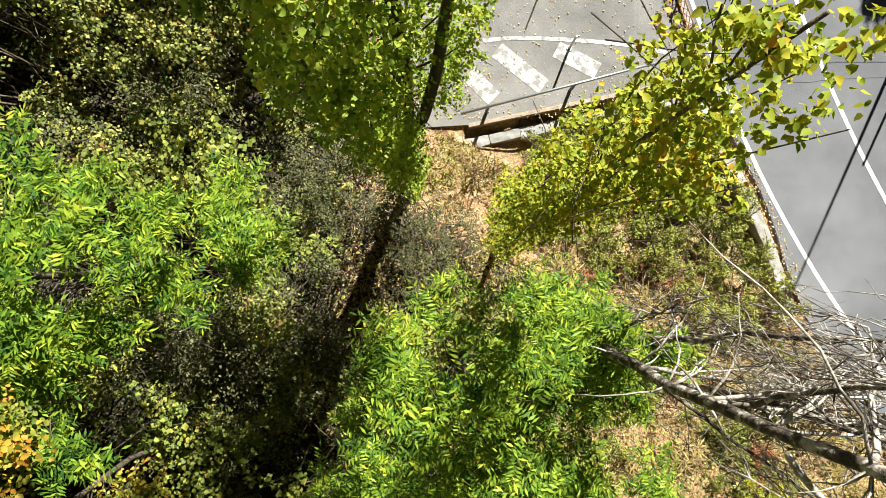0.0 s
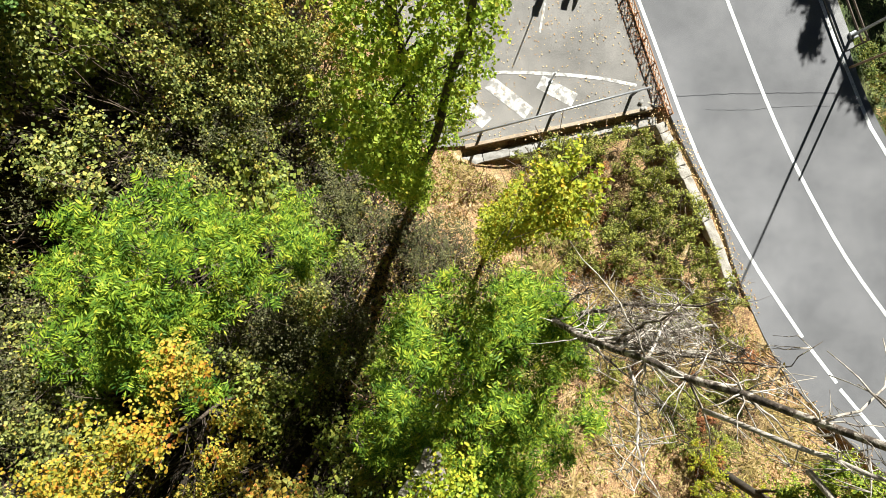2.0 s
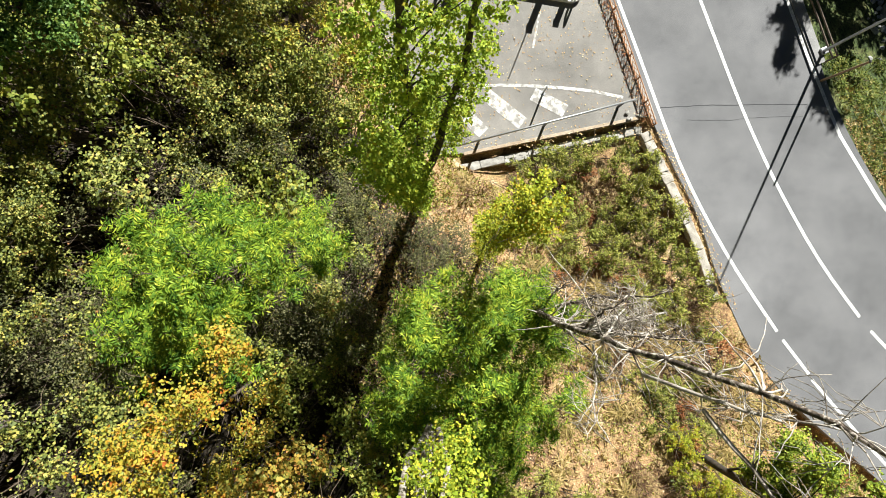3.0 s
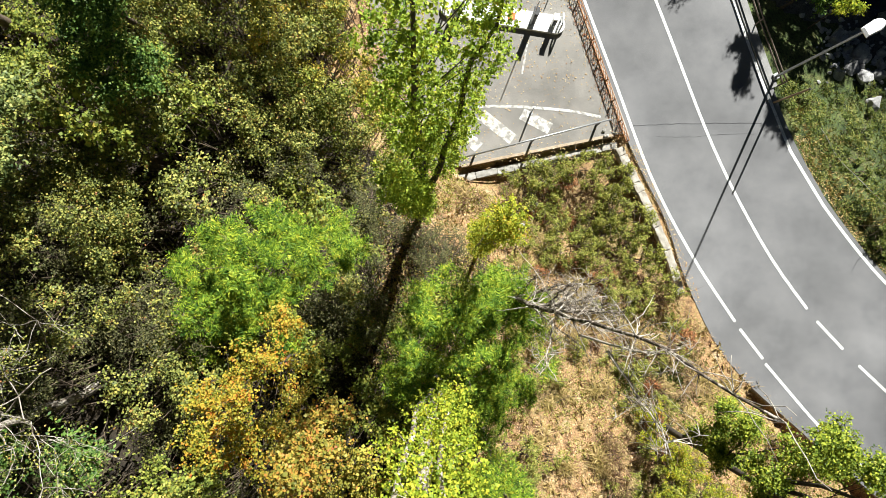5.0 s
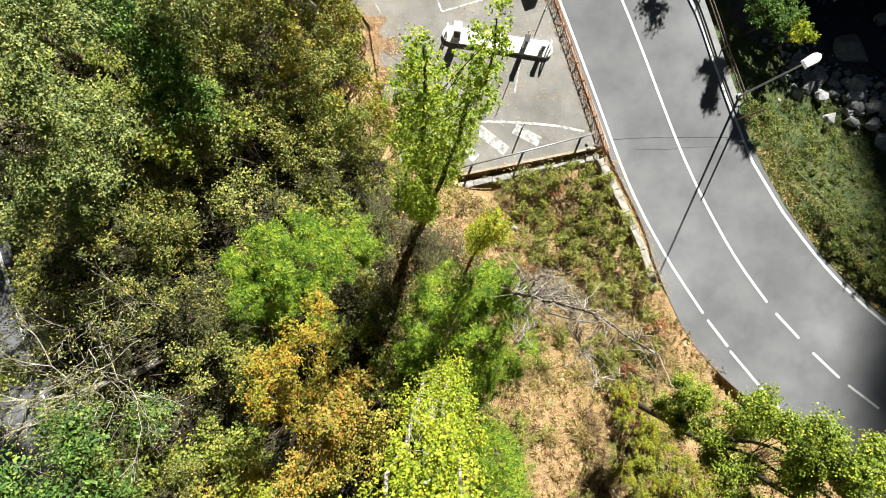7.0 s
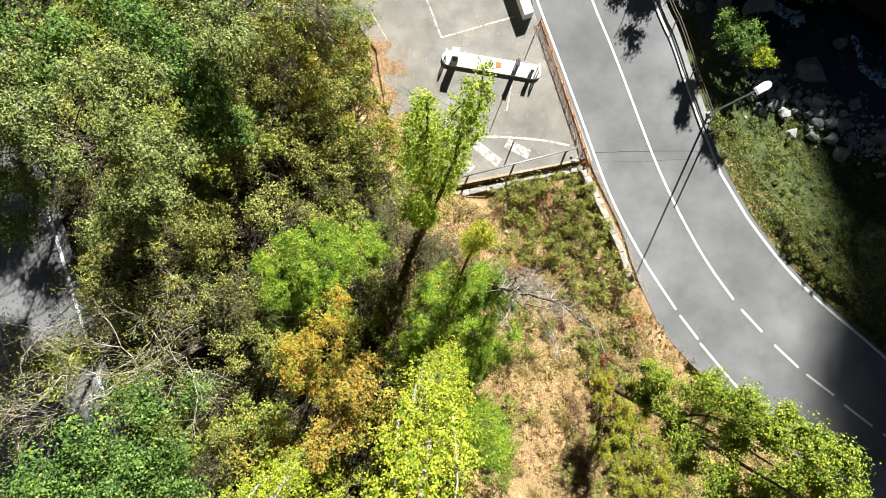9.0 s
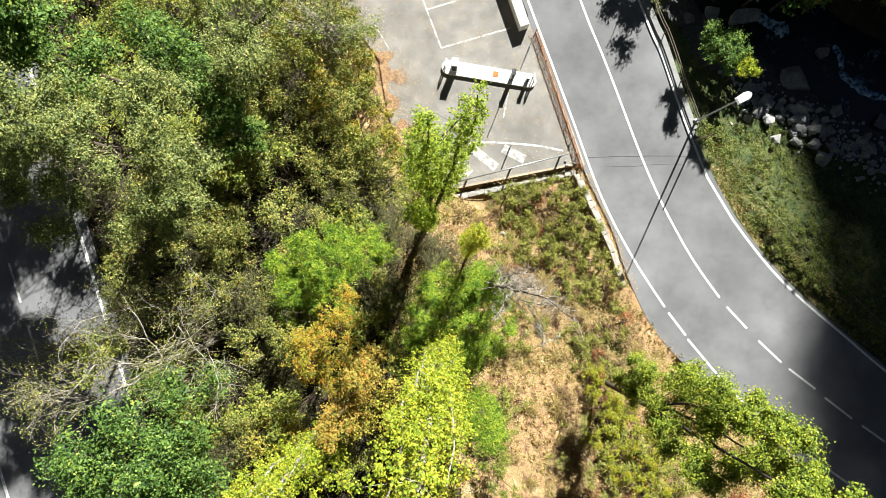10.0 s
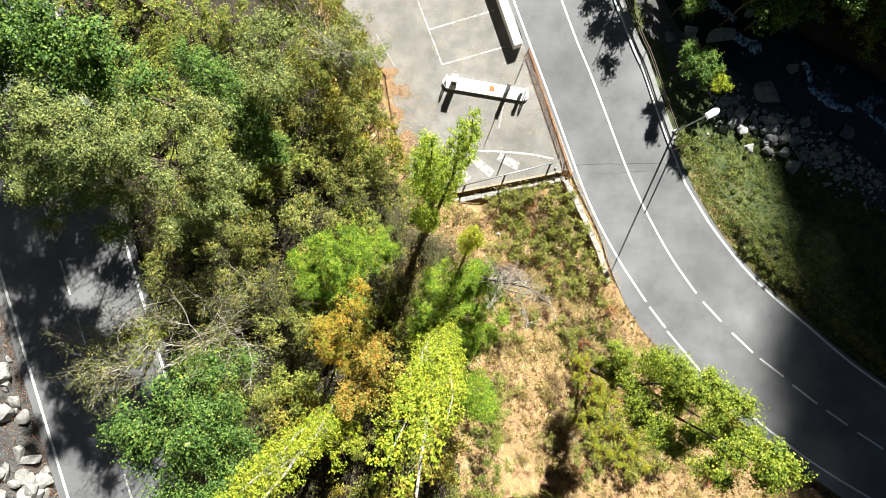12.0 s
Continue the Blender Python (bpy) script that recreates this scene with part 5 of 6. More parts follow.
# concrete ledge below the car park's edge, rough and worn
ledge = empty("concrete_ledge", (0.7, 3.66, 0), "pale worn concrete ledge below the car park", "ledge", kind="structure")
a, b = Vector((0.7, 3.72, 0)), Vector((9.0, 5.52, 0))
ang = math.atan2(b.y - a.y, b.x - a.x)
rng = random.Random(14)
at, whole = 0.0, (b - a).length
while at < whole - 0.2:
    length = min(rng.uniform(0.9, 1.7), whole - at)
    bm = box(bmesh.new(), (length - 0.012, rng.uniform(0.32, 0.42), 1.0), (0, 0, 0), 0, 0.02)
    bmesh.ops.subdivide_edges(bm, edges=[e for e in bm.edges if e.calc_length() > 0.3], cuts=5, use_grid_fill=True)
    for v in bm.verts:
        w2 = noise.noise_vector(Vector((v.co.x * 3 + at * 3, v.co.y * 5, v.co.z * 3)))
        v.co += w2 * 0.045
    ob = part("slab", bm, CONCRETE, ledge)
    c = a.lerp(b, (at + length / 2) / whole)
    ob.matrix_world = Matrix.Translation((c.x - 0.7, c.y - 3.66, -0.84 + rng.uniform(-0.04, 0.03))) @ Matrix.Rotation(ang + rng.uniform(-0.02, 0.02), 4, "Z")
    at += length
# brown retaining wall face under the car park's edge
WALL = surface("wall_stained_brown", [(0.3, (0.3, 0.22, 0.15)), (0.5, (0.42, 0.33, 0.24)), (0.7, (0.52, 0.44, 0.34))], 2.2, 24, 0.4, 0.92, bump=0.5, bump_dist=0.03, detail=8)
a, b = Vector((0.9, 4.36, 0)), Vector((8.75, 5.98, 0))
bm = box(bmesh.new(), ((b - a).length, 0.14, 0.8), (*((a + b) / 2).xy, -0.4), math.atan2(b.y - a.y, b.x - a.x), 0.015)
tagged(part("wall_retaining", bm, WALL), "stained brown retaining wall below the car park", "wall", kind="structure")
# old concrete kerb block at the car park's corner
bm = box(bmesh.new(), (0.55, 1.5, 0.5), (0, 0, 0), 0, 0.05)
bmesh.ops.subdivide_edges(bm, edges=[e for e in bm.edges if e.calc_length() > 0.3], cuts=4, use_grid_fill=True)
for v in bm.verts:
    v.co += noise.noise_vector(v.co * 2.5) * 0.06
block = part("concrete_block", bm, CONCRETE)
block.matrix_world = Matrix.Translation((-2.3, 4.8, 0.12)) @ Matrix.Rotation(0.1, 4, "Z")
tagged(block, "long pale concrete block at the car park's corner", "concrete block")

# low stone kerb wall along the road
KERB_STONE = surface("stone_kerb_beige", [(0.3, (0.3, 0.265, 0.22)), (0.5, (0.44, 0.4, 0.345)), (0.7, (0.56, 0.52, 0.46))], 3.0, 30, 0.35, 0.9, bump=0.5, bump_dist=0.03, random_amount=0.15, detail=8)
wall = empty("stone_kerb_wall", (9.1, 5.3, 0), "low pale stone kerb wall along the road", "wall", kind="structure")
kl = resampled([(8.95, 5.3), (9.86, 3.5), (10.66, 1.82), (11.62, -0.39), (12.1, -2.2)], 200)
kd = np.concatenate([[0], np.cumsum(np.linalg.norm(np.diff(kl, axis=0), axis=1))])
rng = random.Random(3)
at = 0.0
for length in (0.42, 0.5, 0.46, 0.6, 0.55, 0.9, 1.05, 1.3, 1.15, 1.2):
    c0 = Vector([np.interp(at, kd, kl[:, k]) for k in (0, 1)])
    c1 = Vector([np.interp(at + length, kd, kl[:, k]) for k in (0, 1)])
    at += length
    c = (c0 + c1) / 2
    bm = bmesh.new()
    box(bm, (length - 0.015, 0.42 + rng.uniform(-0.04, 0.06), 0.6), (0, 0, 0), 0, 0.04)
    bmesh.ops.subdivide_edges(bm, edges=[e for e in bm.edges if e.calc_length() > 0.25], cuts=4, use_grid_fill=True)
    for v in bm.verts:
        v.co += noise.noise_vector(Vector((v.co.x * 3 + at * 2, v.co.y * 4, v.co.z * 3))) * 0.05
    ob = part("stone", bm, KERB_STONE, wall)
    ob.matrix_world = Matrix.Translation((c.x - 9.1, c.y - 5.3, -0.1 + rng.uniform(-0.03, 0.03))) @ Matrix.Rotation(math.atan2(c1.y - c0.y, c1.x - c0.x) + rng.uniform(-0.012, 0.012), 4, "Z")

# steel rail at the edge of the car park
rail = empty("guard_rail", (1.2, 4.7, 0), "plain grey steel pipe rail on short posts", "railing")
o = Vector((1.2, 4.7, 0))
bm = rod(bmesh.new(), Vector((0.6, 4.58, 0.85)) - o, Vector((8.35, 6.6, 0.85)) - o, 0.045)
part("rail", bm, GALV, rail, smooth=True)
# posts coloured dark, as their shadow side looks
for s in (0.12, 0.5, 0.93):
    c = along((0.6, 4.58, 0), (8.35, 6.6, 0), s) - o
    part("post", rod(bmesh.new(), c - Vector((0, 0, 0.1)), c + Vector((0, 0, 0.85)), 0.06), DARK_METAL, rail)

# rusty lattice fence between the car park and the road
fence = empty("lattice_fence", (9.4, 5.7, 0), "rusty brown lattice fence between car park and road", "fence")
f0, f1 = Vector((9.35, 5.62, 0)), Vector((6.15, 14.9, 0))
fl = (f1 - f0).length
u = (f1 - f0) / fl
o = Vector((9.4, 5.7, 0))
HF = 0.55
nb = 36
for i in range(-3, nb):
    for sg in (1, -1):
        s0 = i * fl / nb
        s1 = s0 + 0.42
        q0, q1 = (s0, s1) if sg > 0 else (s1, s0)
        if min(s0, s1) < 0 or max(s0, s1) > fl:
            continue
        p0 = f0 + u * q0 - o
        p1 = f0 + u * q1 - o + Vector((0, 0, HF))
        part("slat", rod(bmesh.new(), p0, p1, 0.013, 5), RUST, fence)
for z in (0.06, HF):
    part("rail", rod(bmesh.new(), f0 - o + Vector((0, 0, z)), f1 - o + Vector((0, 0, z)), 0.025, 6), RUST, fence)
for i in range(10):
    c = f0 + u * (fl * i / 9) - o
    part("post", rod(bmesh.new(), c - Vector((0, 0, 0.15)), c + Vector((0, 0, HF + 0.05)), 0.035, 8), RUST, fence)

# white wall end at the car park
bm = bmesh.new()
box(bm, (0.62, 14, 0.95), (0, 7, 0.47), 0, 0.03)
pw = part("wall_car_park", bm, CONCRETE_WHITE)
pw.matrix_world = Matrix.Translation((5.3, 15.0, 0)) @ Matrix.Rotation(math.atan2(1.3, 3.64), 4, "Z")
tagged(pw, "low white-painted concrete wall beside the road", "wall", kind="structure")

# concrete footway strip on the river side, with a brown board rail at its outer edge
pl = resampled([(-13.8, 86), (2.35, 45), (12.62, 18.65), (14.42, 14.42), (15.42, 11.55), (16.38, 8.9), (16.62, 8.3)], 150)
t = unit(np.gradient(pl, axis=0))
nr = np.stack([-t[:, 1], t[:, 0]], axis=1)
strip = ribbon("pavement_strip", pl, pl + nr * 0.5, 0.07, CONCRETE_GREY, 0.5, 2)
tagged(strip, "narrow pale concrete footway on the river side of the road", "footway", kind="structure")
outer = pl + nr * 0.5
outer = outer[[i for i in range(len(pl)) if pl[i][1] < 50]]
o = Vector((16.9, 8.4, 0))
BOARD = surface("board_brown_weathered", [(0.3, (0.1, 0.075, 0.055)), (0.7, (0.2, 0.155, 0.12))], 6, 50, 0.35, 0.85, bump=0.4)
orail = empty("board_rail", o, "brown board guard rail on the outer edge of the footway", "railing")
for z0, z1 in ((0.52, 0.62), (0.86, 0.96)):
    vs, fs = [], []
    tn = unit(np.gradient(outer, axis=0))
    nn = np.stack([-tn[:, 1], tn[:, 0]], axis=1) * 0.016
    for i in range(len(outer)):
        for w2, zz in ((nn[i], z0), (nn[i], z1), (-nn[i], z1), (-nn[i], z0)):
            vs.append((outer[i][0] + w2[0] - o.x, outer[i][1] + w2[1] - o.y, zz))
    for i in range(len(outer) - 1):
        for j in range(4):
            k = 4 * i + j
            j2 = 4 * i + (j + 1) % 4
            fs.append((k, j2, j2 + 4, k + 4))
    fs.append((0, 1, 2, 3))
    fs.append((len(vs) - 1, len(vs) - 2, len(vs) - 3, len(vs) - 4))
    put_mesh("board", indexed("board", vs, fs), BOARD, orail)
for i in range(len(outer) - 1, 0, -6):
    x, y = outer[i][0] - o.x, outer[i][1] - o.y
    part("post", rod(bmesh.new(), (x, y, -0.1), (x, y, 0.98), 0.04, 8), BOARD, orail)

# street lamp
lamp = empty("street_lamp", (16.98, 8.95, -0.3), "tall grey street lamp with a white head over the road", "street lamp")
lp = Tubes()
lp.add([(0, 0, 0), (-0.24, -0.13, 3), (-0.55, -0.30, 7.0), (-0.70, -0.38, 8.8), (-0.78, -0.43, 9.02)], [0.07, 0.06, 0.045, 0.038, 0.034], 10)
put_mesh("pole", lp.mesh("pole"), GALV, lamp)
part("base_plate", box(bmesh.new(), (0.3, 0.3, 0.5), (0, 0, 0.25), 0.4, 0.03), GALV, lamp)
head_at = Matrix.Translation((-1.03, -0.57, 9.1)) @ Matrix.Rotation(math.atan2(0.42, 0.72), 4, "Z")
bm = bmesh.new()
rim = [(0.48 * math.cos(a) if abs(a) < math.pi / 2 else -0.46, 0.25 * (math.sin(a) if abs(a) < math.pi / 2 else math.copysign(0.82, a))) for a in [math.radians(d) for d in range(-90, 91, 15)] + [2.0, -2.0]]
tp = [bm.verts.new(head_at @ Vector((x * 0.8, y * 0.8, 0.09))) for x, y in rim]
md = [bm.verts.new(head_at @ Vector((x, y, 0.02))) for x, y in rim]
bt = [bm.verts.new(head_at @ Vector((x * 0.92, y * 0.92, -0.06))) for x, y in rim]
for ra, rb in ((tp, md), (md, bt)):
    for i in range(len(rim)):
        j = (i + 1) % len(rim)
        bm.faces.new((ra[i], rb[i], rb[j], ra[j]))
bm.faces.new(tp)
bm.faces.new(bt[::-1])
bmesh.ops.recalc_face_normals(bm, faces=bm.faces)
part("lamp_head", bm, WHITE_METAL, lamp, "white rounded lamp head")
bm = box(bmesh.new(), (0.5, 0.26, 0.03), (-1.03, -0.57, 9.02), math.atan2(0.42, 0.72), 0.01)
part("diffuser", bm, CONCRETE_WHITE, lamp)
# wooden pole beside it
wp = empty("wooden_pole", (16.95, 7.66, -0.2), "short weathered wooden pole beside the lamp", "pole")
part("shaft", rod(bmesh.new(), (0, 0, 0), (-0.4, -0.28, 3.95), 0.055, 10, 0.045), WOOD_POLE, wp)
part("cap", rod(bmesh.new(), (-0.4, -0.28, 3.95), (-0.405, -0.284, 4.01), 0.055, 10, 0.03), DARK_METAL, wp)

# white island in the car park with its posts
isl = empty("traffic_island", (3.0, 12.0, 0), "long white raised island with an orange panel", "traffic island")
ia = math.atan2(-0.95, 5.9)
isl.rotation_euler = (0, 0, ia)
bm = bmesh.new()
ol = []
for k in range(25):
    th = -math.pi / 2 + math.pi * k / 24
    ol.append((2.75 + 0.46 * math.cos(th), 0.46 * math.sin(th)))
for k in range(25):
    th = math.pi / 2 + math.pi * k / 24
    ol.append((-2.75 + 0.46 * math.cos(th), 0.46 * math.sin(th)))
vt = [bm.verts.new((x, y, 0.2)) for x, y in ol]
vb = [bm.verts.new((x, y, -0.02)) for x, y in ol]
bm.faces.new(vt)
for i in range(len(ol)):
    j = (i + 1) % len(ol)
    bm.faces.new((vt[j], vt[i], vb[i], vb[j]))
part("kerb", bm, CONCRETE_WHITE, isl)
part("panel", box(bmesh.new(), (0.36, 0.36, 0.02), (0.45, 0.05, 0.214), 0, 0.005), ORANGE, isl, "orange square panel")
for x in (-2.95, 2.95):
    lp = Tubes()
    lp.add([(x, -0.3, 0), (x, -0.3, 0.95), (x, -0.22, 1.08), (x, 0.22, 1.08), (x, 0.3, 0.95), (x, 0.3, 0)], 0.05, 8)
    put_mesh("hoop", lp.mesh("hoop"), WHITE_METAL, isl)


def cabinet(x, size, material, label):
    ob = empty("service_cabinet", (0, 0, 0), label, "cabinet", "cabinets on the island")
    ob.matrix_world = Matrix.Translation((3.0, 12.0, 0.2)) @ Matrix.Rotation(ia, 4, "Z") @ Matrix.Translation((x, 0, 0))
    part("body", box(bmesh.new(), size, (0, 0, size[2] / 2), 0, 0.03), material, ob)
    part("door", box(bmesh.new(), (size[0] * 0.8, 0.02, size[2] * 0.7), (0, -size[1] / 2 - 0.008, size[2] * 0.5), 0, 0.004), DARK_METAL, ob)
    part("cover", box(bmesh.new(), (size[0] + 0.05, size[1] + 0.05, 0.04), (0, 0, size[2] + 0.02), 0, 0.01), material, ob)


cabinet(-2.35, (0.42, 0.5, 1.35), WHITE_METAL, "white service cabinet with a dark door on the island")
cabinet(1.55, (0.24, 0.36, 1.3), DARK_METAL, "narrow dark service cabinet on the island")
cabinet(2.6, (0.22, 0.3, 0.95), WHITE_METAL, "small white service cabinet on the island")


def pole(x, y, z, h, r, label):
    ob = empty("post", (x, y, z), label, "post", "slim posts in the car park")
    part("shaft", rod(bmesh.new(), (0, 0, -0.03), (0, 0, h), r, 8, r * 0.8), GALV, ob)
    part("foot", rod(bmesh.new(), (0, 0, -0.01), (0, 0, 0.03), r * 2.2, 10), GALV, ob)


pole(5.75, 13.95, 0, 1.4, 0.035, "slim steel post at the wall's end")
pole(4.4, 11.55, 0.2, 3.1, 0.03, "slim steel pole on the white island")
pole(4.45, 7.08, 0, 1.25, 0.05, "short steel bollard in the car park")

# rubble by the rail
rocks = [rock_mesh("stone", k) for k in range(6)]
rng = random.Random(8)


def stone(x, y, s, material, label, group, sink=0.25, flat=0.7, z=None):
    me = rng.choice(rocks).copy()
    me.materials.clear()
    me.materials.append(material)
    ob = new("rock", me)
    zz = lay(x, y) if z is None else z
    ob.matrix_world = Matrix.Translation((x, y, zz + s * flat * (0.5 - sink))) @ Euler((rng.uniform(-0.3, 0.3), rng.uniform(-0.3, 0.3), rng.uniform(0, 6))).to_matrix().to_4x4() @ Matrix.Diagonal((s, s * rng.uniform(0.7, 1.0), s * flat, 1))
    return tagged(ob, label, "rock", group)


for k in range(7):
    stone(8.45 + rng.uniform(-0.35, 0.35), 6.05 + rng.uniform(-0.15, 0.2), rng.uniform(0.15, 0.35), CONCRETE, "broken pale concrete lump", "rubble by the rail", z=0.0)
stone(3.9, 1.25, 0.5, CONCRETE, "pale stone lying in leaf litter", "stones on the slope")
stone(4.9, 2.4, 0.35, CONCRETE, "pale stone lying in leaf litter", "stones on the slope")

# ---- stream ----
def water_material():
    m = bpy.data.materials.new("stream_water")
    m.use_nodes = True
    nt = m.node_tree
    b = nt.nodes["Principled BSDF"]
    n = noise_of(nt, 0.55, 7, 0.72)
    # riffle stops carry the blue of skylight in their colour
    r = ramp_of(nt, [(0.6, (0.008, 0.011, 0.013)), (0.68, (0.15, 0.24, 0.34)), (0.76, (0.5, 0.62, 0.75))])
    nt.links.new(n.outputs[0], r.inputs[0])
    nt.links.new(r.outputs[0], b.inputs["Base Color"])
    b.inputs["Roughness"].default_value = 0.12
    n2 = noise_of(nt, 3.5, 4, 0.6)
    bp = nt.nodes.new("ShaderNodeBump")
    bp.inputs["Strength"].default_value, bp.inputs["Distance"].default_value = 0.5, 0.15
    nt.links.new(n2.outputs[0], bp.inputs["Height"])
    nt.links.new(bp.outputs[0], b.inputs["Normal"])
    return m


rl = resampled(RIVER, 120)
t = unit(np.gradient(rl, axis=0))
nr = np.stack([-t[:, 1], t[:, 0]], axis=1)
water = ribbon("water", rl + nr * 2.9, rl - nr * 2.9, -3.12, water_material(), 0.05)
tagged(water, "dark mountain stream with white riffles", "stream", kind="structure")
for x, y, s, f in ((25.4, 12.5, 3.3, 0.42), (17.4, 16.8, 1.6, 0.6), (19.4, 17.4, 1.4, 0.6), (21.6, 17.1, 2.5, 0.6), (19.3, 16.6, 1.5, 0.6), (27.3, 14.6, 1.3, 0.6), (31.5, 9.6, 1.5, 0.5), (24.0, 19.0, 1.4, 0.6), (28.2, 10.4, 1.6, 0.5)):
    stone(x, y, s, STONE_WET, "large grey boulder in the stream", "boulders in the stream", 0.3, f, z=-3.1)
placed = 0
while placed < 115:
    s0 = rng.uniform(0.04, 1) if placed % 3 else rng.uniform(0.12, 0.5)
    x, y = 20.2 + 14 * s0 + rng.gauss(0, 0.4), 11.7 - 6.4 * s0 + rng.gauss(0, 0.85)
    if to_river(x, y) < 1.9:
        continue
    placed += 1
    stone(x, y, rng.choice([0.45, 0.55, 0.7, 0.85, 1.1]) * rng.uniform(0.8, 1.2), STONE_BANK, "grey angular stone on the stream bank", "stones on the stream bank", 0.22)
# rubble of smaller stones between them
lumps = [rock_mesh("lump", 20 + k, level=1) for k in range(4)]
lump_data = []
for me in lumps:
    lump_data.append((np.array([v.co[:] for v in me.vertices]), [tuple(p.vertices) for p in me.polygons]))
vs, fs = [], []
for k in range(520):
    s0 = rng.uniform(0, 1)
    x, y = 20.2 + 14 * s0 + rng.gauss(0, 0.5), 11.9 - 6.4 * s0 + rng.gauss(0, 1.0)
    if to_river(x, y) < 1.8:
        continue
    co, fa = lump_data[k % 4]
    size = rng.uniform(0.14, 0.42)
    m = np.array(Euler((rng.uniform(0, 6), rng.uniform(0, 6), rng.uniform(0, 6))).to_matrix()) * size
    base = sum(len(a) for a in vs)
    vs.append(co @ m.T * (1, 1, 0.75) + (x, y, lay(x, y) + size * 0.15))
    fs += [tuple(q + base for q in f) for f in fa]
tagged(put_mesh("stone_rubble", indexed("stone_rubble", np.concatenate(vs), fs), STONE_BANK), "small grey stones heaped on the stream bank", "stones", kind="stuff")

# white water between the boulders, the sky's blue put into its colour
FOAM_SKY_BLUE = surface("stream_foam_sky_blue", [(0.42, (0.01, 0.02, 0.03)), (0.5, (0.25, 0.42, 0.6)), (0.64, (0.7, 0.82, 0.92))], 3.0, 20, 0.3, 0.5, bump=0.8, bump_dist=0.06, detail=8)
frng = np.random.default_rng(21)
for line, wide in ((((22.6, 17.3), (23.6, 16.7), (24.9, 16.0)), 0.9), (((28.2, 15.2), (28.7, 14.3), (28.8, 13.4)), 0.5), (((28.6, 13.3), (29.6, 12.4), (30.7, 11.7), (32.2, 11.3)), 0.6), (((33.4, 11.0), (34.4, 10.4), (35.2, 9.8)), 0.4), (((20.6, 20.0), (21.9, 19.1), (22.9, 18.4)), 0.6)):
    ln = resampled(line, 26)
    tn = unit(np.gradient(ln, axis=0))
    nn = np.stack([-tn[:, 1], tn[:, 0]], axis=1)
    vs, fs = [], []
    for i, (p, q) in enumerate(zip(ln, nn)):
        w2 = wide * (0.35 + 0.9 * abs(noise.noise(Vector((p[0] * 1.7, p[1] * 1.7, 3.0))))) * min(1.0, 0.25 + min(i, 25 - i) / 5)
        for j in range(7):
            c = p + q * w2 * (j / 3 - 1) + frng.normal(0, 0.03, 2)
            vs.append((c[0], c[1], -3.1 + 0.09 * math.sin(math.pi * j / 6) * frng.uniform(0.4, 1.4)))
    fs = [(i * 7 + j, i * 7 + j + 1, i * 7 + j + 8, i * 7 + j + 7) for i in range(25) for j in range(6)]
    tagged(put_mesh("white_water", indexed("white_water", vs, fs, True), FOAM_SKY_BLUE), "white water foaming between boulders of the stream", "white water", kind="structure")

# rock bank above the upper road
for k in range(150):
    y = rng.uniform(-20, 6)
    x = upper_edge(y) - 7.9 - abs(rng.gauss(0, 1.6)) - 0.2
    stone(x, y, rng.uniform(0.4, 1.5), STONE, "grey block of the rock bank above the road", "rock bank", 0.35)

# ---- river-side plants ----
# dark leaf colour carries the shade on this bush
tree("alder_shrub_tree", "bushy tree between road and stream, leaves darkened for shade", (18.3, 13.2), (18.3, 13.1, 2.4),
     [("e", 60, (17.8, 13.8, 0.7), (1.2, 1.5, 1.2)), ("e", 70, (18.9, 13.2, 1.0), (1.5, 1.5, 1.4))], LEAF_GREEN, BARK, 0.09, 90, 24, "quad", 0.085, 70, 0.28, 0.75, group="trees by the stream")
tree("alder_shrub_tree", "bushy green tree between footway and stream", (17.6, 18.4), (17.6, 18.4, 2.4),
     [("e", 50, (17.6, 18.4, 1.0), (1.3, 1.5, 1.6))], LEAF_GREEN, BARK, 0.09, 91, 24, "quad", 0.09, 60, 0.3, 0.7, group="trees by the stream")
# lime leaves paint the sunlit patch of the darkened bush
tree("alder_shrub_tree", "small lime bush standing in for the sunlit patch of its neighbour", (19.6, 12.0), (19.6, 12.1, 2.0),
     [("e", 34, (19.6, 12.1, 1.3), (0.95, 0.85, 0.9))], LEAF_LIME, BARK, 0.05, 92, 14, "quad", 0.085, 60, 0.26, 0.75, group="trees by the stream")
# two slim trees out of view, whose tops throw the leafy shade over the road beside the lamp
tree("alder_shrub_tree", "slim tree with a small high crown by the stream", (19.2, 19.4), (19.2, 19.4, 9.4),
     [("e", 30, (19.2, 19.4, 7.9), (1.2, 1.2, 1.7))], LEAF_GREEN, BARK, 0.1, 88, 16, "quad", 0.13, 60, 0.28, 0.7, group="trees by the stream")
tree("alder_shrub_tree", "slim tree with a small high crown by the stream", (21.6, 17.9), (21.6, 17.9, 10.4),
     [("e", 24, (21.6, 17.9, 9.2), (0.9, 0.9, 1.5))], LEAF_GREEN, BARK, 0.1, 89, 16, "quad", 0.13, 60, 0.28, 0.7, group="trees by the stream")


def tall_tree(x, y, h, r, seed, n, per, size):
    z = lay(x, y)
    return tree("spruce_tree", "tall unseen tree behind the stream, added to shade its bed", (x, y), (x, y, z + h),
                [("c", n, (x, y, z + h * 0.12), (x, y, z + h), [r, r * 1.0, r * 0.85, r * 0.65, r * 0.35])], LEAF_GREEN, BARK_DARK, 0.28, seed, 12, "quad", size, per, 0.6, 0.7, group="tall trees across the stream")


far_rng = random.Random(5)
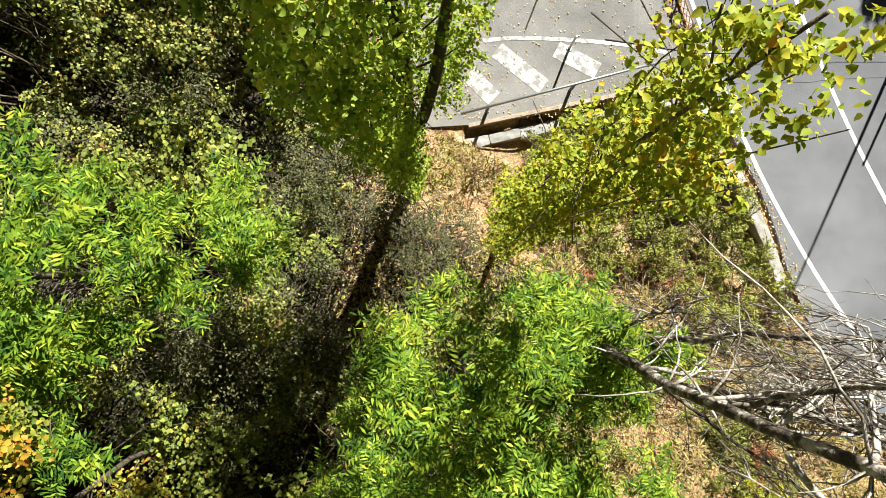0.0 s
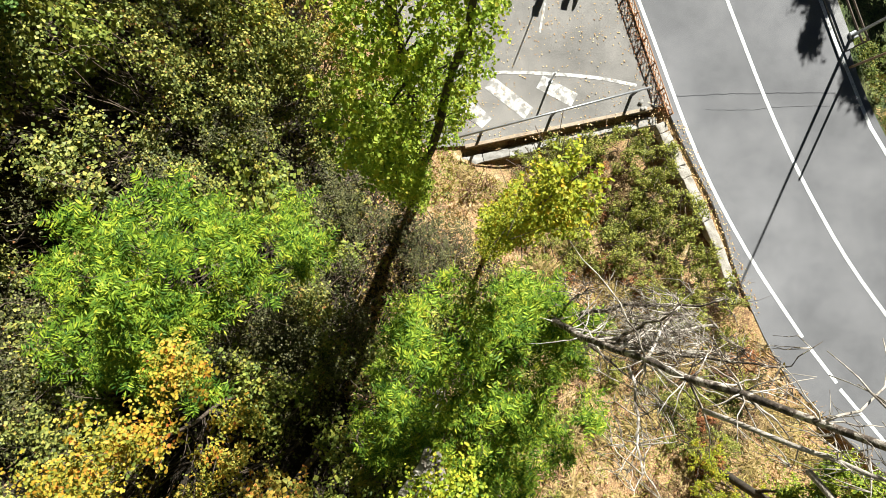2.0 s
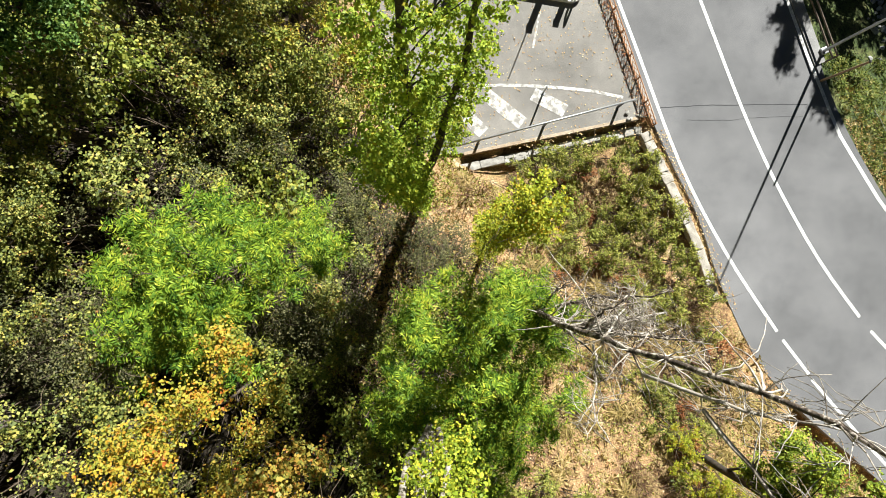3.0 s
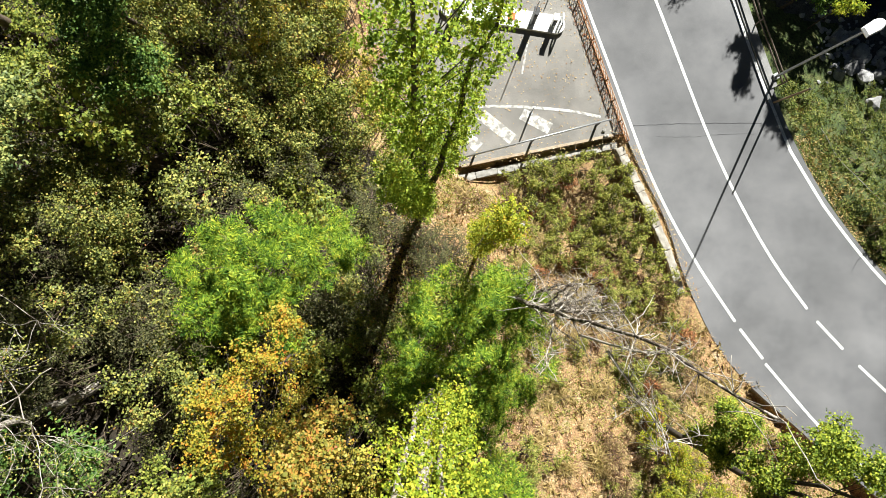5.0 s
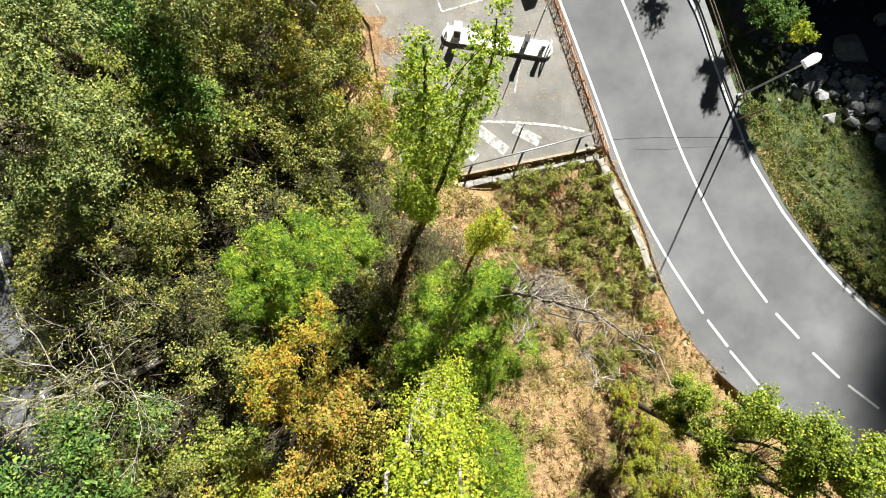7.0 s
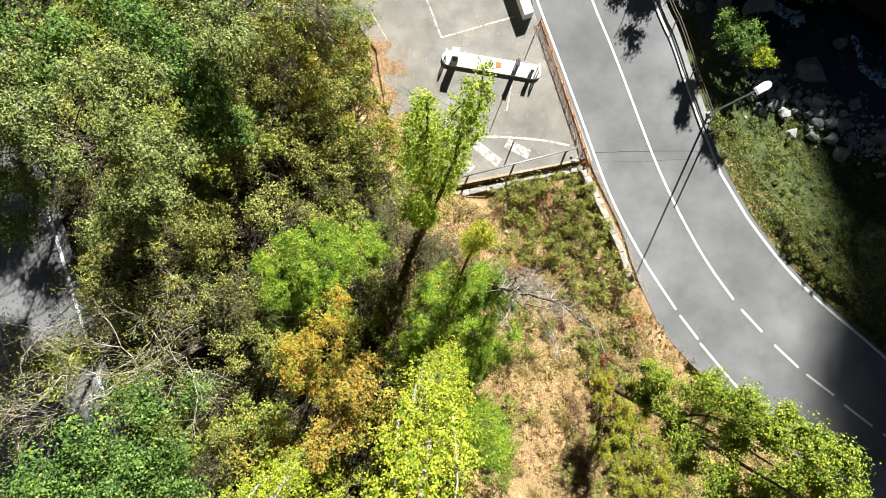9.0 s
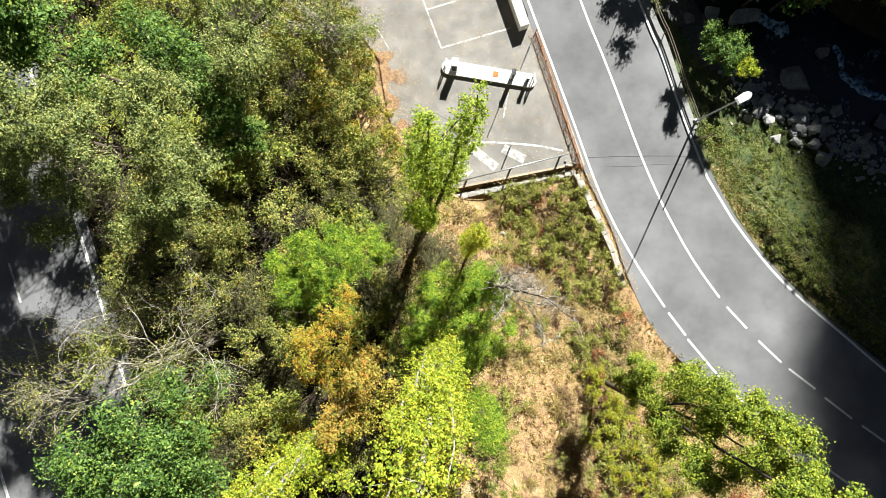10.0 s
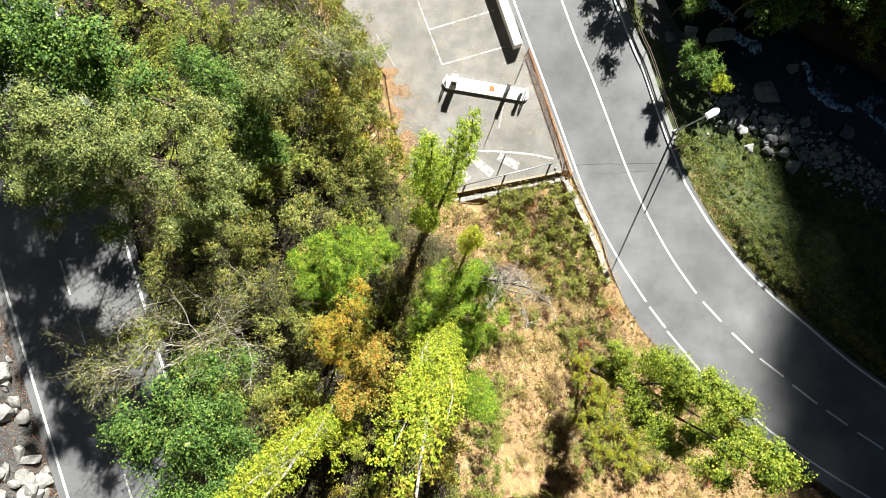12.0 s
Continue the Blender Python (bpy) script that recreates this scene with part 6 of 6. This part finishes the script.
# lower trees close behind the stream, taller ones further along the valley, mostly out of view and sized for their
# shade
for k, (x, y, h) in enumerate(((14.6, 23.1, 10.8), (17.6, 24.4, 10.0), (22.6, 21.8, 12.0), (28.6, 19.4, 9.0), (32.2, 17.6, 6.5), (35.6, 15.0, 4.6), (31.4, 21.6, 6.0), (35.5, 19.5, 6.5), (23.6, 17.6, 7.0), (26.2, 17.8, 8.6), (24.6, 20.2, 11.0))):
    z = lay(x, y)
    tree("alder_shrub_tree", "leafy tree between parapet and stream", (x, y), (x, y, z + h), [("e", 54, (x, y, z + h * 0.68), (2.0 + h * 0.05, 2.1, h * 0.3))], LEAF_GREEN, BARK, 0.12, 94 + k, 14, "quad", 0.13 if k < 2 else 0.19, 110 if k < 2 else 34, 0.4, 0.7, group="trees by the stream")
# unseen row added to keep the stream bed shaded
low = []
for k in range(6):
    low.append((21.5 + 2.2 * k + far_rng.uniform(-0.5, 0.5), 24.6 - 0.5 * k + far_rng.uniform(-0.7, 0.7), 10.8 + far_rng.uniform(-0.8, 0.8), 2.7))
    low.append((23 + 2.4 * k + far_rng.uniform(-0.5, 0.5), 28.5 - 0.5 * k + far_rng.uniform(-0.7, 0.7), 12.4 + far_rng.uniform(-0.8, 0.8), 2.8))
for group, n, per, size in ((low, 70, 34, 0.6),):
    first = None
    for x, y, h, r in group:
        if first is None:
            first, h0, r0 = tall_tree(x, y, h, r, 100 + n, n, per, size), h, r
        else:
            copy_thing(first, Matrix.Translation((x, y, lay(x, y) - 0.15)) @ Matrix.Rotation(far_rng.uniform(0, 6.28), 4, "Z") @ Matrix.Diagonal((r / r0, r / r0, h / h0, 1)))

# thick undergrowth on the far bank
for k in range(11):
    plant(mixed_sh[1], 27.5 + 1.4 * k + far_rng.uniform(-0.6, 0.6), 20.5 - 0.88 * k + (k % 3) * 1.7, height=far_rng.uniform(3.0, 4.2), wide=2.0)

# unseen mountain flank added far beyond the stream, its skyline shaped to throw the soft shade over the lower bend
def mountain():
    along_sun, across = np.array((0.365, 0.931)), np.array((0.931, -0.365))
    vs, fs = [], []
    lat = np.linspace(-60, 330, 240)
    dep = np.linspace(-1, 1, 17)
    for q in lat:
        crest = crest_at(q) + 0.9 * noise.noise(Vector((q * 0.3, 0, 0))) + (min(0.0, 55 - q) * 0.4)
        for d in dep:
            p = along_sun * (SPUR + d * 150) + across * q
            n = 9 * noise.noise(Vector((p[0] * 0.02, p[1] * 0.02, 1))) * min(1, abs(d) * 4)
            vs.append((p[0], p[1], max(-30.0, crest * (1 - abs(d)) + n * (1 - abs(d)))))
    w2 = len(dep)
    for i in range(len(lat) - 1):
        for j in range(w2 - 1):
            fs.append((i * w2 + j, (i + 1) * w2 + j, (i + 1) * w2 + j + 1, i * w2 + j + 1))
    ob = put_mesh("backdrop_mountain", indexed("backdrop_mountain", vs, fs), GRASS)
    return tagged(ob, "unseen mountain flank added to shade the lower bend", "mountain", kind="structure")


SPUR = 330.0


def crest_at(q):
    return 0.8 * (SPUR - float(np.interp(q, [-60, 14, 18, 20, 21.5, 23, 25, 26.3, 28.4, 31, 55], [240, 44, 24, 20, 16, 12.8, 12.2, 12, 9.5, 3, -73])))


mountain()
# unseen pines, their tops set to feather the shade's edge
pine = None
for k, q in enumerate((24.9, 26.2, 27.4, 28.4, 29.4, 30.5, 31.5, 32.5, 33.5)):
    px, py = 0.365 * SPUR + 0.931 * q, 0.931 * SPUR - 0.365 * q
    foot_z = crest_at(q + 1.2) - (16.0, 15.5, 13.5)[k] if k < 3 else crest_at(q + 1.2) - 12.5
    if pine is None:
        at0 = Vector((px, py, lay(px, py) - 0.15))
        pine = tree("pine_tree", "unseen pine added on the crest to soften the bend's shade", (px, py), (px, py, at0.z + 20),
                    [("e", 54, (px, py, at0.z + 12.5), (3.4, 3.4, 6.8))], LEAF_GREEN, BARK_DARK, 0.3, 120, 16, "quad", 0.5, 12, 0.7, 0.7, group="pines on the mountain crest")
        pine.location.z = foot_z
    else:
        copy_thing(pine, Matrix.Translation((px, py, foot_z)) @ Matrix.Rotation(k * 1.3, 4, "Z") @ Matrix.Diagonal((1.4, 1.4, 1, 1) if k < 4 else (1.15, 1.15, 1, 1)))

# ---- ground cover ----
def scatter(n, region, rng):
    out = []
    while len(out) < n:
        p = region(rng)
        if p:
            out.append(p)
    return np.array(out)


nrng = np.random.default_rng(9)
prng = random.Random(31)


def slope_spot(r):
    y = r.uniform(-18, 4)
    foot = float(np.interp(y, FOOT_Y, FOOT_X))
    x = r.uniform(max(-3.0, foot - 16), foot + (1.0 * r.random() if y < -2.6 else 0.3))
    if lay(x, y) < -0.4:
        return None
    return (x, y, max(lay(x, y), 0.0 if x > foot and y < -2.6 else -9) + 0.02)


pos = scatter(44000, slope_spot, prng)
tagged(put_mesh("leaf_litter", quads("leaf_litter", leaf_quads(pos, 0.075, nrng, 0.75, 0.0, 0.35)), LEAF_FALLEN), "dry fallen leaves on the slope", "fallen leaves", kind="stuff")


def park_spot(r):
    x, y = r.uniform(-6, 9.5), r.uniform(4.6, 24)
    left = float(np.interp(y, [4, 5.5, 9.3, 13, 16, 22], [-2.2, -2.4, -3.8, -4.4, -6.7, -9.3]))
    right = float(np.interp(y, [5.8, 15.5, 18.6, 24], [9.4, 5.7, 4.6, 2.6]))
    if x < left or x > right:
        return None
    keep = 0.08 + 1.8 * math.exp(-(x - left) / 0.8) + 0.6 * max(0, noise.noise(Vector((x * 0.6, y * 0.6, 4)))) + 0.5 * math.exp(-(right - x) / 0.3) + 0.3 * math.exp(-(y - 4.6) / 1.0)
    return (x, y, 0.007) if r.random() < keep else None


pos = scatter(5600, park_spot, prng)
tagged(put_mesh("leaf_litter", quads("leaf_litter", leaf_quads(pos, 0.065, nrng, 0.7, 0.0, 0.05)), LEAF_SCATTER), "dry fallen leaves strewn over the car park", "fallen leaves", kind="stuff")


def gold_spot(r):
    y = r.uniform(4.8, 13.5)
    left = float(np.interp(y, [4, 5.5, 9.3, 13, 16], [-2.2, -2.4, -3.8, -4.4, -6.7]))
    d = abs(r.gauss(0, 0.9))
    return (left + d, y, 0.01 + 0.015 * r.random()) if noise.noise(Vector((left + d, y * 0.8, 12))) > -0.25 + 0.25 * d else None


pos = scatter(5600, gold_spot, prng)
tagged(put_mesh("leaf_drift", quads("leaf_drift", leaf_quads(pos, 0.065, nrng, 0.75, 0.0, 0.12)), LEAF_FALLEN), "golden drift of fallen leaves below the shrubs of the car park", "fallen leaves", kind="stuff")


def tufts(n, region, rng, nr, height, blades=7):
    p = np.repeat(scatter(n, region, rng), blades, axis=0)
    k = len(p)
    p[:, :2] += nr.normal(0, 0.06, (k, 2))
    d = unit(np.column_stack([nr.normal(0, 0.6, (k, 2)), np.ones(k)]))
    L = (height * nr.uniform(0.5, 1.3, k))[:, None]
    s = unit(np.cross(d, nr.normal(0, 1, (k, 3)))) * 0.009
    out = nr.normal(0, 1, (k, 3)) * 0.08
    out[:, 2] = 0
    return np.stack([p - s, p + s, p + d * L * 0.7 + s * 0.7, p + d * L + out], axis=1).reshape(-1, 3)


def verge_spot(r):
    y = r.uniform(-14, 9)
    edge = float(np.interp(y, EDGE_Y, EDGE_X))
    x = edge + 0.25 + r.random() * 9
    if to_river(x, y) < 5:
        return None
    return (x, y, lay(x, y))


tagged(put_mesh("grass", quads("grass", tufts(3600, verge_spot, prng, nrng, 0.15, 5)), BLADE_GREEN), "rough grass on the verge by the stream", "grass", kind="stuff")
tagged(put_mesh("grass", quads("grass", tufts(3400, slope_spot, prng, nrng, 0.22)), BLADE), "dry yellow grass on the slope", "grass", kind="stuff")


tuft = shrub_master("grass_tuft", "low tuft of grass and herbs on the road bank", LEAF_BANK, TWIG, 67, 0.6, 0.5, 12, 30, 0.12, 0.12, 0.35, 4, group="tufts on the road bank")
vrng = random.Random(44)
for k in range(85):
    x, y, z = scatter(1, verge_spot, vrng)[0]
    d = x - float(np.interp(y, EDGE_Y, EDGE_X))
    if d < 0.9 or d > 6.5 or y < -9:
        continue
    plant(tuft, float(x), float(y), height=vrng.uniform(0.35, 0.8) * (1.25 if d < 2.2 and y < 3 else 0.8), wide=vrng.uniform(0.8, 1.5))


def dry_edge_spot(r):
    y = r.uniform(-12, 8)
    x = float(np.interp(y, EDGE_Y, EDGE_X)) + 0.4 + abs(r.gauss(0, 1.3))
    return (x, y, lay(x, y)) if to_river(x, y) > 5 and noise.noise(Vector((x * 0.7, y * 0.7, 1.5))) > -0.2 else None


tagged(put_mesh("grass", quads("grass", tufts(700, dry_edge_spot, prng, nrng, 0.14, 6)), BLADE), "dry yellow grass along the edge of the road", "grass", kind="stuff")


def verge_leaf_spot(r):
    y = r.uniform(-14, 6)
    x = float(np.interp(y, EDGE_Y, EDGE_X)) + 0.1 + abs(r.gauss(0, 0.45))
    return (x, y, lay(x, y) + 0.03)


pos = scatter(3600, verge_leaf_spot, prng)
tagged(put_mesh("leaf_drift", quads("leaf_drift", leaf_quads(pos, 0.06, nrng, 0.7, 0.0, 0.2)), LEAF_SCATTER), "tan fallen leaves between road edge and grass bank", "fallen leaves", kind="stuff")


def verge_herb_spot(r):
    p = verge_spot(r)
    if p is None or noise.noise(Vector((p[0] * 0.8, p[1] * 0.8, 3.3))) < 0.0 + 0.1 * (p[0] - float(np.interp(p[1], EDGE_Y, EDGE_X)) - 2.0):
        return None
    return (p[0], p[1], p[2] + 0.05 + 0.4 * r.random() * max(0.15, noise.noise(Vector((p[0] * 1.6, p[1] * 1.6, 8.3))) + 0.35))


pos = scatter(13000, verge_herb_spot, prng)
tagged(put_mesh("low_herbs", quads("low_herbs", leaf_quads(pos, 0.12, nrng, 0.5, 0.1, 0.6)), LEAF_BANK), "low leafy herbs in the grass of the road bank", "undergrowth", kind="stuff")


def mossy_spot(r):
    x, y = 10.6 + r.gauss(0, 1.2), -5.9 + r.gauss(0, 0.9)
    return (x, y, lay(x, y)) if lay(x, y) > -0.1 and x < float(np.interp(y, FOOT_Y, FOOT_X)) - 0.3 else None


tagged(put_mesh("grass", quads("grass", tufts(900, mossy_spot, prng, nrng, 0.2)), BLADE_GREEN), "fresh green grass patch on the clearing", "grass", kind="stuff")


def herb_spot(r):
    p = slope_spot(r)
    if p is None or noise.noise(Vector((p[0] * 0.55, p[1] * 0.55, 6.2))) < (-0.05 if p[1] > -8 else 0.08):
        return None
    return (p[0], p[1], p[2] + 0.05 + 0.12 * r.random())


pos = scatter(22000, herb_spot, prng)
tagged(put_mesh("low_herbs", quads("low_herbs", leaf_quads(pos, 0.085, nrng, 0.6, 0.1, 0.5)), LEAF_SHRUB), "low green and yellowing herbs between the dry leaves", "undergrowth", kind="stuff")


def thicket_spot(r):
    y = r.uniform(-18, 15)
    foot = float(np.interp(y, FOOT_Y, FOOT_X))
    x = r.uniform(upper_edge(y) + 0.9, min(foot - 0.6, 2.2))
    if y > 0 and x > foot - 1.0 or x > 0.3 and -0.5 < y < 4:
        return None
    return (x, y, lay(x, y) + 0.1 + 0.9 * r.random() * (0.6 + noise.noise(Vector((x * 0.5, y * 0.5, 7)))))


pos = scatter(24000, thicket_spot, prng)
tagged(put_mesh("bramble_carpet", quads("bramble_carpet", leaf_quads(pos, 0.12, nrng, 0.75)), LEAF_BRAMBLE), "low carpet of bramble leaves under the trees", "undergrowth", kind="stuff")


def upper_bank_spot(r):
    y = r.uniform(-20, 8)
    x = upper_edge(y) - 7.75 - abs(r.gauss(0, 1.8))
    return (x, y, lay(x, y) + 0.05 + 0.25 * r.random())


pos = scatter(7000, upper_bank_spot, prng)
tagged(put_mesh("leaf_litter", quads("leaf_litter", leaf_quads(pos, 0.07, nrng, 0.7, 0.0, 0.5)), LEAF_RUSSET), "brown fallen leaves caught on the rock bank", "fallen leaves", kind="stuff")


def drift_spot(r):
    s = r.random()
    x0, y0 = 9.3 + (6.1 - 9.3) * s, 5.75 + (14.9 - 5.75) * s
    d = r.random() ** 1.4 * 0.62
    return (x0 - 0.94 * d + 0.12, y0 - 0.33 * d, 0.015 + 0.04 * r.random())


pos = scatter(1000, drift_spot, prng)
tagged(put_mesh("leaf_drift", quads("leaf_drift", leaf_quads(pos, 0.08, nrng, 0.7, 0.0, 0.5)), LEAF_RUSSET), "russet drift of fallen leaves along the fence", "fallen leaves", kind="stuff")


def kerb_spot(r):
    s = r.random()
    x0, y0 = 9.35 + (12.6 - 9.35) * s, 5.4 + (-2.6 - 5.4) * s
    return (x0 + 0.12 + r.uniform(0, 0.55), y0 + r.uniform(-0.1, 0.2), 0.008)


pos = scatter(450, kerb_spot, prng)
tagged(put_mesh("leaf_drift", quads("leaf_drift", leaf_quads(pos, 0.07, nrng, 0.7, 0.0, 0.12)), LEAF_SCATTER), "dry leaves between kerb wall and road", "fallen leaves", kind="stuff")


def straw(n, region, rng, nr):
    p = scatter(n, region, rng)
    d = unit(np.column_stack([nr.normal(0, 1, (n, 2)), nr.normal(0, 0.12, n)])) * nr.uniform(0.1, 0.34, (n, 1))
    s = unit(np.cross(d, np.array((0, 0, 1.0)))) * 0.007
    p[:, 2] += 0.03
    return np.stack([p - s, p + s, p + d + s * 0.4, p + d - s * 0.4], axis=1).reshape(-1, 3)


tagged(put_mesh("straw", quads("straw", straw(18000, slope_spot, prng, nrng)), STRAW), "pale dry straw lying on the slope", "straw", kind="stuff")

# pale cable lying along the verge
cl = resampled([(19.6, 6.4), (20.5, 5.0), (22.5, 2.5), (23.7, 1.0), (28.2, -3.4), (33.3, -7.7), (38, -11)], 60)
tb = Tubes()
tb.add(np.array([(x - 20, y - 5, lay(x, y) + 0.2 + 0.05 * math.sin(3 * x)) for x, y in cl]), 0.014, 6)
cable = put_mesh("cable", tb.mesh("cable"), CONCRETE)
cable.location = (20, 5, 0)
tagged(cable, "pale cable lying along the grass verge", "cable")


# ---- dark car further down the road ----
def car(x, y, turn):
    root = empty("car", (0, 0, 0), "dark blue-black estate car on the lower road", "car")
    root.matrix_world = Matrix.Translation((x, y, 0.006)) @ Matrix.Rotation(turn, 4, "Z")
    prof = [(-2.15, 0.35), (-2.2, 0.75), (-2.05, 0.98), (-1.0, 1.05), (0.95, 1.02), (1.75, 0.92), (2.12, 0.72), (2.15, 0.38), (1.7, 0.28), (-1.8, 0.28)]
    bm = bmesh.new()
    rows = []
    for yy, sc in ((-0.9, 0.97), (-0.8, 1.0), (0.8, 1.0), (0.9, 0.97)):
        rows.append([bm.verts.new((px * sc, yy, 0.3 + (pz - 0.3) * (0.92 if abs(yy) > 0.85 else 1.0))) for px, pz in prof])
    for r0, r1 in zip(rows, rows[1:]):
        for i in range(len(prof)):
            j = (i + 1) % len(prof)
            bm.faces.new((r0[i], r0[j], r1[j], r1[i]))
    bm.faces.new(rows[0][::-1])
    bm.faces.new(rows[-1])
    bmesh.ops.recalc_face_normals(bm, faces=bm.faces)
    bmesh.ops.bevel(bm, geom=list(bm.edges), offset=0.05, segments=2, affect="EDGES", profile=0.6)
    part("body", bm, CAR_PAINT, root, smooth=True)
    bm = bmesh.new()
    lo = [bm.verts.new(v) for v in ((-1.95, -0.78, 1.0), (0.95, -0.8, 1.0), (0.95, 0.8, 1.0), (-1.95, 0.78, 1.0))]
    hi = [bm.verts.new(v) for v in ((-1.5, -0.62, 1.5), (0.15, -0.64, 1.52), (0.15, 0.64, 1.52), (-1.5, 0.62, 1.5))]
    bm.faces.new(hi)
    for i in range(4):
        j = (i + 1) % 4
        bm.faces.new((lo[i], lo[j], hi[j], hi[i]))
    bmesh.ops.recalc_face_normals(bm, faces=bm.faces)
    part("window", bm, CAR_GLASS, root, "dark glazing")
    part("roof", box(bmesh.new(), (1.72, 1.3, 0.06), (-0.68, 0, 1.54), 0, 0.025), CAR_PAINT, root)
    for s in (-0.55, 0.55):
        part("roof_rail", rod(bmesh.new(), (-1.45, s, 1.6), (0.1, s, 1.6), 0.02, 6), GALV, root)
    for px in (-1.35, 1.35):
        for s in (-0.82, 0.82):
            wheel = part("wheel", rod(bmesh.new(), (px, s - 0.1, 0.33), (px, s + 0.1, 0.33), 0.33, 20), DARK_METAL, root)
            part("rim", rod(bmesh.new(), (px, s - 0.105, 0.33), (px, s + 0.105, 0.33), 0.2, 14), GALV, wheel)
    for s in (-0.68, 0.68):
        part("headlight", box(bmesh.new(), (0.1, 0.36, 0.14), (2.08, s, 0.72), 0, 0.03), WHITE_METAL, root)
        part("tail_light", box(bmesh.new(), (0.1, 0.26, 0.3), (-2.12, s, 0.86), 0, 0.03), RED_LENS, root)
        part("mirror", box(bmesh.new(), (0.14, 0.2, 0.14), (0.75, s * 1.42, 1.05), 0, 0.04), CAR_PAINT, root)


CAR_PAINT = surface("car_paint_dark", [(0.3, (0.012, 0.014, 0.022)), (0.7, (0.02, 0.022, 0.032))], 3, 80, 0.1, 0.18, 0.3, bump=0.02)
CAR_GLASS = surface("car_glass_dark", [(0.3, (0.01, 0.012, 0.014)), (0.7, (0.016, 0.018, 0.02))], 3, 80, 0.05, 0.06, 0.0, bump=0.0)
RED_LENS = surface("lens_red", [(0.3, (0.4, 0.01, 0.01)), (0.7, (0.5, 0.02, 0.02))], 3, 80, 0.05, 0.2)
car(45.0, -21.5, math.atan2(-7.5, 15))

# fallen branch and pale stones in the litter
br = Tubes()
br.add(bent((0, 0, 0.05), (1.3, -1.1, 0.1), 9, np.random.default_rng(2), 0.05), np.linspace(0.07, 0.03, 9), 7)
log = put_mesh("fallen_branch", br.mesh("fallen_branch"), BARK_PALE)
log.location = (4.1, 2.5, lay(4.5, 2.0) + 0.02)
tagged(log, "bleached fallen branch lying in leaf litter", "branch")

# slim bleached pole fallen across the clearing
br = Tubes()
br.add(bent((0, 0, lay(7.2, -10.6) + 0.35), (2.5, -2.8, lay(9.7, -13.4) + 0.3), 12, np.random.default_rng(4), 0.03), np.linspace(0.06, 0.03, 12), 7)
log = put_mesh("fallen_branch", br.mesh("fallen_branch"), BARK_PALE)
log.location = (7.2, -10.6, 0)
tagged(log, "long slim bleached branch fallen across the clearing", "branch")
